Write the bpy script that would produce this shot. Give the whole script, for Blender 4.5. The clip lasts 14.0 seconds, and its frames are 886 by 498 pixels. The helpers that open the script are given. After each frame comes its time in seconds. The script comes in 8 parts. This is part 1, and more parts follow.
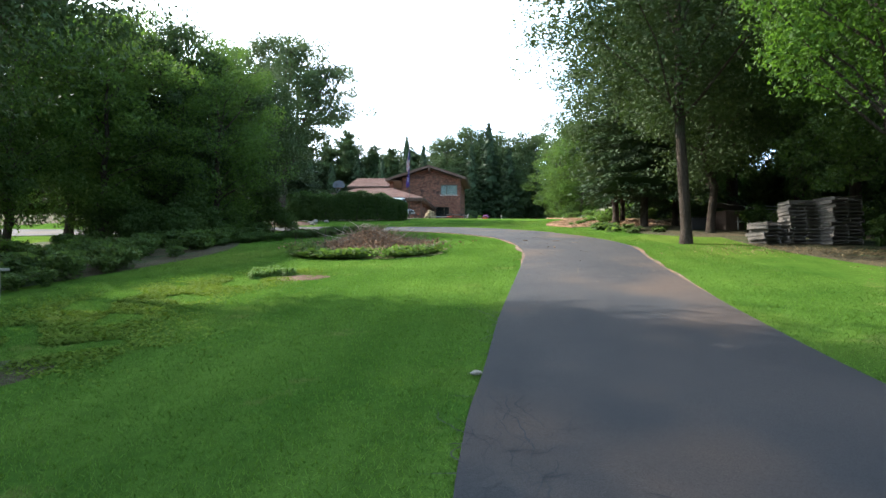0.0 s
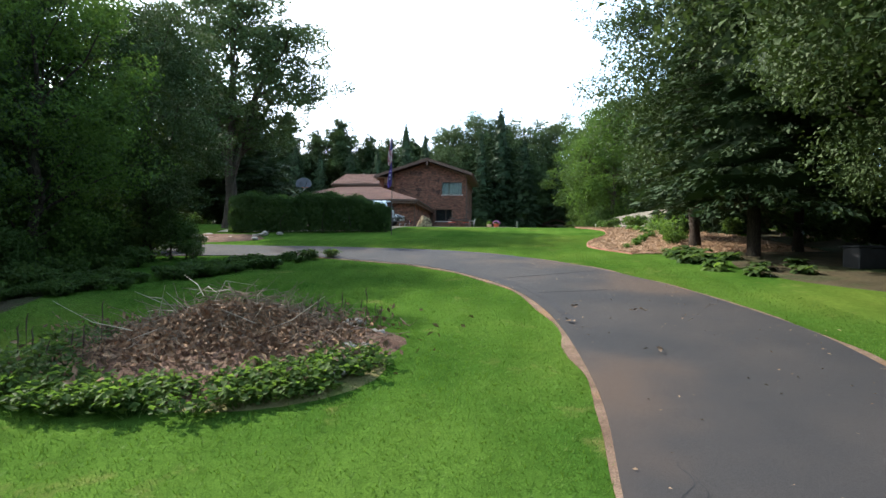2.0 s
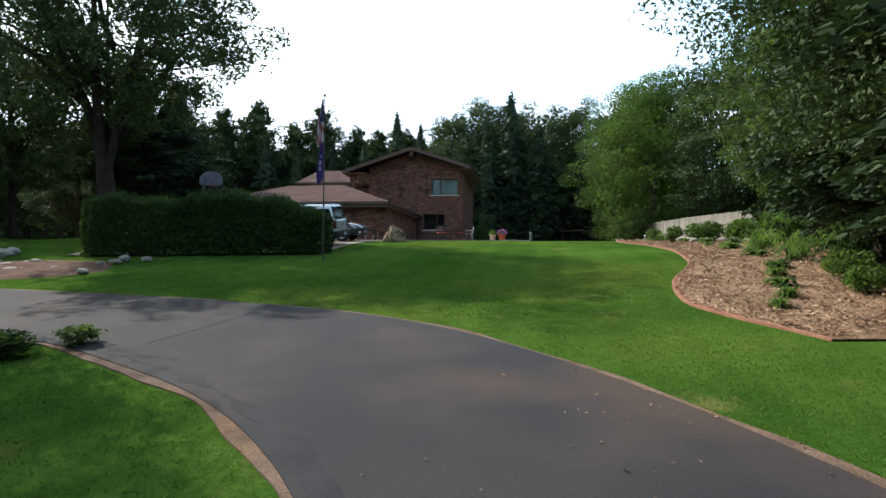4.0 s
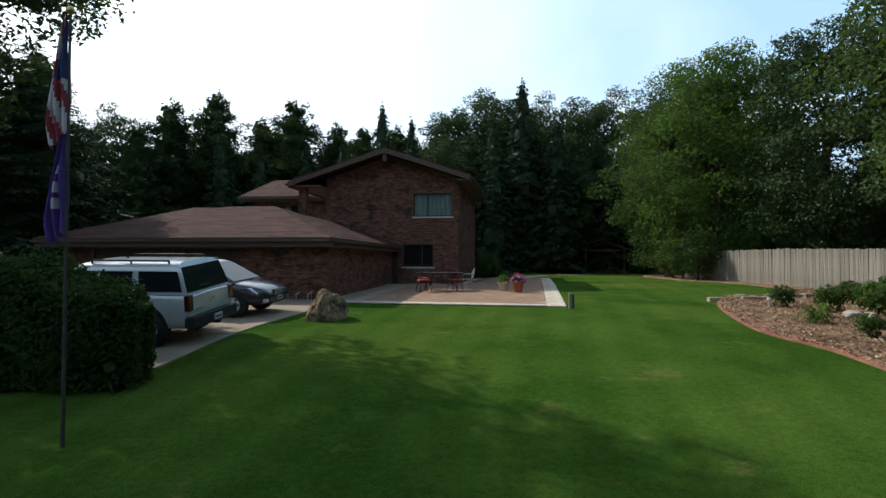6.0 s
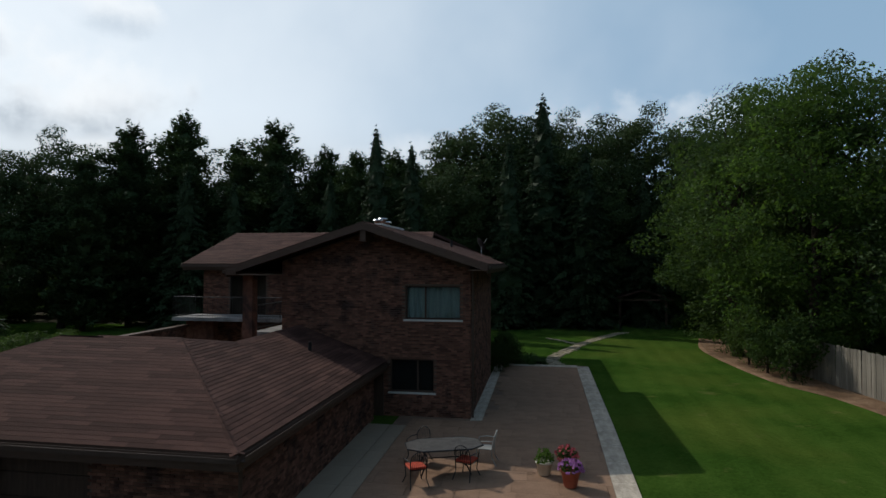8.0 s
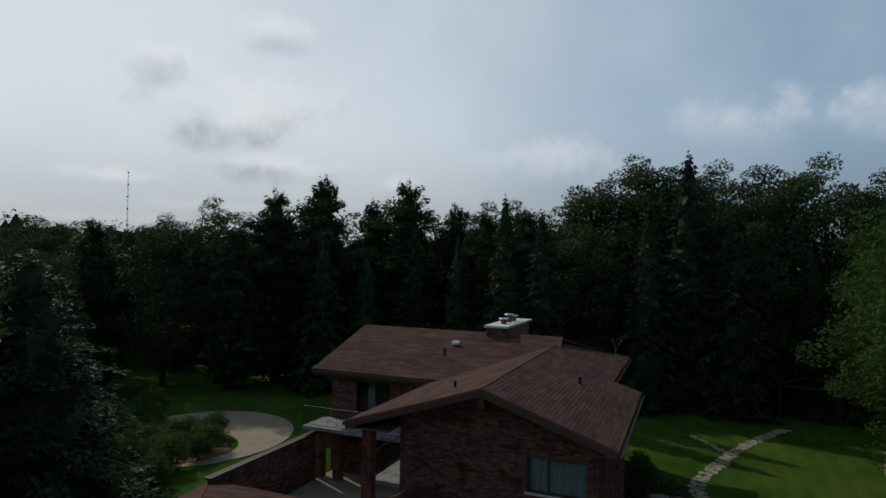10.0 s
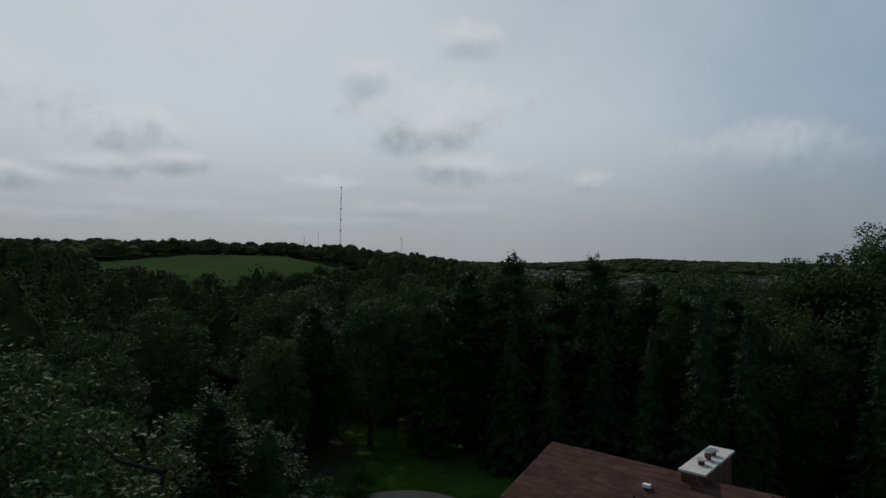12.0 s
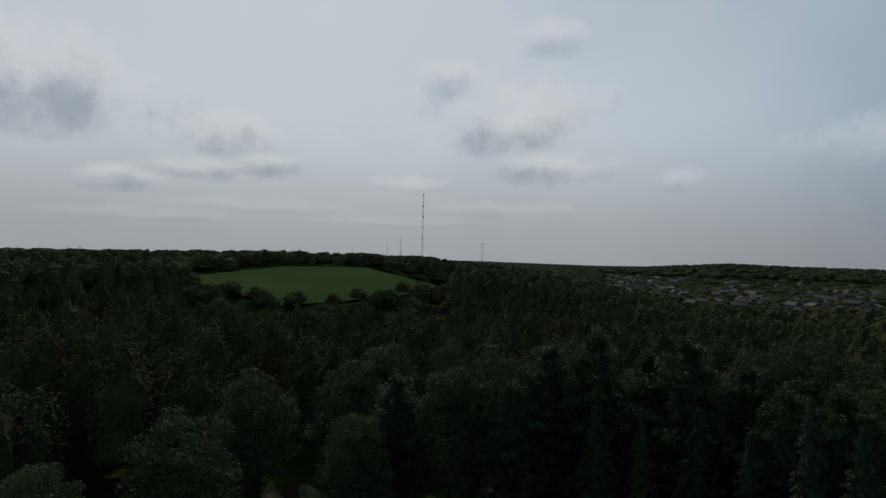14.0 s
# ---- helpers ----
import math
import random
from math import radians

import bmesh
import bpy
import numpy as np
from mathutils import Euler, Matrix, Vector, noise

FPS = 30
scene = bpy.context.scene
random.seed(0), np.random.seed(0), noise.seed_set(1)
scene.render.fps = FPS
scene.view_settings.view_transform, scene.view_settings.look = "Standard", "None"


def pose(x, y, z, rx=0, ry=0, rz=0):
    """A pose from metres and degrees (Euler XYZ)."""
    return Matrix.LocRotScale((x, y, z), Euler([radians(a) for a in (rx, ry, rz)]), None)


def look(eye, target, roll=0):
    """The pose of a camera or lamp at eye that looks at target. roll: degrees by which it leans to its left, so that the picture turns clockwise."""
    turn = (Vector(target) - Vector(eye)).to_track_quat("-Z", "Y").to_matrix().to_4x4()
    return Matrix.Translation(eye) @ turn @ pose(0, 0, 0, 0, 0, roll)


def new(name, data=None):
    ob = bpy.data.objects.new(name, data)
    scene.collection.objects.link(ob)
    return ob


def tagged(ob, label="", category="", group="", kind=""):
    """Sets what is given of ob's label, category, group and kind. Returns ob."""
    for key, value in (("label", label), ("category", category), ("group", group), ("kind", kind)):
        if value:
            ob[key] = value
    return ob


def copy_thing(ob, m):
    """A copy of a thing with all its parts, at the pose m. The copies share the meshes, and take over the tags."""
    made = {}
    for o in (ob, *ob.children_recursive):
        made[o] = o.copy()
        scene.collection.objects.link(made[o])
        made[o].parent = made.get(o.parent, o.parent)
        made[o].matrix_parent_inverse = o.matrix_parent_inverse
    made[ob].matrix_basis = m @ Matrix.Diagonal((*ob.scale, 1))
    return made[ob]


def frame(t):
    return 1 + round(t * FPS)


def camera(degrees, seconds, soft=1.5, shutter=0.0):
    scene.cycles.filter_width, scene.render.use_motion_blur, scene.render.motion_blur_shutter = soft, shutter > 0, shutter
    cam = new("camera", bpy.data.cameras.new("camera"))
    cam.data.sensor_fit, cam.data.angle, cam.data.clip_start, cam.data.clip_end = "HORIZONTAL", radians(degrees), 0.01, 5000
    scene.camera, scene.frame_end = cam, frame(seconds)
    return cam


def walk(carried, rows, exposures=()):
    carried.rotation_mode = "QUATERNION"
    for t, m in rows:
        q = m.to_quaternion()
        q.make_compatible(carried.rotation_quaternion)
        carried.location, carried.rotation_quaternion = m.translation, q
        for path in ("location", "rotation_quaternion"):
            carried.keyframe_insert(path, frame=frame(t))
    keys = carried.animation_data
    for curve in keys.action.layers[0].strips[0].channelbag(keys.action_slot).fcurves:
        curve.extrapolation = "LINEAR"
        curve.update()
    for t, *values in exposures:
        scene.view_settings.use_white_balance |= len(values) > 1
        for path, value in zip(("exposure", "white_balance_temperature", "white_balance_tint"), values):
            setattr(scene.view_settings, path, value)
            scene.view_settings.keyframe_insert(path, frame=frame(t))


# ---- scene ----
cam = camera(74.2, 14.0)
PATH = [
    (0, (0.02, 0.02, 2.129), (0.026, 2.019, 2.181), 0.6),
    (0.5, (0.287, 2.958, 2.464), (0.288, 4.958, 2.51), 0.6),
    (1, (0.547, 6.166, 3.016), (0.538, 8.166, 3.058), 0.5),
    (1.5, (0.776, 9.615, 3.669), (0.753, 11.615, 3.708), 0.7),
    (2, (1.08, 13.155, 4.199), (1.046, 15.155, 4.233), 0.8),
    (2.5, (1.382, 16.854, 4.559), (1.338, 18.853, 4.599), 0.8),
    (3.2, (2.0, 21.78, 5.04), (1.932, 23.779, 5.079), 0.7),
    (5.3, (3.145, 35.83, 7.05), (3.053, 37.828, 7.088), 0.2),
    (5.5, (3.153, 37.2, 7.33), (3.059, 39.198, 7.371), 0.3),
    (6, (3.02, 40.6, 8.19), (2.917, 42.597, 8.236), 0.2),
    (6.5, (2.899, 43.736, 9.115), (2.784, 45.732, 9.159), -0.1),
    (7.2, (2.56, 47.64, 10.334), (2.443, 49.636, 10.384), 0.0),
    (9.3, (2.747, 51.068, 16.417), (2.445, 53.044, 16.453), 0.7),
    (9.5, (2.741, 51.204, 16.752), (2.36, 53.167, 16.806), 0.8),
    (10, (2.848, 51.259, 18.277), (2.27, 53.173, 18.329), 0.9),
    (10.5, (2.978, 51.18, 19.939), (2.251, 53.043, 19.985), 0.8),
    (11, (3.048, 50.992, 21.842), (2.235, 52.819, 21.883), 0.7),
    (11.5, (3.189, 50.833, 23.838), (2.205, 52.574, 23.875), 0.7),
    (12, (3.293, 50.707, 25.807), (2.139, 52.34, 25.839), 0.8),
    (12.5, (3.303, 50.701, 27.69), (2.059, 52.266, 27.719), 0.9),
    (13, (3.172, 50.819, 29.565), (1.876, 52.342, 29.591), 1.0),
    (13.5, (3.075, 50.86, 31.339), (1.743, 52.352, 31.364), 1.2),
    (14, (2.946, 50.882, 32.856), (1.578, 52.341, 32.884), 1.35),
]
EXPOSURES = [(0.0, 1.88), (0.5, 1.98), (1.0, 1.72), (1.5, 1.5), (2.5, 1.3), (3.2, 1.05), (5.5, 0.08), (6.0, -0.12), (7.2, -0.78), (9.5, -1.35), (12.0, -1.75), (14.0, -1.75)]
walk(cam, [(t, look(eye, target, roll)) for t, eye, target, roll in PATH], EXPOSURES)

# ---- daylight ----
SUN_EL, SUN_AZ = 39.6, 301.5   # degrees above the horizon; clockwise from +y
SUN_DIR = Vector((math.sin(radians(SUN_AZ)) * math.cos(radians(SUN_EL)), math.cos(radians(SUN_AZ)) * math.cos(radians(SUN_EL)), math.sin(radians(SUN_EL))))
sun = new("sun", bpy.data.lights.new("sun", "SUN"))
sun.data.energy, sun.data.angle, sun.data.color = 4.7, radians(0.6), (1.0, 0.95, 0.86)
sun.matrix_world = look(SUN_DIR * 300, (0, 0, 0))


def node_tree(owner):
    owner.use_nodes = True
    nt = owner.node_tree
    nt.nodes.clear()
    return nt, nt.nodes, nt.links


def add(nodes, kind, operation=None, data_type=None, blend_type=None, interpolation_type=None):
    n = nodes.new(kind)
    if operation:
        n.operation = operation
    if data_type:
        n.data_type = data_type
    if blend_type:
        n.blend_type = blend_type
    if interpolation_type:
        n.interpolation_type = interpolation_type
    return n


# clouds: (degrees left of +y, degrees up, half-width, half-height)
CLOUDS = [(36.3, 13.7, 5.6, 2.9), (35.0, 12.6, 3.2, 1.6), (32.6, 8.9, 4.2, 1.2), (63.8, 10.4, 3.8, 1.5), (77.5, 13.5, 6.5, 3.0), (42.8, 16.9, 2.0, 1.4), (72.5, 6.2, 3.0, 0.8), (46.9, 7.0, 2.6, 0.7), (21.4, 7.6, 1.6, 0.8), (6.5, 9.7, 5.0, 1.6), (-23.5, 12.2, 5.0, 1.8), (-11.5, 13.0, 4.0, 1.7), (60.3, 8.3, 2.2, 0.8), (33.0, 20.5, 2.6, 1.2), (62.0, 4.3, 7.0, 0.6), (48.5, 3.3, 6.0, 0.5), (71.0, 3.2, 6.0, 0.5), (37.0, 4.6, 5.0, 0.6), (66.5, 7.6, 3.0, 0.8), (110.0, 18.0, 9.0, 3.5), (160.0, 22.0, 10.0, 4.0), (-70.0, 20.0, 9.0, 3.5), (-120.0, 16.0, 8.0, 3.0)]


def daylight_world():
    w = bpy.data.worlds.new("sky")
    scene.world = w
    nt, N, L = node_tree(w)

    def calc(op, a, b=None, clamp=False):
        n = add(N, "ShaderNodeMath", operation=op)
        n.use_clamp = clamp
        for k, v in enumerate((a, b)):
            if v is None:
                continue
            if isinstance(v, (int, float)):
                n.inputs[k].default_value = v
            else:
                L.new(v, n.inputs[k])
        return n.outputs[0]

    def ramp(v, lo, hi, a, b):
        n = add(N, "ShaderNodeMapRange", interpolation_type="SMOOTHSTEP")
        for k, x in ((1, lo), (2, hi), (3, a), (4, b)):
            n.inputs[k].default_value = x
        L.new(v, n.inputs[0])
        return n.outputs[0]

    def wobble(vec, scale, detail):
        n = add(N, "ShaderNodeTexNoise")
        n.inputs["Scale"].default_value, n.inputs["Detail"].default_value, n.inputs["Roughness"].default_value = scale, detail, 0.58
        L.new(vec, n.inputs["Vector"])
        return n.outputs["Fac"]

    sky = add(N, "ShaderNodeTexSky")
    sky.sky_type, sky.sun_disc = "NISHITA", False
    sky.sun_elevation, sky.sun_rotation = radians(SUN_EL), radians(SUN_AZ)
    sky.altitude, sky.air_density, sky.dust_density, sky.ozone_density = 300.0, 1.0, 1.6, 1.6
    tc = add(N, "ShaderNodeTexCoord")
    way = tc.outputs["Generated"]
    sep = add(N, "ShaderNodeSeparateXYZ")
    L.new(way, sep.inputs[0])
    up = calc("MAXIMUM", sep.outputs["Z"], 0.0)
    az = calc("MULTIPLY", calc("ARCTAN2", calc("MULTIPLY", sep.outputs["X"], -1.0), sep.outputs["Y"]), 57.29578)
    el = calc("MULTIPLY", calc("ARCSINE", sep.outputs["Z"]), 57.29578)
    soft = wobble(way, 11.0, 7.0)
    lumps = wobble(way, 26.0, 5.0)
    veil = wobble(way, 3.0, 4.0)
    # pale haze: white towards the sun, light blue away from it and overhead, greyer at the horizon
    def blend(fac, a, b):
        n = add(N, "ShaderNodeMix", data_type="RGBA")
        L.new(fac, n.inputs["Factor"])
        for key, v in (("A", a), ("B", b)):
            if isinstance(v, tuple):
                n.inputs[key].default_value = (*v, 1.0)
            else:
                L.new(v, n.inputs[key])
        return n.outputs["Result"]

    sunward = calc("MULTIPLY", ramp(az, -34.0, 46.0, 0.0, 1.0), ramp(az, 80.0, 165.0, 1.0, 0.0))
    sunward = calc("ADD", sunward, ramp(veil, 0.3, 0.7, -0.08, 0.10), True)
    high = blend(sunward, (4.2, 6.5, 9.0), (12.3, 13.5, 14.5))
    horizon = blend(sunward, (3.5, 4.1, 4.9), (7.6, 8.1, 8.6))
    hazy = blend(ramp(up, 0.0, 0.25, 0.0, 1.0), horizon, high)
    col = blend(calc("ADD", ramp(up, 0.0, 0.4, 0.95, 0.85), ramp(up, 0.4, 0.9, 0.0, -0.55)), sky.outputs[0], hazy)
    for a0, e0, wa, we in CLOUDS:
        da = calc("DIVIDE", calc("SUBTRACT", az, a0), wa * 1.5)
        de = calc("DIVIDE", calc("SUBTRACT", el, e0), we * 1.5)
        d2 = calc("ADD", calc("MULTIPLY", da, da), calc("MULTIPLY", de, de))
        d2 = calc("ADD", d2, calc("MULTIPLY", calc("SUBTRACT", soft, 0.5), 4.2))
        d2 = calc("ADD", d2, calc("MULTIPLY", calc("SUBTRACT", lumps, 0.5), 1.8))
        dens = ramp(d2, -0.6, 1.5, (0.24 if e0 < 5 else 0.80) if a0 > 15 else 0.55, 0.0)
        dark = 1.0 if 15 < a0 and e0 < 15.5 else 1.32
        shade = add(N, "ShaderNodeMix", data_type="RGBA")
        belly = calc("ADD", de, calc("MULTIPLY", calc("SUBTRACT", soft, 0.5), 3.0))
        L.new(ramp(belly, -0.95, 0.45, 0.0, 1.0), shade.inputs["Factor"])
        shade.inputs["A"].default_value = tuple(dark * k * c for k, c in zip((0.55, 0.585, 0.62), CLOUD_WHITE[:3])) + (1.0,)
        shade.inputs["B"].default_value = tuple(k * c for k, c in zip((1.14, 1.10, 1.06), CLOUD_WHITE[:3])) + (1.0,)
        m = add(N, "ShaderNodeMix", data_type="RGBA")
        L.new(dens, m.inputs["Factor"])
        L.new(col, m.inputs["A"])
        L.new(shade.outputs["Result"], m.inputs["B"])
        col = m.outputs["Result"]
    bg = add(N, "ShaderNodeBackground")
    bg.inputs["Strength"].default_value = SKY
    L.new(col, bg.inputs["Color"])
    out = add(N, "ShaderNodeOutputWorld")
    L.new(bg.outputs[0], out.inputs[0])


SKY, CLOUD_WHITE = 0.15, (11.6, 12.5, 13.4, 1.0)
daylight_world()


# ---- materials ----
def principled(name, colour, rough=0.8, metal=0.0, spec=0.4):
    m = bpy.data.materials.new(name)
    nt, N, L = node_tree(m)
    out = add(N, "ShaderNodeOutputMaterial")
    p = add(N, "ShaderNodeBsdfPrincipled")
    p.inputs["Base Color"].default_value = (*colour, 1)
    p.inputs["Roughness"].default_value = rough
    p.inputs["Metallic"].default_value = metal
    p.inputs["Specular IOR Level"].default_value = spec
    L.new(p.outputs[0], out.inputs[0])
    return m, N, L, p, out


def noise_fac(N, L, scale, detail=4.0, rough=0.55, lo=0.35, hi=0.65, coord="Object", stretch=None):
    tc = add(N, "ShaderNodeTexCoord")
    src = tc.outputs[coord]
    if stretch:
        mp = add(N, "ShaderNodeMapping")
        mp.inputs["Scale"].default_value = stretch
        L.new(src, mp.inputs[0])
        src = mp.outputs[0]
    n = add(N, "ShaderNodeTexNoise")
    n.inputs["Scale"].default_value, n.inputs["Detail"].default_value, n.inputs["Roughness"].default_value = scale, detail, rough
    L.new(src, n.inputs["Vector"])
    r = add(N, "ShaderNodeMapRange")
    r.inputs[1].default_value, r.inputs[2].default_value = lo, hi
    L.new(n.outputs["Fac"], r.inputs[0])
    return r.outputs[0]


def mixed(N, L, fac, a, b, mode="MIX"):
    mx = add(N, "ShaderNodeMix", data_type="RGBA", blend_type=mode)
    if hasattr(fac, "is_linked"):
        L.new(fac, mx.inputs["Factor"])
    else:
        mx.inputs["Factor"].default_value = fac
    for key, v in (("A", a), ("B", b)):
        if hasattr(v, "is_linked"):
            L.new(v, mx.inputs[key])
        else:
            mx.inputs[key].default_value = (*v, 1)
    return mx.outputs["Result"]


def bump(N, L, p, fac, strength=0.3, distance=0.02):
    b = add(N, "ShaderNodeBump")
    b.inputs["Strength"].default_value, b.inputs["Distance"].default_value = strength, distance
    L.new(fac, b.inputs["Height"])
    L.new(b.outputs[0], p.inputs["Normal"])


def surface(name, a, b, scale=3.0, fine=40.0, fine_mix=0.35, rough=0.85, metal=0.0, spec=0.3, relief=0.25, relief_d=0.01, third=None, third_scale=0.4, stretch=None, vary=0.0, island=False):
    """Two-scale mottled surface: colours a and b by a broad noise, darkened by a fine one."""
    m, N, L, p, out = principled(name, a, rough, metal, spec)
    big = noise_fac(N, L, scale, stretch=stretch)
    small = noise_fac(N, L, fine, 3.0, 0.6, 0.3, 0.7, stretch=stretch)
    c = mixed(N, L, big, a, b)
    if third:
        c = mixed(N, L, noise_fac(N, L, third_scale, 3.0, 0.5, 0.52, 0.68), c, third)
    dark = mixed(N, L, small, tuple(1 - fine_mix for _ in range(3)), tuple(1 + fine_mix * 0.6 for _ in range(3)))
    c = mixed(N, L, 1.0, c, dark, "MULTIPLY")
    if vary:
        if island:
            g = add(N, "ShaderNodeNewGeometry")
            rnd = g.outputs["Random Per Island"]
        else:
            g = add(N, "ShaderNodeObjectInfo")
            rnd = g.outputs["Random"]
        c = mixed(N, L, 1.0, c, mixed(N, L, rnd, tuple(1 - vary for _ in range(3)), tuple(1 + vary for _ in range(3))), "MULTIPLY")
    L.new(c, p.inputs["Base Color"])
    if relief:
        bump(N, L, p, small, relief, relief_d)
    return m


def foliage(name, a, b, trans=0.35, rough=0.56, stands=None):
    """Leaves: tone per leaf clump and per plant, some light through the blade."""
    m, N, L, p, out = principled(name, a, rough, 0.0, 0.07)
    g = add(N, "ShaderNodeNewGeometry")
    o = add(N, "ShaderNodeObjectInfo")
    c = mixed(N, L, g.outputs["Random Per Island"], a, b)
    c = mixed(N, L, 1.0, c, mixed(N, L, o.outputs["Random"], (0.78, 0.82, 0.78), (1.2, 1.12, 1.05)), "MULTIPLY")
    c = mixed(N, L, noise_fac(N, L, 0.5, 2.0), c, mixed(N, L, 1.0, c, (0.68, 0.74, 0.72), "MULTIPLY"))
    if stands:
        c = mixed(N, L, noise_fac(N, L, 0.07, 3.0, 0.6, 0.40, 0.62), c, mixed(N, L, 1.0, c, stands, "MULTIPLY"))
        c = mixed(N, L, noise_fac(N, L, 0.16, 2.0, 0.5, 0.42, 0.58), mixed(N, L, 1.0, c, (0.62, 0.68, 0.66), "MULTIPLY"), c)
    L.new(c, p.inputs["Base Color"])
    t = add(N, "ShaderNodeBsdfTranslucent")
    warm = mixed(N, L, 1.0, c, (1.12, 1.22, 0.62), "MULTIPLY")
    L.new(warm, t.inputs["Color"])
    s = add(N, "ShaderNodeMixShader")
    s.inputs[0].default_value = trans
    L.new(p.outputs[0], s.inputs[1])
    L.new(t.outputs[0], s.inputs[2])
    L.new(s.outputs[0], out.inputs[0])
    return m


def lawn_material():
    m, N, L, p, out = principled("lawn", (0.08, 0.16, 0.02), 1.0, 0.0, 0.0)
    c = mixed(N, L, noise_fac(N, L, 0.35, 4.0), (0.038, 0.085, 0.015), (0.070, 0.127, 0.024))
    c = mixed(N, L, noise_fac(N, L, 0.12, 5.0, 0.6, 0.52, 0.72), c, (0.100, 0.138, 0.028))
    c = mixed(N, L, noise_fac(N, L, 0.9, 6.0, 0.66, 0.60, 0.84), c, (0.19, 0.165, 0.068))
    blades = noise_fac(N, L, 55.0, 3.0, 0.7, 0.3, 0.7)
    c = mixed(N, L, 1.0, c, mixed(N, L, blades, (0.45, 0.5, 0.42), (1.2, 1.2, 1.1)), "MULTIPLY")
    tuft = noise_fac(N, L, 9.0, 4.0, 0.65, 0.3, 0.7)
    c = mixed(N, L, 1.0, c, mixed(N, L, tuft, (0.74, 0.78, 0.72), (1.16, 1.14, 1.12)), "MULTIPLY")
    # mower lanes
    tc = add(N, "ShaderNodeTexCoord")
    mp = add(N, "ShaderNodeMapping")
    mp.inputs["Rotation"].default_value = (0, 0, radians(8))
    L.new(tc.outputs["Object"], mp.inputs[0])
    wv = add(N, "ShaderNodeTexWave")
    wv.inputs["Scale"].default_value, wv.inputs["Distortion"].default_value, wv.inputs["Detail"].default_value = 0.30, 0.8, 2.0
    L.new(mp.outputs[0], wv.inputs["Vector"])
    c = mixed(N, L, 1.0, c, mixed(N, L, wv.outputs["Fac"], (0.93, 0.94, 0.93), (1.07, 1.06, 1.07)), "MULTIPLY")
    # beyond the garden the ground is woodland floor and rough pasture
    sep = add(N, "ShaderNodeVectorMath", operation="DISTANCE")
    L.new(tc.outputs["Object"], sep.inputs[0])
    sep.inputs[1].default_value = (0, 62, 6)
    far = add(N, "ShaderNodeMapRange")
    far.inputs[1].default_value, far.inputs[2].default_value = 55, 75
    L.new(sep.outputs["Value"], far.inputs[0])
    c = mixed(N, L, far.outputs[0], c, mixed(N, L, noise_fac(N, L, 0.03, 4.0), (0.012, 0.022, 0.007), (0.020, 0.032, 0.010)))
    L.new(c, p.inputs["Base Color"])
    bump(N, L, p, blades, 0.5, 0.03)
    return m


LAWN = lawn_material()
ASPHALT = surface("asphalt", (0.029, 0.029, 0.031), (0.043, 0.039, 0.038), 0.5, 90.0, 0.45, 0.85, 0, 0.12, 0.5, 0.006, (0.064, 0.047, 0.038), 0.25)
TAR = surface("tar", (0.018, 0.018, 0.020), (0.028, 0.028, 0.031), 2.0, 60.0, 0.2, 0.85, 0, 0.15)
DRY_GRASS = surface("dry_grass", (0.13, 0.125, 0.05), (0.18, 0.155, 0.07), 3.0, 50.0, 0.4, 0.95, 0, 0.1, 0.6, 0.02, (0.10, 0.14, 0.03), 1.5)
DRY_EDGE = surface("dry_soil", (0.105, 0.068, 0.048), (0.19, 0.130, 0.094), 2.0, 45.0, 0.45, 0.95, 0, 0.1, 0.6, 0.02, (0.20, 0.12, 0.07), 1.2)
MULCH = surface("mulch", (0.21, 0.125, 0.075), (0.33, 0.22, 0.14), 1.5, 28.0, 0.55, 0.95, 0, 0.1, 0.8, 0.04, (0.16, 0.10, 0.06), 0.6)
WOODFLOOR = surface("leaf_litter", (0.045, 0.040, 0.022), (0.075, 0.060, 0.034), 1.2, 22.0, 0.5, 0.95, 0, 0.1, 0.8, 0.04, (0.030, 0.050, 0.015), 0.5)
BORDER = surface("border_concrete", (0.38, 0.325, 0.26), (0.60, 0.53, 0.43), 2.2, 45.0, 0.30, 0.9, 0, 0.2, 0.5, 0.006, (0.30, 0.255, 0.20), 0.9, vary=0.10)
CONCRETE = surface("concrete", (0.26, 0.205, 0.148), (0.32, 0.258, 0.19), 0.8, 60.0, 0.18, 0.9, 0, 0.2, 0.2, 0.004, (0.27, 0.23, 0.18), 0.45, vary=0.06)
PAVER = surface("stamped_concrete", (0.225, 0.135, 0.086), (0.315, 0.198, 0.13), 1.1, 30.0, 0.30, 0.85, 0, 0.25, 0.3, 0.006, (0.25, 0.16, 0.11), 0.6, vary=0.08)
PATIO_JOINT = surface("joint", (0.165, 0.108, 0.075), (0.215, 0.142, 0.10), 3.0, 60.0, 0.3, 0.95)
FLAGSTONE = surface("flagstone", (0.24, 0.205, 0.14), (0.36, 0.31, 0.225), 2.0, 30.0, 0.25, 0.9, relief=0.5, vary=0.15)
MORTAR = surface("mortar", (0.105, 0.075, 0.058), (0.145, 0.105, 0.08), 4.0, 80.0, 0.3, 0.95)
BRICK = surface("brick", (0.125, 0.056, 0.039), (0.195, 0.096, 0.064), 5.0, 70.0, 0.3, 0.9, 0, 0.2, 0.4, 0.004, (0.055, 0.032, 0.026), 1.6, vary=0.5)
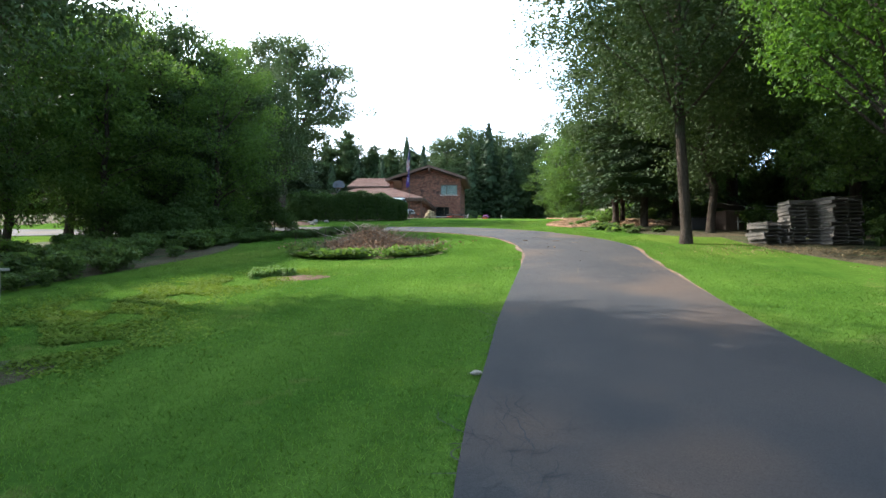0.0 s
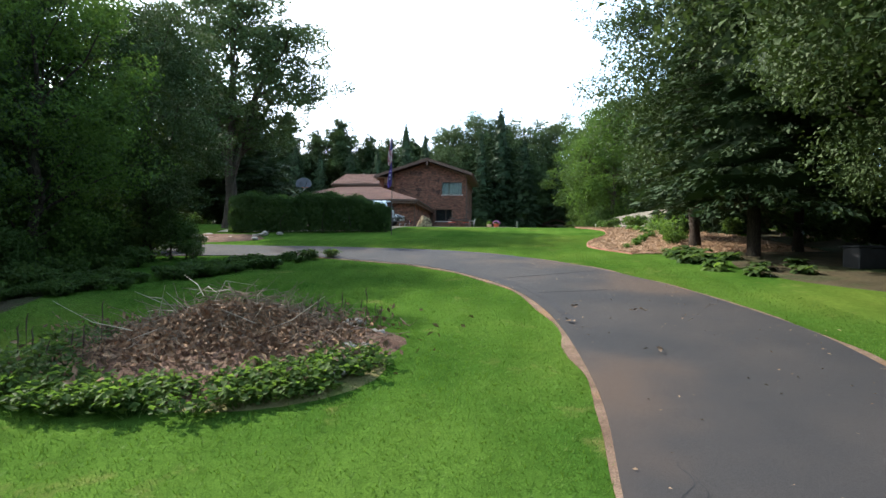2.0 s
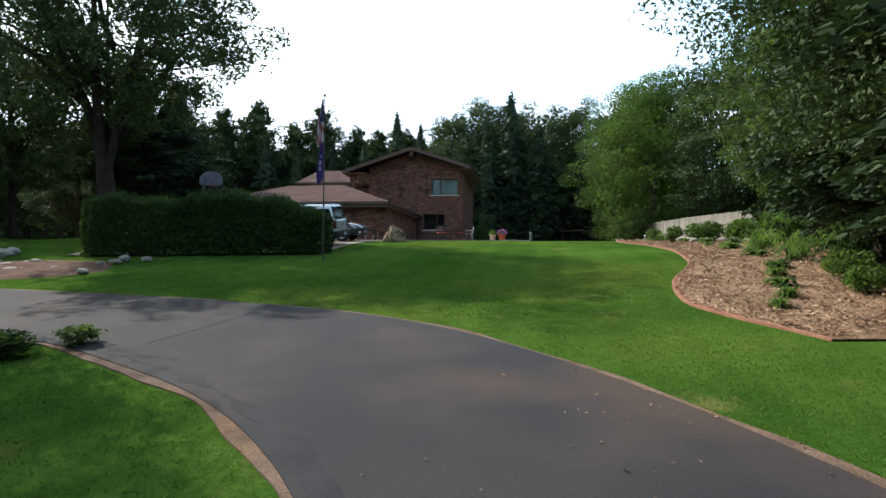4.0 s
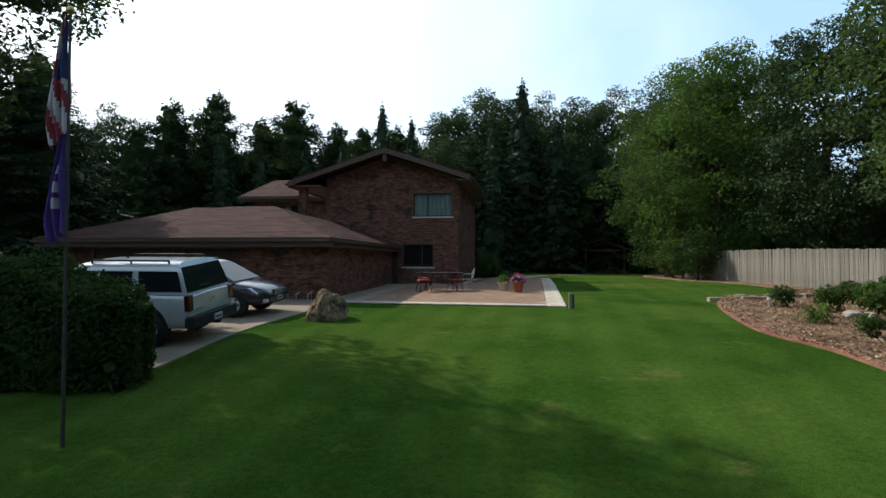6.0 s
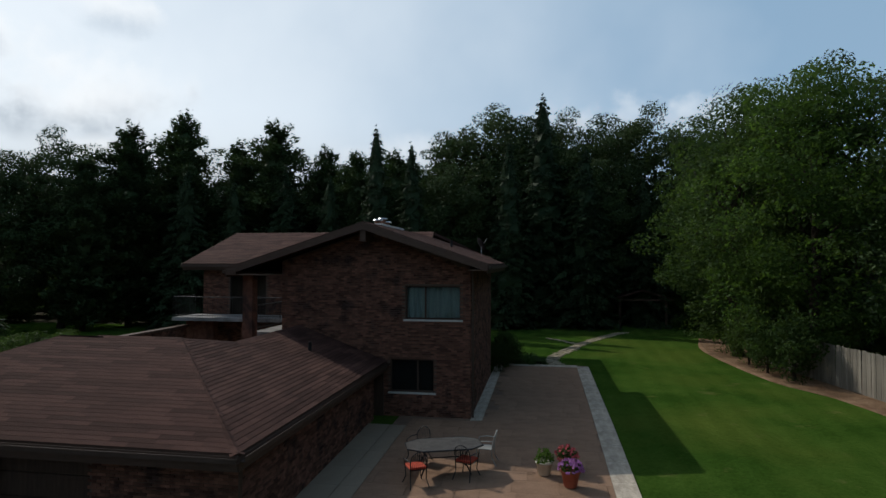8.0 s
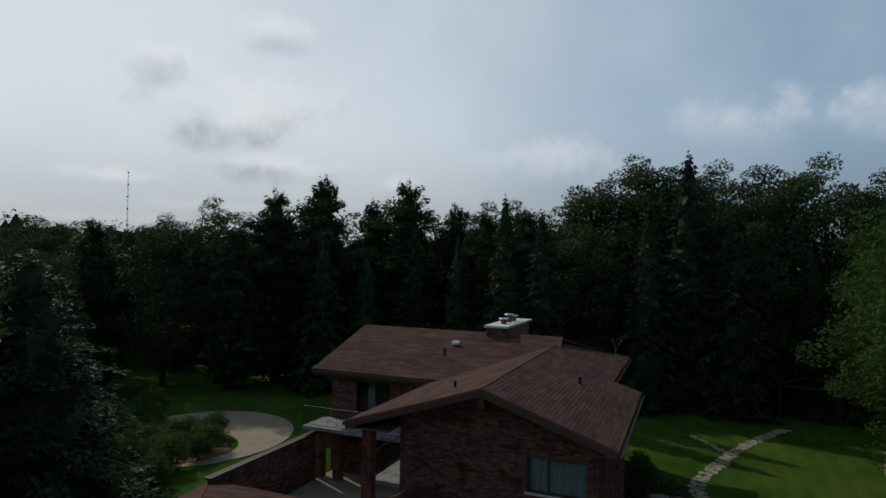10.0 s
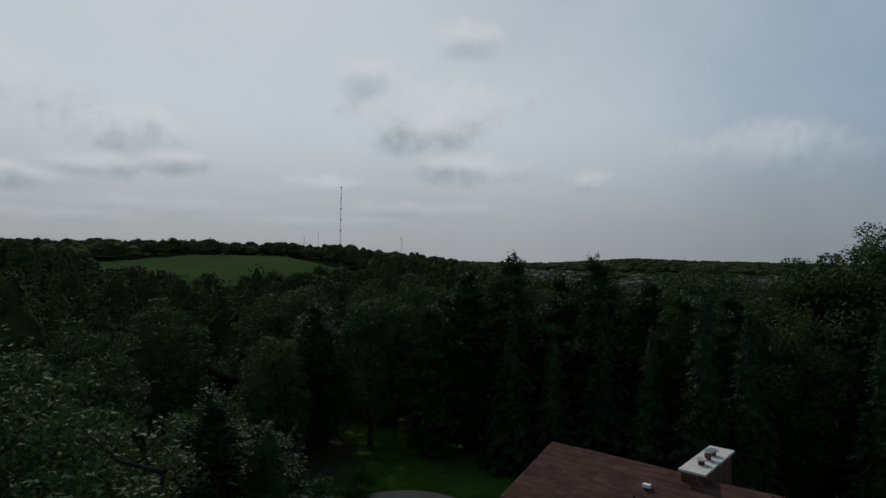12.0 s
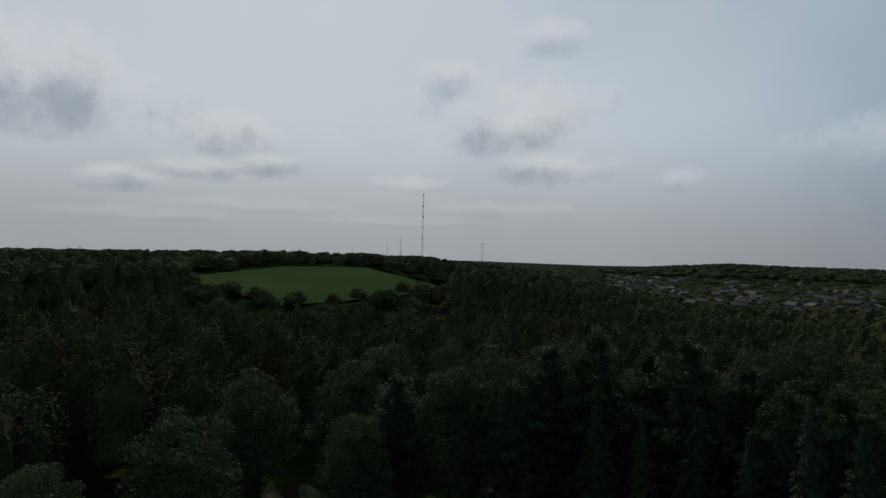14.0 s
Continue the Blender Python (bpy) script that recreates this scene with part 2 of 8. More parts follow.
BRICK_REST = surface("brick_rest", (0.125, 0.056, 0.039), (0.195, 0.096, 0.064), 5.0, 70.0, 0.3, 0.9, 0, 0.2, 0.4, 0.004, (0.055, 0.032, 0.026), 1.6, vary=0.5, island=True)
SHINGLE = surface("shingle", (0.062, 0.032, 0.026), (0.096, 0.050, 0.040), 1.0, 60.0, 0.4, 0.94, 0, 0.12, 0.6, 0.006, vary=0.28)
SHINGLE_REST = surface("shingle_rest", (0.062, 0.032, 0.026), (0.096, 0.050, 0.040), 1.0, 60.0, 0.4, 0.94, 0, 0.12, 0.6, 0.006, vary=0.28, island=True)
FASCIA = surface("brown_trim", (0.075, 0.045, 0.032), (0.10, 0.06, 0.042), 3.0, 40.0, 0.2, 0.6, stretch=(1, 1, 6))
DARKWOOD = surface("dark_stained_wood", (0.055, 0.034, 0.024), (0.085, 0.052, 0.036), 3.0, 30.0, 0.3, 0.7, stretch=(6, 6, 0.6))
SOFFIT = surface("soffit", (0.13, 0.085, 0.06), (0.16, 0.105, 0.075), 3.0, 40.0, 0.2, 0.8)
GUTTER = surface("gutter_metal", (0.085, 0.058, 0.046), (0.11, 0.076, 0.06), 2.0, 30.0, 0.15, 0.45, 0.3)
SILL = surface("pale_stone", (0.52, 0.50, 0.46), (0.60, 0.57, 0.52), 4.0, 50.0, 0.15, 0.8)
WHITE = surface("white_paint", (0.74, 0.74, 0.72), (0.80, 0.80, 0.78), 3.0, 40.0, 0.08, 0.6)
CURTAIN = surface("curtain", (0.22, 0.28, 0.26), (0.30, 0.36, 0.33), 2.0, 30.0, 0.15, 0.9, stretch=(8, 8, 0.5))
BARK = surface("bark", (0.038, 0.029, 0.022), (0.068, 0.053, 0.042), 2.0, 14.0, 0.5, 0.95, 0, 0.1, 1.0, 0.05, (0.05, 0.055, 0.035), 0.8, stretch=(3, 3, 0.6))
GREY_WOOD = surface("weathered_wood", (0.17, 0.155, 0.13), (0.25, 0.228, 0.19), 1.2, 25.0, 0.3, 0.9, 0, 0.15, 0.4, 0.006, (0.20, 0.18, 0.15), 0.9, stretch=(8, 8, 0.7), vary=0.18)
STONE = surface("boulder_stone", (0.18, 0.115, 0.06), (0.58, 0.43, 0.26), 1.6, 7.0, 0.6, 0.9, 0, 0.2, 1.0, 0.08, (0.075, 0.055, 0.04), 1.8, stretch=(2.6, 2.6, 0.7))
PALE_ROCK = surface("pale_rock", (0.27, 0.235, 0.195), (0.42, 0.38, 0.33), 3.0, 20.0, 0.3, 0.9, relief=0.6, relief_d=0.03, vary=0.2)
TWIG = surface("dry_twig", (0.13, 0.092, 0.066), (0.22, 0.165, 0.12), 3.0, 20.0, 0.3, 0.95, vary=0.3)
BLACK_METAL = surface("black_iron", (0.018, 0.018, 0.02), (0.03, 0.03, 0.033), 4.0, 60.0, 0.2, 0.45, 0.6, 0.5)
GALV = surface("galvanised", (0.50, 0.51, 0.53), (0.60, 0.61, 0.63), 3.0, 40.0, 0.15, 0.35, 0.9)
LEAF_MAPLE = foliage("leaf_maple", (0.062, 0.110, 0.033), (0.112, 0.174, 0.052), 0.56)
LEAF_OAK = foliage("leaf_oak", (0.040, 0.066, 0.028), (0.068, 0.100, 0.043), 0.17)
LEAF_DARK = foliage("leaf_dark", (0.048, 0.084, 0.030), (0.080, 0.124, 0.043), 0.45)
LEAF_LIGHT = foliage("leaf_light", (0.062, 0.125, 0.022), (0.112, 0.190, 0.042), 0.40)
NEEDLE_PINE = foliage("needle_pine", (0.040, 0.068, 0.032), (0.066, 0.102, 0.047), 0.15)
NEEDLE_SPRUCE = foliage("needle_spruce", (0.028, 0.048, 0.025), (0.046, 0.072, 0.036), 0.12)
LEAF_WOODS = foliage("leaf_woods", (0.030, 0.042, 0.017), (0.054, 0.068, 0.027), 0.0, 1.0, (1.45, 1.2, 1.05))
GRASS_BLADE = foliage("grass_blade", (0.063, 0.128, 0.020), (0.096, 0.168, 0.032), 0.35)


# ---- geometry helpers ----
def fast_mesh(name, verts, faces):
    """Mesh from arrays: verts n x 3, faces m x k."""
    verts, faces = np.asarray(verts, dtype=np.float32), np.asarray(faces, dtype=np.int32)
    me = bpy.data.meshes.new(name)
    m, k = faces.shape
    me.vertices.add(len(verts))
    me.vertices.foreach_set("co", verts.ravel())
    me.loops.add(m * k)
    me.loops.foreach_set("vertex_index", faces.ravel())
    me.polygons.add(m)
    me.polygons.foreach_set("loop_start", np.arange(0, m * k, k, dtype=np.int32))
    me.update(calc_edges=True)
    me.shade_flat()
    return me


def mesh_ob(name, me, material, parent=None, label="", smooth=False):
    ob = new(name, me)
    if material is not None and not me.materials:
        me.materials.append(material)
    if smooth:
        me.shade_smooth()
    if parent is not None:
        ob.parent = parent
    if label:
        tagged(ob, label)
    return ob


def part(name, bm, material, parent, label="", smooth=False):
    me = bpy.data.meshes.new(name)
    bmesh.ops.recalc_face_normals(bm, faces=bm.faces)
    bm.to_mesh(me)
    bm.free()
    return mesh_ob(name, me, material, parent, label, smooth)


def box(bm, lo, hi, m=None):
    lo, hi = Vector(lo), Vector(hi)
    r = bmesh.ops.create_cube(bm, size=1.0)
    d = hi - lo
    mat = Matrix.Translation((lo + hi) / 2) @ Matrix.Diagonal((*d, 1))
    bmesh.ops.transform(bm, matrix=(m @ mat) if m else mat, verts=r["verts"])
    return r["verts"]


def boxed(lo, hi, bevel=0.0, m=None, segs=2):
    bm = bmesh.new()
    box(bm, lo, hi, m)
    if bevel:
        bmesh.ops.bevel(bm, geom=bm.edges[:], offset=bevel, segments=segs, affect="EDGES", profile=0.6)
    return bm


def rod(bm, a, b, r0, r1=None, n=8):
    a, b = Vector(a), Vector(b)
    r1 = r0 if r1 is None else r1
    d = b - a
    m = Matrix.Translation((a + b) / 2) @ d.to_track_quat("Z", "Y").to_matrix().to_4x4()
    bmesh.ops.create_cone(bm, cap_ends=True, segments=n, radius1=r0, radius2=r1, depth=d.length, matrix=m)


def tube_mesh(lines, sides=7):
    """Tapered tubes: each line is a list of (point, radius). Returns arrays."""
    V, F, base = [], [], 0
    ang = np.linspace(0, 2 * np.pi, sides, endpoint=False)
    ring = np.stack([np.cos(ang), np.sin(ang)], 1)
    for line in lines:
        pts = np.array([p for p, _ in line], dtype=float)
        for i in range(len(pts)):
            d = pts[min(i + 1, len(pts) - 1)] - pts[max(i - 1, 0)]
            d /= np.linalg.norm(d) + 1e-9
            ref = np.array([1.0, 0, 0]) if abs(d[0]) < 0.8 else np.array([0, 1.0, 0])
            s = np.cross(d, ref)
            s /= np.linalg.norm(s)
            t = np.cross(d, s)
            V.append(pts[i] + line[i][1] * (ring[:, :1] * s + ring[:, 1:] * t))
        for i in range(len(pts) - 1):
            a, b = base + i * sides, base + (i + 1) * sides
            for j in range(sides):
                k = (j + 1) % sides
                F.append((a + j, a + k, b + k, b + j))
        base += len(pts) * sides
    return np.concatenate(V), np.array(F)


def leaf_quads(centres, size, rng, up=0.35, slim=0.55, out=None):
    """A diamond leaf at each centre, turned at random and tipped towards the light."""
    n = len(centres)
    nor = rng.normal(size=(n, 3))
    nor /= np.linalg.norm(nor, axis=1, keepdims=True) + 1e-9
    nor[:, 2] += up
    if out is not None:
        nor += out * 0.7
    nor /= np.linalg.norm(nor, axis=1, keepdims=True) + 1e-9
    ref = rng.normal(size=(n, 3))
    a = np.cross(nor, ref)
    a /= np.linalg.norm(a, axis=1, keepdims=True) + 1e-9
    b = np.cross(nor, a)
    s = size * rng.uniform(0.65, 1.35, size=(n, 1))
    bend = nor * s * 0.12
    V = np.stack([centres - a * s * 0.5, centres + b * s * 0.5 * slim + bend, centres + a * s * 0.5, centres - b * s * 0.5 * slim + bend], 1)
    return V.reshape(-1, 3), np.arange(n * 4).reshape(-1, 4)


def leaf_tris(centres, size, rng, up=0.35, slim=0.8, out=None):
    """A three-cornered leaf at each centre, for foliage seen as a mass."""
    V, F = leaf_quads(centres, size, rng, up, slim, out)
    V = V.reshape(-1, 4, 3)[:, :3].copy()
    return V.reshape(-1, 3), np.arange(len(V) * 3).reshape(-1, 3)


def inner_leaves(rng, centre, r, half, count, size):
    """Shaded foliage that fills the inside of a crown."""
    p = rng.normal(size=(count, 3))
    p /= np.linalg.norm(p, axis=1, keepdims=True) + 1e-9
    p *= rng.uniform(0.15, 1.0, (count, 1)) ** 0.5
    return leaf_tris(np.array(centre) + p * np.array([r, r, half]), size, rng, 0.2, 1.0)[0]


# ---- lie of the land ----
_ys = np.array([-3000.0, -250, -60, 0, 23, 45, 55, 58, 62, 71, 80, 112, 160, 260, 3000])
_zs = np.array([-12.0, -10, -6.2, 0.0, 2.69, 5.27, 6.43, 6.68, 6.83, 7.07, 7.10, 7.10, 5.0, 0.0, 0.0])


def step(a, b, x):
    t = np.clip((np.asarray(x, dtype=float) - a) / (b - a), 0, 1)
    return t * t * (3 - 2 * t)


def land(x, y):
    """Height of the ground (arrays or numbers)."""
    x, y = np.asarray(x, dtype=float), np.asarray(y, dtype=float)
    prof = sum(np.interp(y + o, _ys, _zs) for o in (-1.5, -0.75, 0, 0.75, 1.5)) / 5
    near = prof + 0.03 * np.clip(x, -28, 28) * (1 - step(44, 62, y))
    dx, dy = x - 3, y - 51
    d = np.hypot(dx, dy)
    az = np.degrees(np.arctan2(-dx, dy))
    swell = np.interp(az, [20, 28, 33, 38, 42.5, 46, 50, 57, 62, 67, 80, 95, 110, 130, 150], [0, 6, 11, 15, 17.5, 22, 25, 25.5, 25, 24, 22.5, 21, 18, 8, 0])
    hill = swell * np.interp(d, [110, 150, 205, 240, 335, 480, 900], [0, 0.1, 0.38, 0.70, 1.0, 1.0, 0.6]) - 13 * np.exp(-((az - 15) / 13) ** 2) * step(130, 420, d) * (1 - step(1200, 1700, d))
    ridge = np.interp(az, [-25, -6, 0, 6, 12, 17, 20, 24, 28, 40], [4, 10, 12, 15, 17, 22, 16, 5, -2, 0]) * step(1300, 1850, d)
    far = hill + ridge + 9 * np.exp(-((az - 118) / 26) ** 2) * step(200, 900, d)
    w = step(75, 210, np.hypot(x, y - 65))
    return near * (1 - w) + far * w


def ground_at(x, y):
    return float(land(x, y))


def spread(lo, hi, stepsize, reach):
    """Grid lines: even from lo to hi, then widening out to +-reach."""
    mid = list(np.arange(lo, hi + 0.01, stepsize))
    out, s, v = [], stepsize, hi
    while v < reach:
        s *= 1.22
        v += s
        out.append(min(v, reach))
    left, s, v = [], stepsize, lo
    while v > -reach:
        s *= 1.22
        v -= s
        left.append(max(v, -reach))
    return np.array(left[::-1] + mid + out)


def sheet(xs, ys, z):
    X, Y = np.meshgrid(xs, ys)
    V = np.stack([X.ravel(), Y.ravel(), z(X, Y).ravel()], 1)
    nx = len(xs)
    i = np.arange((len(ys) - 1) * nx).reshape(len(ys) - 1, nx)[:, :-1].ravel()
    return V, np.stack([i, i + 1, i + 1 + nx, i + nx], 1)


V, F = sheet(spread(-40, 34, 1.0, 3400), spread(-12, 116, 1.0, 3400), land)
tagged(mesh_ob("ground", fast_mesh("ground", V, F), LAWN, smooth=True), "mown green lawn with dry patches running into woodland", "ground", kind="structure")


def along(pts, n, closed=False):
    """Smooth polyline through points, n samples evenly by length."""
    p = np.array(pts, dtype=float)
    if closed:
        p = np.concatenate([p[-2:], p, p[:3]])
    else:
        p = np.concatenate([[2 * p[0] - p[1]], p, [2 * p[-1] - p[-2]]])
    out = []
    for i in range(1, len(p) - 2):
        for t in np.linspace(0, 1, 16, endpoint=False):
            a, b, c, d = p[i - 1], p[i], p[i + 1], p[i + 2]
            out.append(0.5 * (2 * b + (c - a) * t + (2 * a - 5 * b + 4 * c - d) * t ** 2 + (3 * b - a - 3 * c + d) * t ** 3))
    out.append(p[-2])
    out = np.array(out)
    s = np.concatenate([[0], np.cumsum(np.linalg.norm(np.diff(out, axis=0), axis=1))])
    t = np.linspace(0, s[-1], n)
    return np.stack([np.interp(t, s, out[:, k]) for k in range(out.shape[1])], 1)


def ribbon(left, right, lift, cols=8, thick=0.08, jitter=0.0, rng=None):
    """A slab between two edge lines that follows the ground, with sides down into it."""
    n = len(left)
    if jitter:
        left = left + rng.normal(size=left.shape) * jitter
        right = right + rng.normal(size=right.shape) * jitter
    w = np.linspace(0, 1, cols)[None, :, None]
    P = left[:, None, :2] * (1 - w) + right[:, None, :2] * w
    Z = land(P[..., 0], P[..., 1]) + lift
    top = np.concatenate([P, Z[..., None]], 2)
    lo_l, lo_r = top[:, :1].copy(), top[:, -1:].copy()
    lo_l[..., 2] -= thick
    lo_r[..., 2] -= thick
    G = np.concatenate([lo_l, top, lo_r], 1)
    k = cols + 2
    i = np.arange((n - 1) * k).reshape(n - 1, k)[:, :-1].ravel()
    return G.reshape(-1, 3), np.stack([i, i + 1, i + 1 + k, i + k], 1)


# ---- driveway ----
rng = np.random.default_rng(3)
DRIVE_IN = [(-0.9, -30), (-0.5, -10), (0.0, 2.0), (0.23, 5.15), (0.54, 7.05), (1.06, 10.28), (1.79, 14.17), (2.55, 18.2), (2.95, 20.6), (3.13, 23.84), (3.02, 26.5), (2.6, 28.7), (1.85, 30.6), (0.84, 32.45), (-0.7, 34.2), (-2.84, 35.8), (-4.79, 37.0), (-7.8, 37.9), (-11, 38.3), (-20, 38.6), (-34, 38)]
DRIVE_OUT = [(4.0, -30), (4.3, -10), (4.6, 2.0), (4.75, 6.2), (5.08, 9.2), (5.5, 12.1), (6.54, 18.3), (7.2, 21.5), (7.43, 24.2), (6.95, 28.0), (6.45, 29.94), (5.74, 32.1), (4.45, 34.6), (2.47, 37.2), (0, 39.1), (-3.9, 40.9), (-8.6, 42.5), (-14, 44.2), (-24, 45.4), (-36, 45)]
d_in, d_out = along(DRIVE_IN, 260), along(DRIVE_OUT, 260)
V, F = ribbon(d_in, d_out, 0.035, 12)
road = tagged(mesh_ob("road", fast_mesh("road", V, F), ASPHALT, smooth=False), "dark sealed asphalt driveway, cracked and leaf-strewn", "driveway", kind="structure")


# ---- house and garage: local axes u (right), v (back), z; turned 6 degrees ----
HOUSE = pose(2.25, 71.1, 0, 0, 0, -6)


def h_world(u, v):
    p = HOUSE @ Vector((u, v, 0))
    return p.x, p.y


def root(name, m, label, category, group=""):
    e = new(name)
    e.matrix_world = m
    e.empty_display_size = 0.3
    return tagged(e, label, category, group)


def solid(bm, pts, thick):
    """A slab under a planar polygon, thick downwards."""
    top = [bm.verts.new(p) for p in pts]
    low = [bm.verts.new((p[0], p[1], p[2] - thick)) for p in pts]
    bm.faces.new(top)
    bm.faces.new(low[::-1])
    for i in range(len(pts)):
        j = (i + 1) % len(pts)
        bm.faces.new((top[i], low[i], low[j], top[j]))


def wall_with_holes(a, b, z0, z1, thick, holes, top=None):
    """A wall from a to b (u, v), thick to its left, with openings (s0, s1, z0, z1) through it; top: raised gable points (s, z)."""
    a, b = Vector((*a, 0)), Vector((*b, 0))
    d = (b - a).normalized()
    n = Vector((-d.y, d.x, 0))
    length = (b - a).length
    bm = bmesh.new()
    m = Matrix(((d.x, n.x, 0, a.x), (d.y, n.y, 0, a.y), (0, 0, 1, 0), (0, 0, 0, 1)))
    cuts = sorted({0.0, length, *[h[0] for h in holes], *[h[1] for h in holes]})
    for s0, s1 in zip(cuts, cuts[1:]):
        spans, z = [], z0
        for h in sorted((h for h in holes if h[0] < (s0 + s1) / 2 < h[1]), key=lambda h: h[2]):
            if h[2] > z + 0.001:
                spans.append((z, h[2]))
            z = h[3]
        if z < z1 - 0.001:
            spans.append((z, z1))
        for lo, hi in spans:
            box(bm, (s0, 0, lo), (s1, thick, hi), m)
    if top:
        front = [bm.verts.new(m @ Vector((s, 0, z))) for s, z in top]
        back = [bm.verts.new(m @ Vector((s, thick, z))) for s, z in top]
        bm.faces.new(front)
        bm.faces.new(back[::-1])
        for i in range(len(top)):
            j = (i + 1) % len(top)
            bm.faces.new((front[i], front[j], back[j], back[i]))
    bmesh.ops.remove_doubles(bm, verts=bm.verts[:], dist=0.0005)
    return bm


BRICK_FIELDS, SHINGLE_FIELDS = [], []


def brick_wall(parent, a, b, z0, z1, thick=0.25, holes=(), top=None, name="wall"):
    w = part(name, wall_with_holes(a, b, z0, z1, thick, list(holes), top), MORTAR, parent)
    BRICK_FIELDS.append((parent, w, a, b, z0, z1, holes, top))
    return w


def roof_plane(parent, pts, thick=0.16, name="roof", shingles=True):
    """A roof slab: pts run eave, eave, ridge, ridge."""
    bm = bmesh.new()
    solid(bm, pts, thick)
    r = part(name, bm, SHINGLE_REST if not shingles else FASCIA, parent)
    if shingles:
        SHINGLE_FIELDS.append((parent, r, pts))
    return r


def board(parent, a, b, w, h, material, name="fascia", label=""):
    """A straight board from a to b, w wide sideways and h high."""
    a, b = Vector(a), Vector(b)
    d = b - a
    m = Matrix.Translation(a) @ d.to_track_quat("X", "Z").to_matrix().to_4x4()
    bm = bmesh.new()
    box(bm, (0, -w / 2, -h), (d.length, w / 2, 0), m)
    return part(name, bm, material, parent, label)


def glass_material():
    m, N, L, p, out = principled("window_glass", (0.02, 0.025, 0.028), 0.0, 0.0, 0.5)
    p.inputs["Transmission Weight"].default_value = 1.0
    p.inputs["IOR"].default_value = 1.18
    p.inputs["Base Color"].default_value = (0.75, 0.8, 0.8, 1)
    return m


GLASS = glass_material()
# near-black: the darkness of an unlit room put into the colour
DARK_ROOM = surface("unlit_room", (0.010, 0.009, 0.008), (0.016, 0.014, 0.013), 2.0, 20.0, 0.2, 0.95)


def window(parent, u0, u1, z0, z1, v, mullions=(0.36,), curtain=True, label="brown-framed window with pale curtains"):
    """A window in a wall that faces -v: frame, panes, sill, curtains and a near-black block in place of the unlit room.
    """
    w = new("window")
    w.parent = parent
    tagged(w, label)
    bars = [u0] + [u0 + f * (u1 - u0) for f in mullions] + [u1]
    bm = bmesh.new()
    t = 0.055
    box(bm, (u0, v + 0.05, z1 - t), (u1, v + 0.13, z1))
    box(bm, (u0, v + 0.05, z0), (u1, v + 0.13, z0 + t))
    for b in bars:
        c = min(max(b, u0 + t / 2), u1 - t / 2)
        box(bm, (c - t / 2, v + 0.052, z0 + t), (c + t / 2, v + 0.128, z1 - t))
    part("window_frame", bm, DARKWOOD, w)
    for p0, p1 in zip(bars, bars[1:]):
        pane = part("pane", boxed((p0 + t / 2, v + 0.085, z0 + t), (p1 - t / 2, v + 0.093, z1 - t)), GLASS, w)
        pane.visible_shadow = False
    part("window_sill", boxed((u0 - 0.06, v - 0.05, z0 - 0.07), (u1 + 0.06, v + 0.06, z0 - 0.003), 0.008), SILL, w, "pale stone sill")
    if curtain:
        n = 70
        us = np.linspace(u0 + 0.02, u1 - 0.02, n)
        vs = v + 0.17 + 0.03 * np.sin(us * 26) + 0.012 * np.sin(us * 71)
        Vv = np.concatenate([np.stack([us, vs, np.full(n, z0 + 0.03)], 1), np.stack([us, vs, np.full(n, z1 - 0.02)], 1)])
        i = np.arange(n - 1)
        mesh_ob("curtain", fast_mesh("curtain", Vv, np.stack([i, i + 1, i + 1 + n, i + n], 1)), CURTAIN, w, "pale green pleated curtain", smooth=True)
    bm = boxed((u0 - 0.1, v + 0.26, z0 - 0.1), (u1 + 0.1, v + 0.9, z1 + 0.1))
    part("room_dark_block", bm, DARK_ROOM, w)
    return w


GZ = 7.0
house = root("house", HOUSE, "two-storey brown brick house with low gable roofs", "house")
# front gable block
EV = 12.45
brick_wall(house, (-7.2, 0), (0, 0), GZ - 0.3, EV, 0.25, [(4.23, 5.89, 7.95, 9.15), (4.80, 6.87, 10.60, 11.83)], [(0, EV), (7.2, EV), (7.2, 12.62), (3.45, 13.86), (0, 12.72)])
brick_wall(house, (0, 0.002), (0, 8.2), GZ - 0.3, 12.55, 0.25, [(0.55, 1.35, 10.6, 11.83), (0.55, 1.35, 7.4, 9.2)])
brick_wall(house, (-7.2, 7.3), (-7.2, 0.25), GZ - 0.3, 12.6, 0.25, [(0.9, 1.9, 9.95, 12.0)])
brick_wall(house, (0, 8.2), (-1.3, 8.2), GZ - 0.3, 12.7)
brick_wall(house, (-1.3, 8.2), (-1.3, 16.4), GZ - 0.3, 12.7)
# rear wing
brick_wall(house, (-15.0, 7.3), (-7.2, 7.3), GZ - 0.3, 12.55, 0.25, [(1.5, 3.5, 9.95, 12.0), (3.0, 5.5, 7.05, 9.2)])
brick_wall(house, (-15.0, 16.4), (-15.0, 7.3), GZ - 0.3, 12.55, 0.25, [], [(0, 12.55), (9.1, 12.55), (4.4, 14.1)])
brick_wall(house, (-1.3, 16.4), (-15.0, 16.4), GZ - 0.3, 12.55)
window(house, -2.97, -1.31, 7.95, 9.15, 0.0, (0.62,), False, "dark ground-floor window with a pale sill")
window(house, -2.40, -0.33, 10.60, 11.83, 0.0, (0.36,), True)
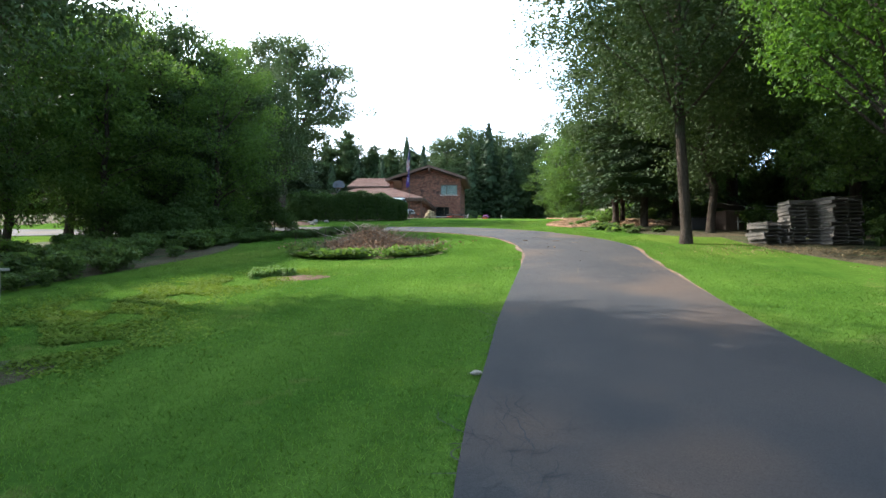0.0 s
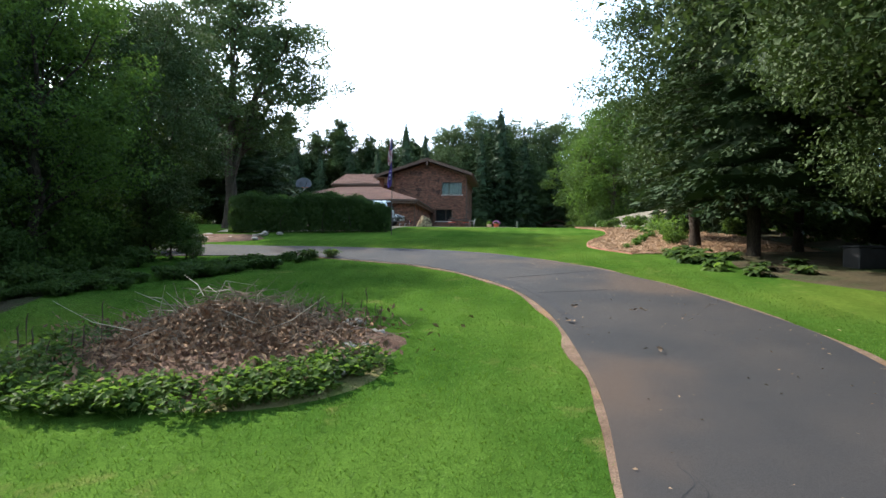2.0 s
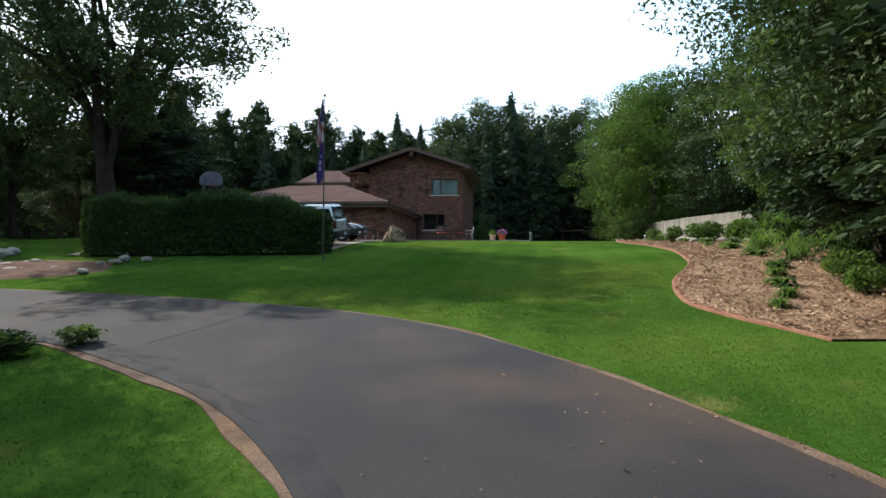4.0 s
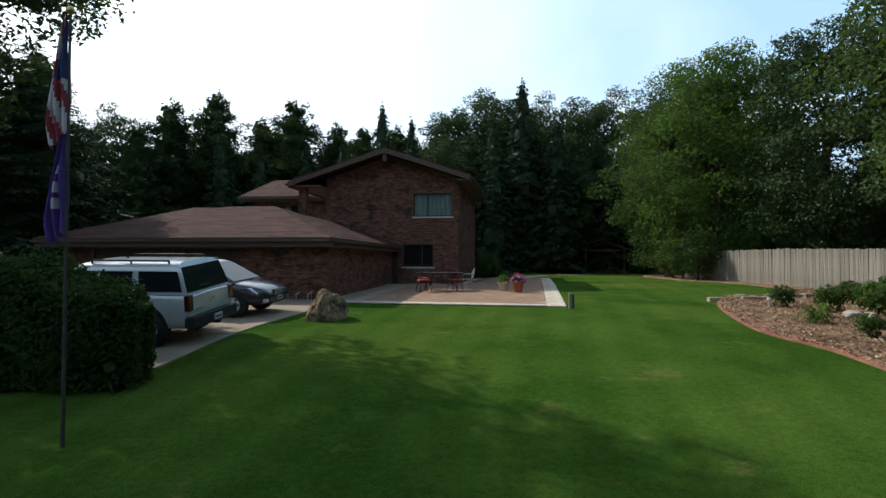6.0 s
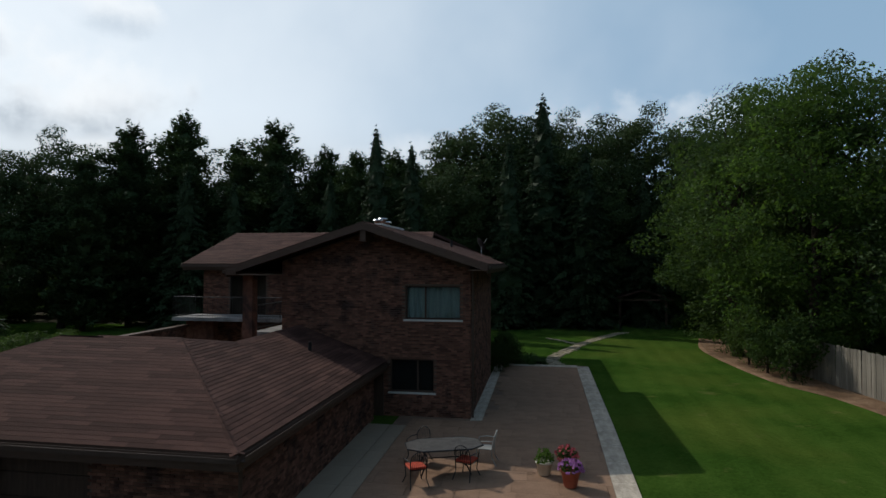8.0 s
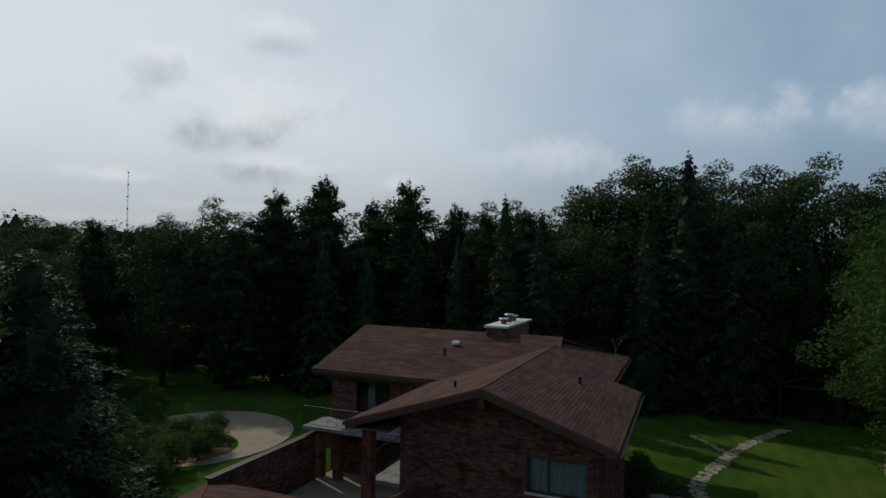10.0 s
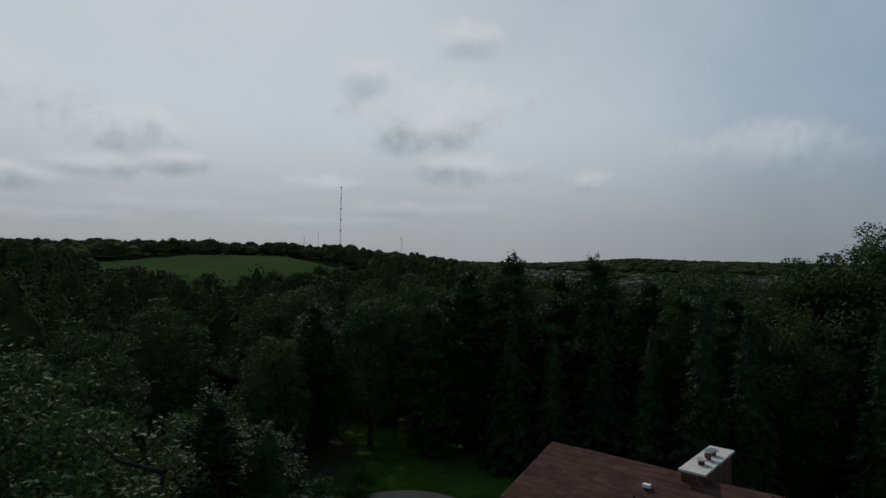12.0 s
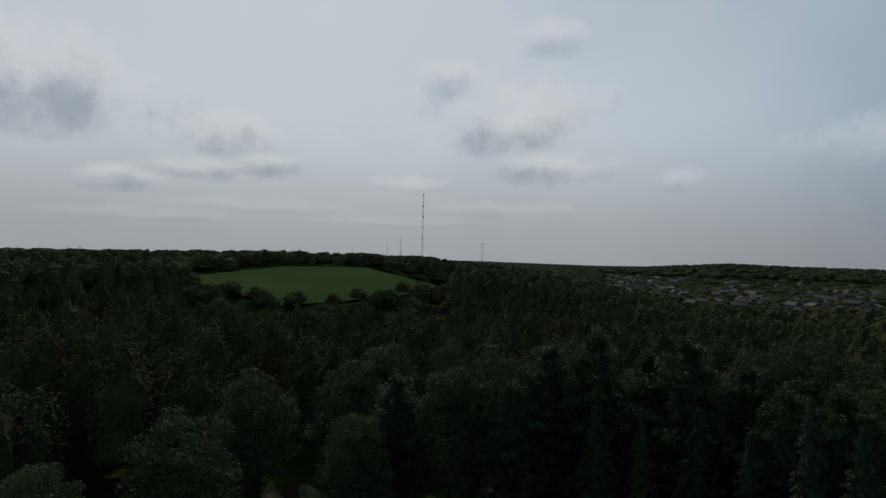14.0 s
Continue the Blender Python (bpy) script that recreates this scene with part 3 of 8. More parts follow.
# roofs
RZ, RIDGE_U = 14.12, -3.75
roof_plane(house, [(0.72, -0.95, 12.62), (0.72, 8.3, 12.62), (RIDGE_U, 8.3, RZ), (RIDGE_U, -0.95, RZ)])
roof_plane(house, [(-0.55, 8.3, 12.93), (-0.55, 16.9, 12.93), (RIDGE_U, 12.2, RZ), (RIDGE_U, 8.3, RZ)])
roof_plane(house, [(-9.0, 12.2, 12.45), (-9.0, -0.95, 12.45), (RIDGE_U, -0.95, RZ), (RIDGE_U, 12.2, RZ)])
roof_plane(house, [(-15.9, 6.75, 12.60), (-3.0, 6.75, 12.60), (-3.6, 12.1, 14.42), (-15.85, 12.1, 14.42)])
roof_plane(house, [(-0.55, 16.9, 12.88), (-15.85, 17.4, 12.66), (-15.85, 12.1, 14.42), (-3.6, 12.1, 14.42)], shingles=False)
# barge boards, fascia and gutters
for a, b in (((RIDGE_U, -0.97, RZ - 0.02), (0.74, -0.97, 12.60)), ((RIDGE_U, -0.97, RZ - 0.02), (-9.02, -0.97, 12.43)), ((-15.87, 12.1, 14.39), (-15.92, 6.73, 12.58)), ((-15.87, 12.1, 14.39), (-15.87, 17.4, 12.64))):
    board(house, a, b, 0.05, 0.24, FASCIA, "barge_board")
for a, b in (((0.70, -0.93, 12.47), (0.70, 8.28, 12.47)), ((-9.0, 5.9, 12.32), (-9.0, -0.93, 12.32)), ((-15.85, 6.78, 12.45), (-9.0, 6.78, 12.45)), ((-0.57, 8.3, 12.78), (-0.57, 16.9, 12.78))):
    board(house, a, b, 0.04, 0.18, FASCIA, "fascia")


def gutter(parent, a, b, name="gutter"):
    a, b = Vector(a), Vector(b)
    d = b - a
    m = Matrix.Translation(a) @ d.to_track_quat("X", "Z").to_matrix().to_4x4()
    bm = bmesh.new()
    prof = [(-0.06, 0.09), (-0.06, -0.012), (0.06, -0.012), (0.06, 0.10), (0.048, 0.10), (0.048, 0.0), (-0.048, 0.0), (-0.048, 0.09)]
    ends = [[bm.verts.new(m @ Vector((x, y, z))) for y, z in prof] for x in (0, d.length)]
    for i in range(8):
        j = (i + 1) % 8
        bm.faces.new((ends[0][i], ends[0][j], ends[1][j], ends[1][i]))
    for e in ends:
        bm.faces.new(e)
    return part(name, bm, GUTTER, parent, "painted metal gutter")


gutter(house, (0.79, -0.95, 12.45), (0.79, 8.3, 12.45))
gutter(house, (-15.9, 6.68, 12.44), (-9.1, 6.68, 12.44))
gutter(house, (-0.48, 8.4, 12.76), (-0.48, 16.9, 12.76))
gutter(house, (-9.08, 5.8, 12.28), (-9.08, -0.95, 12.28))
# flat soffit under the wide left eave, ridge beam end
part("soffit", boxed((-8.95, -0.9, 12.20), (-7.25, 6.4, 12.24)), SOFFIT, house)
part("soffit", boxed((0.0, -0.9, 12.38), (0.66, 8.2, 12.42)), SOFFIT, house)
part("beam_end", boxed((RIDGE_U - 0.11, -0.92, 13.42), (RIDGE_U + 0.11, 0.02, 13.86), 0.02), FASCIA, house)
part("beam_end", boxed((-8.9, -1.02, 12.2), (-8.55, -0.6, 12.42), 0.02), FASCIA, house)
# brick piers under the left eave
for u, v in ((-8.45, -0.12), (-11.9, 6.1)):
    bm = boxed((u - 0.2, v - 0.2, GZ - 0.3), (u + 0.2, v + 0.2, 12.22 if v < 1 else 9.85), 0.01)
    part("pier", bm, BRICK_REST, house, "square brick pier")
# recessed balcony wall, balcony slab and rails
BALCONY = surface("balcony_boards", (0.24, 0.23, 0.22), (0.32, 0.31, 0.30), 2.0, 30.0, 0.3, 0.8, relief=0.2, third=(0.14, 0.13, 0.13), third_scale=1.2)
part("balcony_floor", boxed((-15.45, 5.3, 9.80), (-7.25, 7.28, 9.97), 0.01), BALCONY, house, "weathered grey balcony floor")
part("balcony_floor", boxed((-8.6, 0.3, 9.80), (-7.25, 5.29, 9.97), 0.01), BALCONY, house, "weathered grey balcony floor")


def railing(parent, pts, z, h=1.0, gap=0.13):
    r = new("railing")
    r.parent = parent
    tagged(r, "thin dark iron railing")
    for a, b in zip(pts, pts[1:]):
        a, b = Vector((*a, z)), Vector((*b, z))
        bm = bmesh.new()
        rod(bm, a + Vector((0, 0, h)), b + Vector((0, 0, h)), 0.022)
        part("top_rail", bm, BLACK_METAL, r)
        bm = bmesh.new()
        rod(bm, a + Vector((0, 0, 0.1)), b + Vector((0, 0, 0.1)), 0.014)
        part("bottom_rail", bm, BLACK_METAL, r)
        n = max(2, int((b - a).length / gap))
        for i in range(n + 1):
            p = a.lerp(b, i / n)
            bm = bmesh.new()
            rod(bm, p, p + Vector((0, 0, h)), 0.02 if i in (0, n) else 0.009, n=5)
            part("baluster", bm, BLACK_METAL, r)
    return r


railing(house, [(-15.4, 7.2), (-15.4, 5.35), (-8.6, 5.35), (-8.6, 0.4)], 9.97)
# glass balcony door and a lantern
bm = boxed((-13.5, 7.38, 9.97), (-11.5, 7.44, 12.0))
part("balcony_door", bm, GLASS, house, "sliding glass balcony door")
# solid dark block behind the glass stands in for the room's darkness
part("room_dark_block", boxed((-13.6, 7.65, 9.9), (-11.4, 8.3, 12.1)), DARKWOOD, house)
part("curtain", boxed((-12.9, 7.52, 9.99), (-12.5, 7.56, 11.98)), CURTAIN, house)
part("patio_door", boxed((-12.0, 7.36, 7.05), (-9.5, 7.42, 9.2)), DARKWOOD, house)
# side bay with narrow windows
part("side_window", boxed((-0.14, 0.57, 10.62), (-0.08, 1.33, 11.81)), GLASS, house)
part("side_window", boxed((-0.14, 0.57, 7.42), (-0.08, 1.33, 9.18)), GLASS, house)
# one dark block behind both side panes, in place of unlit rooms
part("room_dark_block", boxed((-1.0, 0.5, 7.3), (-0.26, 1.4, 11.9)), DARKWOOD, house)
bm = bmesh.new()
rod(bm, (0.08, 0.06, GZ), (0.08, 0.06, 12.35), 0.04)
part("downspout", bm, GUTTER, house, "brown metal downspout")
# chimney
brick_wall(house, (-7.75, 11.6), (-6.6, 11.6), 13.4, 14.78, 0.2, name="chimney_wall")
brick_wall(house, (-6.6, 11.6), (-6.6, 16.6), 13.0, 14.78, 0.2, name="chimney_wall")
brick_wall(house, (-7.75, 16.6), (-7.75, 11.6), 13.0, 14.78, 0.2, name="chimney_wall")
brick_wall(house, (-6.6, 16.6), (-7.75, 16.6), 13.0, 14.78, 0.2, name="chimney_wall")
cap = part("chimney_cap", boxed((-7.87, 11.45, 14.78), (-6.48, 16.75, 14.91), 0.02), SILL, house, "pale concrete chimney cap")
for v, hgt in ((12.9, 0.26), (14.0, 0.42), (14.9, 0.28)):
    bm = bmesh.new()
    rod(bm, (-7.15, v, 14.90), (-7.15, v, 14.90 + hgt), 0.17, n=16)
    flue = part("flue", bm, BRICK_REST, cap, "clay chimney flue")
    bm = bmesh.new()
    rod(bm, (-7.15, v, 14.92 + hgt), (-7.15, v, 14.98 + hgt), 0.30, 0.26, n=16)
    part("cowl", bm, GALV, cap, "shiny metal chimney cowl")
# roof vents and dish
for u, v, z in ((-5.6, 1.4, 13.5), (-1.5, 5.2, 13.36), (-9.2, 9.0, 13.55)):
    bm = bmesh.new()
    rod(bm, (u, v, z - 0.1), (u, v, z + 0.32), 0.055, n=10)
    part("vent_pipe", bm, BLACK_METAL, house)
bm = boxed((-9.3, 10.2, 13.9), (-8.9, 10.5, 14.08), 0.02)
part("roof_vent", bm, WHITE, house, "small pale roof vent")
dish = new("satellite_dish")
dish.parent = house
tagged(dish, "grey satellite dish on the roof edge")
bm = bmesh.new()
bmesh.ops.create_uvsphere(bm, u_segments=18, v_segments=9, radius=0.42, matrix=pose(-1.2, 15.4, 13.85, 62, 0, 120) @ Matrix.Diagonal((1, 1, 0.25, 1)))
bmesh.ops.delete(bm, geom=[v for v in bm.verts if (pose(-1.2, 15.4, 13.85, 62, 0, 120).inverted() @ v.co).z > 0.01], context="VERTS")
part("reflector", bm, BLACK_METAL, dish, smooth=True)
bm = bmesh.new()
rod(bm, (-1.2, 15.4, 12.95), (-1.2, 15.4, 13.8), 0.03)
rod(bm, (-1.2, 15.4, 13.6), (-0.8, 14.8, 14.15), 0.02)
part("mount", bm, GALV, dish)

# garage
garage = root("garage", HOUSE, "attached brown brick garage with a hipped shingle roof", "garage")
GE = 9.05
gv, gl, gr = -10.0, -14.2, -3.42
brick_wall(garage, (gl, gv), (gr, gv), 6.3, 8.95, 0.25, [(1.3, 4.25, 6.3, 8.65), (5.05, 7.4, 6.3, 8.65)])
brick_wall(garage, (gr, gv), (gr, -0.6), 6.3, 8.95, 0.25)
brick_wall(garage, (gl, -1.2), (gl, gv), 6.3, 8.95, 0.25)
brick_wall(garage, (-8.6, -1.2), (gl, -1.2), 6.3, 8.95, 0.25)
part("interior_floor", boxed((gl + 0.3, gv + 0.3, 6.5), (gr - 0.3, -1.3, 6.62)), CONCRETE, garage)
part("back_lining", boxed((gl + 0.3, -1.6, 6.6), (gr - 0.3, -1.5, 8.9)), DARKWOOD, garage)
for s0, s1 in ((1.3, 4.25), (5.05, 7.4)):
    door = new("garage_door")
    door.parent = garage
    tagged(door, "dark brown panelled garage door, closed")
    n = 4
    for i in range(n):
        z0, z1 = 6.55 + i * 2.1 / n, 6.55 + (i + 1) * 2.1 / n
        part("panel", boxed((gl + s0, gv + 0.14, z0 + 0.008), (gl + s1, gv + 0.19, z1 - 0.008), 0.01), DARKWOOD, door)
# hipped roof: front, right, left, and the link to the house with its own ridge
A_, B_, C_ = (-14.9, -10.65, GE), (-3.1, -10.65, GE), (-3.1, 0.15, GE)
D_, IN_ = (-15.8, -0.45, GE), (-9.5, -0.45, GE)
R1, R2 = (-10.9, -6.35, 10.57), (-7.2, -6.3, 10.57)
M1, M2 = (-6.45, -4.8, GE + 1.2422), (-6.45, -0.02, GE + 1.2422)
roof_plane(garage, [A_, B_, R2, R1])
roof_plane(garage, [B_, (-3.1, -4.8, GE), M1, R2])
roof_plane(garage, [(-3.1, -4.8, GE), C_, M2, M1])
roof_plane(garage, [IN_, D_, R1, R2])
bm = bmesh.new()
solid(bm, [D_, A_, R1], 0.16)
part("roof", bm, SHINGLE_REST, garage)
roof_plane(garage, [IN_, R2, M1], shingles=False)
roof_plane(garage, [(-7.25, -0.02, 9.75), IN_, M1], shingles=False)
roof_plane(garage, [(-7.25, -0.02, 9.75), M1, M2], shingles=False)
for a, b in ((A_, B_), (B_, C_), (D_, A_), (IN_, D_)):
    o = Vector((0, 0, -0.16))
    board(garage, Vector(a) + o, Vector(b) + o, 0.05, 0.17, FASCIA, "fascia")
part("soffit", boxed((-14.8, -10.6, 8.76), (-3.15, gv, 8.80)), SOFFIT, garage)
part("soffit", boxed((gr, gv, 8.76), (-3.15, 0.0, 8.80)), SOFFIT, garage)
gutter(garage, (-14.95, -10.74, GE - 0.13), (-3.05, -10.74, GE - 0.13))
gutter(garage, (-3.01, -10.65, GE - 0.13), (-3.01, -0.1, GE - 0.13))
bm = bmesh.new()
rod(bm, (gr + 0.06, gv - 0.07, 6.62), (gr + 0.06, gv - 0.07, 8.8), 0.04)
part("downspout", bm, FASCIA, garage, "dark brown downspout")


def ridge_caps(parent, a, b, n):
    a, b = Vector(a), Vector(b)
    for i in range(n):
        p, q = a.lerp(b, i / n), a.lerp(b, (i + 1.1) / n)
        d = q - p
        m = Matrix.Translation(p) @ d.to_track_quat("X", "Z").to_matrix().to_4x4()
        bm = bmesh.new()
        vs = [bm.verts.new(m @ Vector((x, y, z))) for x in (0, d.length) for y, z in ((-0.14, -0.03), (0, 0.035 - 0.012 * (x > 0)), (0.14, -0.03))]
        bm.faces.new((vs[0], vs[1], vs[4], vs[3]))
        bm.faces.new((vs[1], vs[2], vs[5], vs[4]))
        part("ridge_cap", bm, SHINGLE, parent)


ridge_caps(garage, B_, R2, 20)
ridge_caps(garage, R2, R1, 12)
ridge_caps(garage, R1, A_, 20)
ridge_caps(garage, R2, M1, 10)
ridge_caps(garage, M1, M2, 9)
ridge_caps(house, (RIDGE_U, -0.95, RZ), (RIDGE_U, 12.0, RZ), 36)
bm = bmesh.new()
rod(bm, (-5.0, -2.6, 9.7), (-5.0, -2.6, 10.05), 0.06, n=10)
part("vent_pipe", bm, BLACK_METAL, garage)
for u in (-4.6, -4.15):
    bm = bmesh.new()
    rod(bm, (u, gv - 0.1, 6.6), (u, gv - 0.1, 7.05), 0.02)
    rod(bm, (u, gv - 0.1, 7.03), (u + 0.1, gv - 0.02, 7.09), 0.018)
    part("pipe", bm, GALV, garage, "grey wall pipe")

part("entry_panel", boxed((-3.84, -0.06, 6.9), (-3.2, -0.004, 8.95)), DARKWOOD, house, "dark panelled side entry")

# courtyard screen wall with an arch and an iron gate
garden_wall = root("garden_wall", HOUSE, "low brick courtyard wall with arched gate", "wall")
brick_wall(garden_wall, (-15.05, -1.2), (-15.05, 5.9), 6.3, 9.44, 0.25)
part("coping", boxed((-15.36, -1.35, 9.44), (-14.98, 6.05, 9.53), 0.01), FASCIA, garden_wall, "dark wall coping")
for u in (-15.0, -13.9):
    part("pier", boxed((u - 0.2, 6.1, 6.5), (u + 0.2, 6.5, 9.75), 0.01), BRICK_REST, garden_wall)
bm = bmesh.new()
arch = [(-14.8, 8.35)] + [(-14.45 - 0.35 * math.cos(math.pi * i / 12), 8.35 + 0.35 * math.sin(math.pi * i / 12)) for i in range(1, 12)] + [(-14.1, 8.35)]
rows_ = [[bm.verts.new((u, v, z)) for u, z in arch] + [bm.verts.new((u, v, 9.75)) for u, z in arch] for v in (6.18, 6.42)]
k = len(arch)
for i in range(k - 1):
    for a in rows_:
        bm.faces.new((a[i], a[i + 1], a[k + i + 1], a[k + i]))
    bm.faces.new((rows_[0][i], rows_[1][i], rows_[1][i + 1], rows_[0][i + 1]))
part("arch", bm, BRICK_REST, garden_wall, "brick arch over the gate")
gate = new("gate")
gate.parent = garden_wall
tagged(gate, "arched black iron gate")
for i in range(7):
    u = -14.75 + i * 0.1
    bm = bmesh.new()
    rod(bm, (u, 6.3, 7.1), (u, 6.3, 8.3 + 0.25 * math.sin(math.pi * (i + 0.5) / 7)), 0.012, n=5)
    part("bar", bm, BLACK_METAL, gate)
part("courtyard_floor", boxed((-14.95, -0.3, 6.9), (-7.3, 7.25, 7.17)), CONCRETE, garden_wall, "pale concrete courtyard floor")


# ---- trees ----
def crown_arrays(rng, h0, h1, r, clumps, per, size, clump_r, lean=(0, 0), flat=0.85, hollow=0.45):
    """Leaf clumps spread through the outer part of an uneven crown."""
    mid, half = (h0 + h1) / 2, (h1 - h0) / 2
    cs = []
    while len(cs) < clumps:
        p = rng.uniform(-1, 1, 3)
        q = np.linalg.norm(p)
        wide = 1.0 - 0.28 * max(p[2], 0) - 0.12 * max(-p[2], 0)
        if hollow < q < 1.0:
            k = 0.82 + 0.36 * noise.noise(Vector(p * 1.7 + rng.integers(0, 50)))
            cs.append((p[0] * r * wide * k + lean[0] * (p[2] + 1), p[1] * r * wide * k + lean[1] * (p[2] + 1), mid + p[2] * half * (0.9 + 0.12 * k)))
    cs = np.array(cs)
    rad = clump_r * rng.uniform(0.6, 1.35, size=(clumps, 1))
    off = rng.normal(size=(clumps, per, 3))
    off /= np.linalg.norm(off, axis=2, keepdims=True) + 1e-9
    out = off.copy().reshape(-1, 3)
    off *= rng.uniform(0.35, 1.0, size=(clumps, per, 1)) ** 0.6
    off[..., 2] *= flat * 0.75
    pts = (cs[:, None, :] + off * rad[:, None, :]).reshape(-1, 3)
    V, F = leaf_tris(pts, size, rng, 0.45, 0.85, out)
    return V, F, cs


def broadleaf(name, seed, height, r, trunk_h, trunk_r, clumps, per, size, clump_r, leaf, label, fork=False, hollow=0.45, core=0.0, bend=0.12):
    rng = np.random.default_rng(seed)
    V, F, cs = crown_arrays(rng, trunk_h, height, r, clumps, per, size, clump_r, hollow=hollow)
    if core:
        V = np.concatenate([V, inner_leaves(rng, (0, 0, (trunk_h + height) / 2), r * 0.78, (height - trunk_h) / 2 * 0.82, int(core * 3800), size * 1.6)])
        F = np.arange(len(V)).reshape(-1, 3)
    tree = tagged(new(name), label, "tree")
    lines = []
    top = np.array([rng.normal() * 0.3, rng.normal() * 0.3, height * 0.72])
    stem = [(np.array([0, 0, -0.5]), trunk_r * 1.5), (np.array([0, 0, 0.15]), trunk_r * 1.25), (np.array([0, 0, 0.6]), trunk_r)]
    for t in np.linspace(0.15, 1, 7):
        stem.append((top * t + np.array([rng.normal() * bend, rng.normal() * bend, 0.6 * (1 - t)]), trunk_r * (1 - 0.85 * t) + 0.02))
    lines.append(stem)
    order = rng.permutation(len(cs))[: (16 if height > 3 else 6)]
    if fork:
        lines[0] = stem[:6]
        for k in range(7):
            a = 6.283 * k / 7 + rng.normal() * 0.25
            out_r = r * rng.uniform(0.5, 0.72)
            d = np.array([math.cos(a), math.sin(a), 0])
            q = trunk_r * rng.uniform(0.42, 0.62)
            z0 = height * rng.uniform(0.17, 0.30)
            limb = [(np.array([0, 0, z0]), q), (d * out_r * 0.22 + np.array([0, 0, height * 0.38]), q * 0.8), (d * out_r * 0.5 + np.array([0, 0, height * 0.58]), q * 0.55), (d * out_r * 0.8 + np.array([0, 0, height * 0.72]), q * 0.3), (d * out_r + np.array([0, 0, height * 0.80]), 0.02)]
            lines.append([(p + rng.normal(size=3) * 0.12 * (i > 0), w) for i, (p, w) in enumerate(limb)])
            for m in range(6):
                t = rng.uniform(0.45, 0.95)
                b = d * out_r * t + np.array([0, 0, height * (0.2 + 0.68 * t)])
                c = cs[np.argmin(np.linalg.norm(cs - b - rng.normal(size=3) * 1.6, axis=1))]
                lines.append([(b, q * 0.28), ((b + c) / 2 + rng.normal(size=3) * 0.15, q * 0.16), (c, 0.012)])
    for i in order:
        c = cs[i]
        z0 = max(trunk_h * (0.55 if fork else 0.75), min(c[2] * rng.uniform(0.45, 0.8), height * 0.68))
        s = np.array([0, 0, z0]) + top * np.array([1, 1, 0]) * z0 / height
        m = s * 0.45 + c * 0.55 + np.array([0, 0, 0.10 * np.linalg.norm(c[:2])])
        q = trunk_r * rng.uniform(0.22, 0.42)
        lines.append([(s, q), (s * 0.7 + m * 0.3 + rng.normal(size=3) * 0.1, q * 0.85), (m + rng.normal(size=3) * 0.15, q * 0.55), (c, 0.015)])
    tv, tf = tube_mesh(lines, 7 if height > 3 else 4)
    mesh_ob("trunk", fast_mesh("trunk", tv, tf), BARK, tree, smooth=True)
    mesh_ob("crown", fast_mesh("crown", V, F), leaf, tree)
    return tree


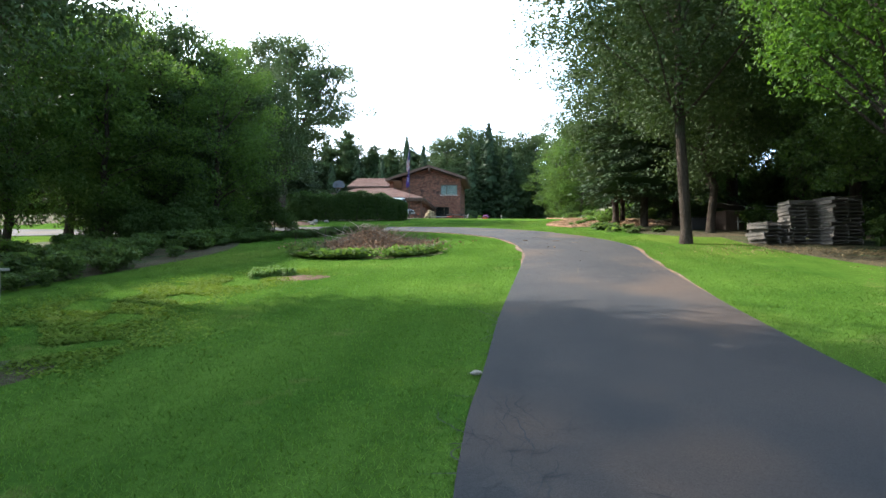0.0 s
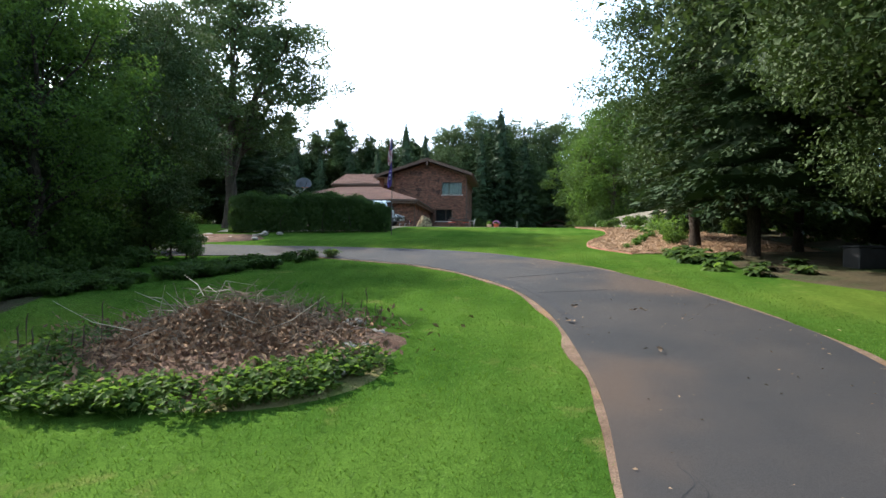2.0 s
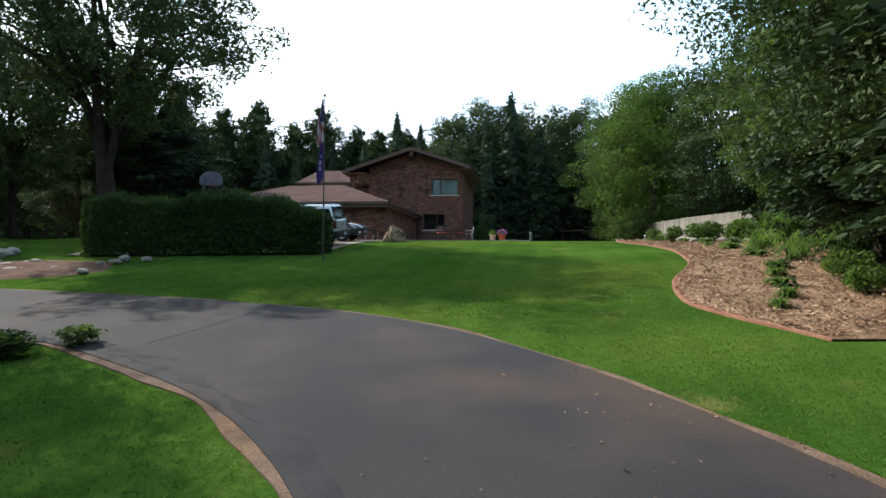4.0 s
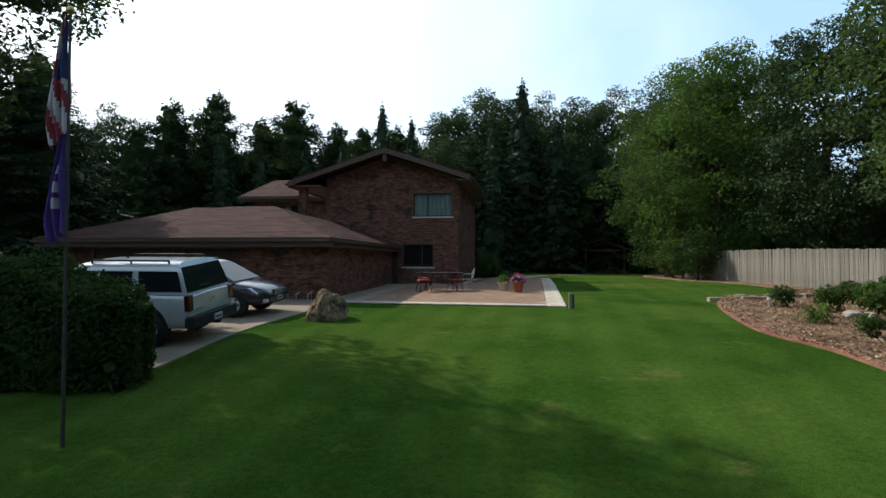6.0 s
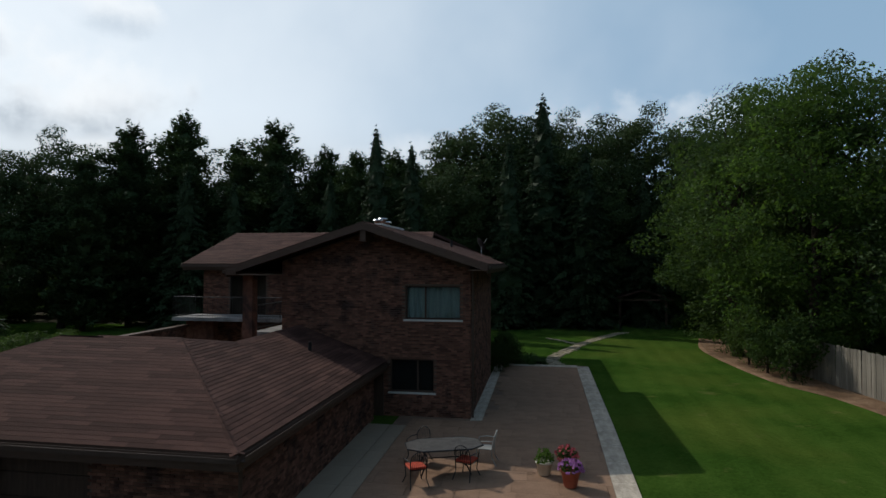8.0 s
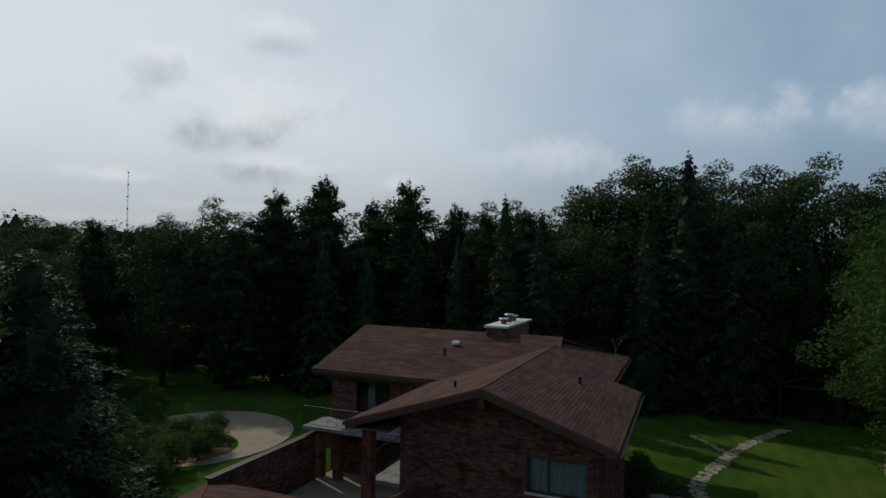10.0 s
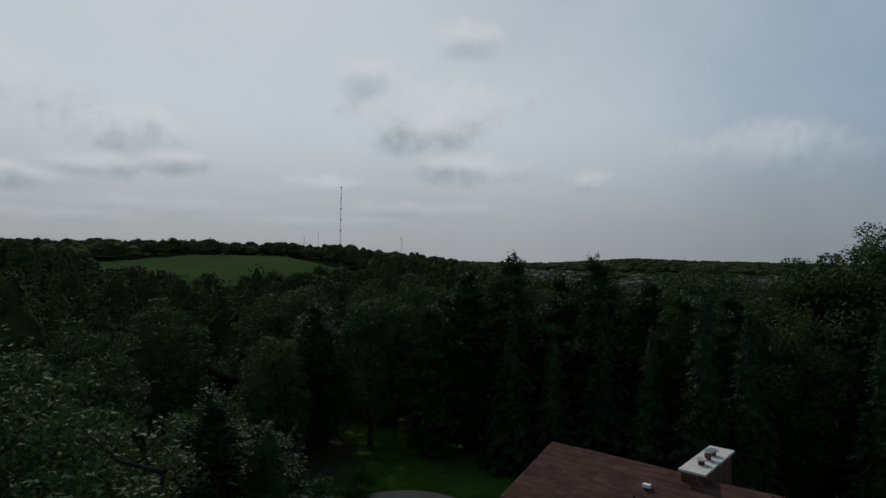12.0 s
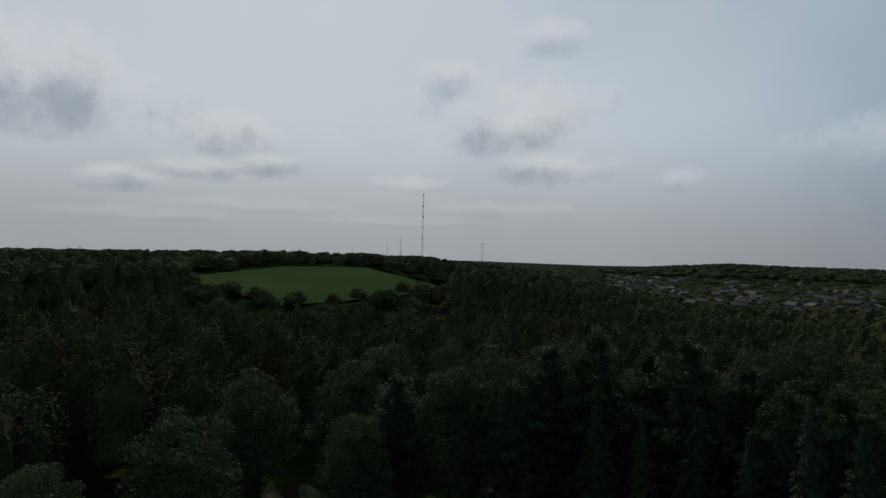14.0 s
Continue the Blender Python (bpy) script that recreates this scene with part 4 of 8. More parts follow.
def conifer(name, seed, height, r, bare, whorls, leaf, label, droop=0.25, spray=0.5, per=26, pine=False, inner=0.5):
    """Whorled boughs, each a row of needle sprays along a bent stem."""
    rng = np.random.default_rng(seed)
    tree = tagged(new(name), label, "tree")
    lines = [[(np.array([0, 0, -0.4]), 0.018 * height), (np.array([0, 0, height * 0.4]), 0.011 * height), (np.array([0, 0, height]), 0.01)]]
    pts, dirs = [], []
    for w in range(whorls):
        t = (w + rng.uniform(0, 0.6)) / whorls
        z = bare * height + (1 - bare) * height * t
        if pine:
            reach = r * (0.6 + 0.4 * math.sin(math.pi * (0.15 + 0.7 * t))) * (1 - t ** 5 * 0.75) * rng.uniform(0.55, 1.2)
        else:
            reach = r * (1 - t) ** 0.66 * rng.uniform(0.85, 1.1) + 0.10
        n = int(rng.integers(5, 8))
        a0 = rng.uniform(0, 6.28)
        for k in range(n):
            a = a0 + 6.283 * k / n + rng.normal() * 0.15
            L = reach * rng.uniform(0.6, 1.15)
            jz = rng.normal() * height * (0.035 if pine else 0.022)
            d = np.array([math.cos(a), math.sin(a), 0])
            rise = (0.25 if pine else 0.1) * L * (t if not pine else 1)
            m = max(3, int(per * L / r))
            s = rng.uniform(0.15, 1.0, m)
            zz = z + jz + rise * s - droop * L * s ** 2
            side = np.array([-d[1], d[0], 0])
            width = (0.30 if pine else 0.24) * L * np.sqrt(np.clip(1.1 - s, 0, 1)) + 0.08
            lat = rng.uniform(-1, 1, m) * width
            p = d * (L * s)[:, None] + side * lat[:, None]
            p[:, 2] = zz - np.abs(lat) * 0.25 + rng.normal(size=m) * (0.22 if pine else 0.06)
            pts.append(p)
            dv = d[None, :] * 0.8 + side[None, :] * (lat / (width + 1e-6))[:, None] * 0.9
            dv[:, 2] = -0.15 - droop * s + (0.35 if pine else 0.0) + rng.normal(size=m) * 0.28
            dirs.append(dv)
            if k == 0 and L > 0.8 and w % 2 == 0:
                lines.append([(np.array([0, 0, z]), 0.02 + 0.012 * L), (d * L * 0.5 + np.array([0, 0, z + rise * 0.5 - droop * L * 0.25]), 0.02), (d * L + np.array([0, 0, z + rise - droop * L]), 0.008)])
    pts, dirs = np.concatenate(pts), np.concatenate(dirs)
    dirs /= np.linalg.norm(dirs, axis=1, keepdims=True)
    n = len(pts)
    up = rng.normal(size=(n, 3)) * 0.85 + np.array([0, 0, 1.0])
    sd = np.cross(dirs, up)
    sd /= np.linalg.norm(sd, axis=1, keepdims=True) + 1e-9
    s = spray * rng.uniform(0.6, 1.3, (n, 1)) * np.clip(1.3 - pts[:, 2:] / height, 0.55, 1)
    w = s * (0.34 if pine else 0.26)
    V = np.stack([pts - dirs * s * 0.4 + sd * w * 1.2, pts + dirs * s * 0.7, pts - dirs * s * 0.4 - sd * w * 1.2], 1).reshape(-1, 3)
    # dark inner mass of twigs and old needles
    ts = np.linspace(0, 0.97, 26)
    prof = (0.6 + 0.4 * np.sin(np.pi * (0.15 + 0.7 * ts))) * (1 - ts ** 4 * 0.95) if pine else (1 - ts) ** 0.66
    sides = 9
    ph = np.linspace(0, 2 * np.pi, sides, endpoint=False)
    R = r * inner * prof[:, None] * rng.uniform(0.6, 1.25, (26, sides)) + 0.02
    Z = (bare + (1 - bare) * ts)[:, None] * height + rng.normal(size=(26, sides)) * 0.12
    P = np.stack([R * np.cos(ph), R * np.sin(ph), Z], 2)
    Q = np.roll(P, -1, axis=1)
    T = np.concatenate([np.stack([P[:-1], Q[:-1], Q[1:]], 2).reshape(-1, 3), np.stack([P[:-1], Q[1:], P[1:]], 2).reshape(-1, 3)])
    V = np.concatenate([V, T])
    tv, tf = tube_mesh(lines, 5)
    mesh_ob("trunk", fast_mesh("trunk", tv, tf), BARK, tree, smooth=True)
    mesh_ob("crown", fast_mesh("crown", V, np.arange(len(V)).reshape(-1, 3)), leaf, tree)
    return tree


# one tree of each kind, then copies set out over the plan
FIRST = {}
USED = set()


def plant(kind, x, y, height, turn=0.0, wide=1.0, sink=0.0, label="", group=""):
    """Set a tree of that kind, scaled to the height given, at (x, y)."""
    proto, h = FIRST[kind]
    s = height / h
    z = ground_at(x, y) - sink
    if kind not in USED:
        USED.add(kind)
        ob = proto
        ob.location, ob.rotation_euler, ob.scale = (x, y, z), (0, 0, turn), (s * wide, s * wide, s)
    else:
        ob = copy_thing(proto, pose(x, y, z, 0, 0, math.degrees(turn)))
        ob.scale = (s * wide, s * wide, s)
    if label:
        tagged(ob, label)
    if group:
        tagged(ob, group=group)
    return ob


FIRST["maple"] = (broadleaf("maple_tree", 11, 12.0, 4.6, 0.8, 0.18, 125, 260, 0.155, 0.98, LEAF_MAPLE, "leafy green maple at the edge of the lawn", core=0.35), 12.0)
FIRST["maple_b"] = (broadleaf("maple_tree", 12, 12.0, 4.3, 0.9, 0.20, 120, 250, 0.16, 0.98, LEAF_DARK, "dense dark green broadleaf tree with low branches", core=0.5), 12.0)
FIRST["oak"] = (broadleaf("oak_tree", 13, 16.0, 5.2, 2.6, 0.26, 125, 260, 0.21, 1.12, LEAF_OAK, "tall dark green oak in the woodland edge", core=0.6), 16.0)
FIRST["oak_b"] = (broadleaf("oak_tree", 14, 16.0, 4.9, 1.0, 0.24, 130, 260, 0.21, 1.1, LEAF_OAK, "tall spreading oak with dense foliage", core=0.6), 16.0)
FIRST["spread_oak"] = (broadleaf("oak_tree", 19, 19.0, 6.8, 4.6, 0.165, 190, 330, 0.15, 1.25, LEAF_OAK, "tall oak with a bare trunk and wide overhanging crown", core=2.4, bend=0.035), 19.0)
FIRST["bright"] = (broadleaf("maple_tree", 15, 11.0, 4.4, 4.4, 0.16, 100, 220, 0.15, 1.0, LEAF_LIGHT, "bright yellow-green maple lit by the sun", core=0.3), 11.0)
FIRST["locust"] = (broadleaf("locust_tree", 16, 15.0, 6.8, 4.6, 0.34, 330, 210, 0.185, 0.85, LEAF_OAK, "open airy tree with forked dark limbs", True, 0.3), 15.0)
FIRST["fine_oak"] = (broadleaf("oak_tree", 18, 15.0, 4.9, 1.8, 0.20, 150, 400, 0.145, 1.15, LEAF_OAK, "dark leafy oak close beside the drive", core=1.2), 15.0)
FIRST["fine_maple"] = (broadleaf("maple_tree", 20, 12.0, 4.4, 0.8, 0.16, 125, 300, 0.13, 0.92, LEAF_MAPLE, "green maple with fine leaves beside the lawn", core=0.2), 12.0)
FIRST["spruce"] = (conifer("spruce_tree", 21, 18.0, 3.0, 0.03, 76, NEEDLE_SPRUCE, "tall narrow dark spruce with a pointed top", 0.30, 0.34, 115, inner=0.62), 18.0)
FIRST["spruce_b"] = (conifer("spruce_tree", 22, 18.0, 3.6, 0.03, 60, NEEDLE_SPRUCE, "broad dark spruce with drooping boughs", 0.34, 0.38, 150, inner=0.5), 18.0)
FIRST["hemlock"] = (conifer("hemlock_tree", 25, 12.0, 3.6, 0.15, 52, NEEDLE_SPRUCE, "feathery green hemlock beside the drive", 0.20, 0.20, 210, inner=0.5), 12.0)
FIRST["pine"] = (conifer("pine_tree", 23, 18.0, 4.4, 0.05, 44, NEEDLE_PINE, "tall white pine with layered feathery boughs", 0.04, 0.40, 270, True, 0.42), 18.0)
FIRST["pine_b"] = (conifer("pine_tree", 24, 18.0, 4.2, 0.04, 42, NEEDLE_PINE, "white pine with uneven layered boughs", 0.02, 0.40, 270, True, 0.42), 18.0)
FIRST["bush"] = (broadleaf("shrub", 31, 2.0, 1.1, 0.1, 0.04, 18, 36, 0.20, 0.42, LEAF_DARK, "low dark green shrub", core=0.07), 2.0)
FIRST["bush_fine"] = (broadleaf("shrub", 33, 2.0, 1.1, 0.1, 0.04, 34, 110, 0.095, 0.36, LEAF_DARK, "low dark green shrub", core=0.15), 2.0)
FIRST["bush_b"] = (broadleaf("shrub", 32, 1.6, 1.2, 0.05, 0.03, 18, 60, 0.15, 0.40, LEAF_MAPLE, "low leafy green shrub", core=0.12), 1.6)

pick = random.Random(5)


def turn():
    return pick.uniform(0, 6.28)


# tree line left of the lawn
for kind, x, y, h in (("fine_maple", -12.0, 31.2, 11.0), ("fine_oak", -11.7, 37.4, 11.4), ("maple", -17.3, 33.7, 13.0), ("oak_b", -14.5, 32.0, 12.5), ("maple", -16.5, 28.5, 11.5), ("maple", -18.5, 25.0, 12.0),
                      ("maple_b", -18.5, 21.8, 10.0), ("maple", -12.6, 8.5, 13.0), ("spread_oak", -10.9, 12.4, 19.0), ("maple", -15.5, 8.0, 14.2), ("maple_b", -20.5, 18.0, 14.0), ("oak", -22.0, 29.0, 15.0), ("maple", -12.5, 0.0, 14.0),
                      ("oak_b", -21.0, 37.0, 15.0), ("maple", -16.5, -6.0, 14.0), ("maple", -10.0, -9.0, 14.0), ("oak", -19.0, 5.0, 16.5), ("maple_b", -24.0, 10.0, 15.0), ("maple_b", -14.5, 36.5, 12.0), ("maple_b", -20.0, 31.5, 13.0)):
    plant(kind, x, y, h, turn(), pick.uniform(0.9, 1.1))
# added tree, trunk out of view: its high crown shades the near drive
plant("bright", -12.3, 15.9, 21.5, 1.3, 0.62, label="added tall yellow-green maple, its high crown shading the near drive")
plant("locust", -14.9, 54.6, 17.2, 0.6, 1.14)
# woods right of the drive
plant("spread_oak", 9.9, 23.6, 20.5, 2.2, 1.22)
for kind, x, y, h in (("fine_oak", 13.4, 29.0, 16.2), ("bright", 10.4, 13.2, 10.5), ("oak", 14.5, 15.0, 16.2), ("maple_b", 16.0, 20.0, 13.0), ("oak_b", 18.5, 26.0, 16.2), ("oak", 19.0, 11.0, 17.3),
                      ("hemlock", 12.1, 34.8, 14.5), ("fine_oak", 11.6, 38.8, 16.0), ("fine_oak", 14.4, 36.0, 14.6), ("hemlock", 13.2, 42.5, 12.5), ("oak", 17.5, 35.0, 19.5), ("oak_b", 18.0, 43.0, 18.3), ("maple_b", 19.0, 31.0, 15.9),
                      ("spruce_b", 16.5, 46.5, 12.0), ("oak", 21.5, 49.0, 18.3), ("oak_b", 23.5, 55.5, 18.3), ("maple_b", 23.0, 62.0, 17.1), ("oak", 24.5, 68.0, 18.3), ("oak_b", 22.8, 74.0, 15.6),
                      ("maple", 19.4, 80.6, 15.6), ("maple_b", 17.9, 86.0, 15.4), ("oak", 23.0, 83.0, 17.0), ("oak_b", 21.5, 91.0, 18.3), ("maple_b", 12.5, 2.0, 12.0), ("oak", 16.0, 4.0, 16.2), ("maple_b", 12.0, -9.0, 12.0), ("oak_b", 22.0, 18.0, 17.3), ("oak", 24.0, 38.0, 19.5)):
    plant(kind, x, y, h, turn(), pick.uniform(0.9, 1.1))
# wall of woods behind the house
for kind, x, y, h in (("spruce", 8.2, 103.0, 20.2), ("spruce", -5.9, 97.4, 16.3), ("spruce", -3.2, 98.8, 15.2), ("spruce", -10.2, 99.0, 13.0), ("pine", -16.9, 104.7, 18.6), ("pine_b", -24.5, 101.8, 18.9), ("pine", -28.0, 99.2, 17.2),
                      ("pine_b", -20.8, 105.5, 17.0), ("pine", -12.6, 107.0, 16.5), ("oak", 3.4, 110.0, 21.8), ("oak_b", 6.6, 111.5, 22.0), ("oak", 12.5, 108.5, 20.6), ("oak_b", 16.0, 110.5, 21.4), ("oak", 19.4, 107.5, 20.6), ("oak_b", 0.0, 110.5, 20.0),
                      ("spruce", 5.0, 100.5, 16.0), ("spruce_b", 11.6, 101.0, 15.4), ("oak_b", 9.5, 112.5, 21.0), ("oak_b", 12.5, 103.8, 15.5), ("oak", 0.0, 105.0, 14.6), ("oak", -8.0, 116.0, 18.6), ("oak", -12.5, 118.0, 18.6), ("oak", -32.6, 97.2, 17.0), ("oak_b", -36.2, 94.5, 15.4),
                      ("oak_b", -46.0, 90.0, 15.5), ("pine", -39.5, 90.0, 14.0), ("oak_b", -35.0, 111.0, 16.5), ("oak", -44.0, 104.0, 16.0), ("oak_b", -38.0, 84.0, 12.3), ("spruce_b", -22.0, 97.5, 13.4), ("spruce_b", -14.5, 100.5, 13.9), ("pine", -9.0, 104.5, 15.5),
                      ("spruce_b", 17.0, 103.0, 13.4), ("oak", 23.6, 106.0, 19.0), ("maple_b", 21.0, 97.0, 13.5), ("spruce", -18.8, 99.5, 12.3), ("pine", -29.5, 95.5, 13.9), ("oak_b", -50.0, 98.0, 15.9), ("oak", -48.0, 80.0, 14.7), ("oak", -28.5, 106.0, 16.5), ("pine_b", -5.5, 106.0, 16.0),
                      ("oak_b", -24.0, 111.0, 15.0), ("oak", -18.0, 112.5, 15.0), ("oak_b", -14.5, 111.0, 15.5), ("oak_b", -3.0, 113.0, 16.5), ("oak", -21.5, 109.0, 14.0)):
    plant(kind, x, y, h, turn(), pick.uniform(0.92, 1.08))
# trees west of the garage
plant("hemlock", -17.9, 67.4, 11.4, 0.8, 1.5, label="broad feathery evergreen beside the garage")
for kind, x, y, h in (("pine_b", -20.5, 66.5, 12.5), ("oak", -24.0, 60.5, 14.0), ("spruce_b", -20.2, 71.0, 10.2), ("oak_b", -24.5, 67.0, 8.6), ("oak_b", -33.5, 76.0, 9.0), ("pine_b", -32.0, 66.0, 9.5), ("oak", -41.0, 70.0, 14.0), ("oak_b", -38.0, 60.0, 14.0), ("pine", -25.5, 56.0, 9.0), ("oak", -31.0, 52.0, 13.0), ("oak_b", -28.0, 62.5, 8.5)):
    plant(kind, x, y, h, turn(), pick.uniform(0.95, 1.15))
def thicket(name, kind, spots, label):
    """Many shrubs too thick to tell apart, joined."""
    proto, h0 = FIRST[kind]
    me = next(c for c in proto.children if c.name.startswith("crown")).data
    co = np.empty(len(me.vertices) * 3, dtype=np.float32)
    me.vertices.foreach_get("co", co)
    co = co.reshape(-1, 3)
    V = []
    for x, y, h, a, wide in spots:
        k = h / h0
        c, s_ = math.cos(a), math.sin(a)
        p = co * np.array([k * wide, k * wide, k])
        V.append(np.stack([p[:, 0] * c - p[:, 1] * s_ + x, p[:, 0] * s_ + p[:, 1] * c + y, p[:, 2] + ground_at(x, y)], 1))
    V = np.concatenate(V)
    tagged(mesh_ob(name, fast_mesh(name, V, np.arange(len(V)).reshape(-1, 3)), LEAF_DARK), label, "undergrowth", kind="stuff")


# undergrowth
for i in range(46):
    y = pick.uniform(22, 40)
    plant("bush" if i % 3 else "bush_b", -9.0 - pick.uniform(0, 8) - 0.25 * abs(y - 30), y, pick.uniform(0.4, 0.9), turn(), 1.7, group="undergrowth below the trees")
spots_a = []
for i in range(60):
    y = pick.uniform(8, 60)
    spots_a.append((15.5 + pick.uniform(0, 7) + max(0, (y - 45) * 0.25), y, pick.uniform(0.8, 2.0), turn(), 1.2))
for i in range(80):
    y = pick.uniform(-8, 92)
    spots_a.append((21.5 + pick.uniform(0, 5) + (1.5 if y > 60 else 0), y, pick.uniform(2.8, 5.5), turn(), 1.1))
thicket("undergrowth", "bush", spots_a, "dense dark undergrowth of the woods beside the drive")
spots_c = [(-9.4 - pick.uniform(0, 3.6) - 0.12 * abs(k % 24 - 10), 11 + (k % 24) + pick.uniform(-0.6, 0.6), pick.uniform(0.4, 0.95), turn(), 1.5) for k in range(96)]
thicket("undergrowth", "bush", spots_c, "low dark ground cover along the tree line")
low = random.Random(8)
spots_d = [(-12.0 - low.uniform(0, 5.5), low.uniform(25.5, 40.5), low.uniform(1.3, 2.6), low.uniform(0, 6.28), 1.1) for i in range(34)]
thicket("undergrowth", "bush_fine", spots_d, "dark saplings and low branches under the tree line")
spots_b = [(pick.uniform(-45, 26), 100 + pick.uniform(0, 7), pick.uniform(1.0, 2.6), turn(), 1.3) for i in range(60)]
spots_b += [(pick.uniform(-46, 27), 106 + pick.uniform(0, 6), pick.uniform(3.0, 6.0), turn(), 1.2) for i in range(55)]
thicket("undergrowth", "bush", spots_b, "dense dark undergrowth of the woods behind the house")
for x, y in ((17.2, 83.0), (17.0, 80.5), (18.0, 87.0), (17.3, 78.6)):
    plant("bush_fine", x, y, pick.uniform(2.4, 3.4), turn(), 1.0, label="dark green shrub at the corner of the lawn")
for i in range(16):
    plant("bush_fine", -23 + pick.uniform(-3, 3.4), 81.5 + pick.uniform(-3.5, 2.0), pick.uniform(1.0, 1.9), turn(), 1.2, label="dark shrub beside the turning circle")
for x, y, h in ((-9.8, 36.9, 1.5), (-10.6, 37.2, 2.0), (-11.5, 37.4, 2.5), (-9.2, 36.2, 0.9)):
    plant("bush_fine", x, y, h, turn(), 1.0, label="dark shrub beside the drive")
for x, y, h in ((-27.0, 83.0, 1.8), (-26.2, 80.0, 2.0), (-28.5, 85.0, 2.2), (-24.5, 78.5, 2.1), (-28.5, 81.0, 2.6), (-26.5, 77.0, 2.8), (-23.0, 77.2, 1.8)):
    plant("bush_fine", x, y, h, turn(), 1.2, label="dark shrub beside the turning circle")
for i in range(10):
    plant("bush_fine", -20 + pick.uniform(-3, 2), 76 + pick.uniform(-4, 2.0), pick.uniform(1.0, 1.9), turn(), 1.2, label="dark shrub beside the turning circle")


def field_near(deg):
    return np.interp(deg, [42.2, 47.6, 53, 59, 64.3, 66.5], [300, 250, 238, 233, 257, 292])


def field_far(deg):
    return np.interp(deg, [42.2, 46.6, 49.8, 50.8, 57.6, 62, 66.5], [308, 313, 329, 345, 338, 312, 296])


# far woods: small leaf clumps heaped into crowns, thinning with distance
def far_woods(name, rmin, rmax, gap, quads, size, hgt, seed, dome, lo_az=-45, hi_az=110):
    rng = np.random.default_rng(seed)
    area = math.radians(hi_az - lo_az) / 2 * (rmax ** 2 - rmin ** 2)
    n = int(area / gap ** 2)
    d = np.sqrt(rng.uniform(rmin ** 2, rmax ** 2, n))
    az = np.radians(rng.uniform(lo_az, hi_az, n))
    x, y = 3 - d * np.sin(az), 51 + d * np.cos(az)
    deg = np.degrees(az)
    field = (d > field_near(deg) - 12) & (d < field_far(deg) + 4) & (deg > 42) & (deg < 67)
    before = (deg > 42) & (deg < 67) & (d > 150) & (d < field_near(deg))
    crest = (deg > 38) & (d > 235) & (d < 620) & ~before
    in_town = (d > 540) & (d < 1450) & (deg > 2) & (deg < 28)
    town = in_town & (rng.uniform(size=n) < 0.45)
    garden = (np.abs(x) < 52) & (y > 20) & (y < 112)
    keep = ~(field | town | garden)
    x, y = x[keep], y[keep]
    n = len(x)
    z = land(x, y)
    h = hgt * rng.uniform(0.72, 1.12, n) * np.where(in_town[keep], 0.42, 1.0) * np.where(before[keep], np.where(d[keep] > 195, 0.40, 0.60), 1.0) * np.where(crest[keep], np.interp(deg[keep], [38, 44, 48], [0.95, 0.92, 0.64]), 1.0)
    r = gap * rng.uniform(0.42, 0.66, n)
    # each crown: an uneven dome of small faces, and loose sprays over it
    nr, ns = dome or (2, 3)
    e = np.linspace(0.0, 1.0, nr + 1)[:-1] * math.pi / 2
    ph = np.linspace(0, 2 * np.pi, ns, endpoint=False)
    E, A = np.meshgrid(e, ph, indexing="ij")
    Q = np.stack([np.cos(A) * np.cos(E), np.sin(A) * np.cos(E), np.sin(E)], 2)
    K = rng.uniform(0.72, 1.18, (n, nr, ns)) * (0.8 if rmin < 250 else 1.0)
    P = np.empty((n, nr, ns, 3))
    P[..., 0] = x[:, None, None] + Q[..., 0] * r[:, None, None] * K
    P[..., 1] = y[:, None, None] + Q[..., 1] * r[:, None, None] * K
    P[..., 2] = z[:, None, None] + h[:, None, None] * (0.35 + 0.65 * Q[..., 2] * (0.55 + 0.45 * K))
    top = np.stack([x, y, z + h * 1.02], 1)
    N_ = np.roll(P, -1, axis=2)
    T = [np.stack([P[:, :-1], N_[:, :-1], N_[:, 1:]], 3).reshape(-1, 3, 3), np.stack([P[:, :-1], N_[:, 1:], P[:, 1:]], 3).reshape(-1, 3, 3)]
    T.append(np.stack([P[:, -1], N_[:, -1], np.broadcast_to(top[:, None, :], (n, ns, 3))], 2).reshape(-1, 3, 3))
    if not dome:
        T = []
    if quads:
        p = rng.normal(size=(n, quads, 3))
        p[..., 2] = np.abs(p[..., 2])
        p /= np.linalg.norm(p, axis=2, keepdims=True) + 1e-9
        out = p.copy().reshape(-1, 3)
        p *= rng.uniform(0.85, 1.12, (n, quads, 1)) if dome else rng.uniform(0.6, 1.02, (n, quads, 1))
        c = np.empty_like(p)
        c[..., 0] = x[:, None] + p[..., 0] * r[:, None]
        c[..., 1] = y[:, None] + p[..., 1] * r[:, None]
        c[..., 2] = z[:, None] + h[:, None] * (0.35 + 0.65 * p[..., 2])
        V, F = leaf_tris(c.reshape(-1, 3), size, rng, 0.3, 0.9, out * 2.0)
        T.append(V.reshape(-1, 3, 3))
    V = np.concatenate(T).reshape(-1, 3)
    tagged(mesh_ob(name, fast_mesh(name, V, np.arange(len(V)).reshape(-1, 3)), LEAF_WOODS), "dark green broadleaf woodland stretching into the distance", "woods", kind="stuff")


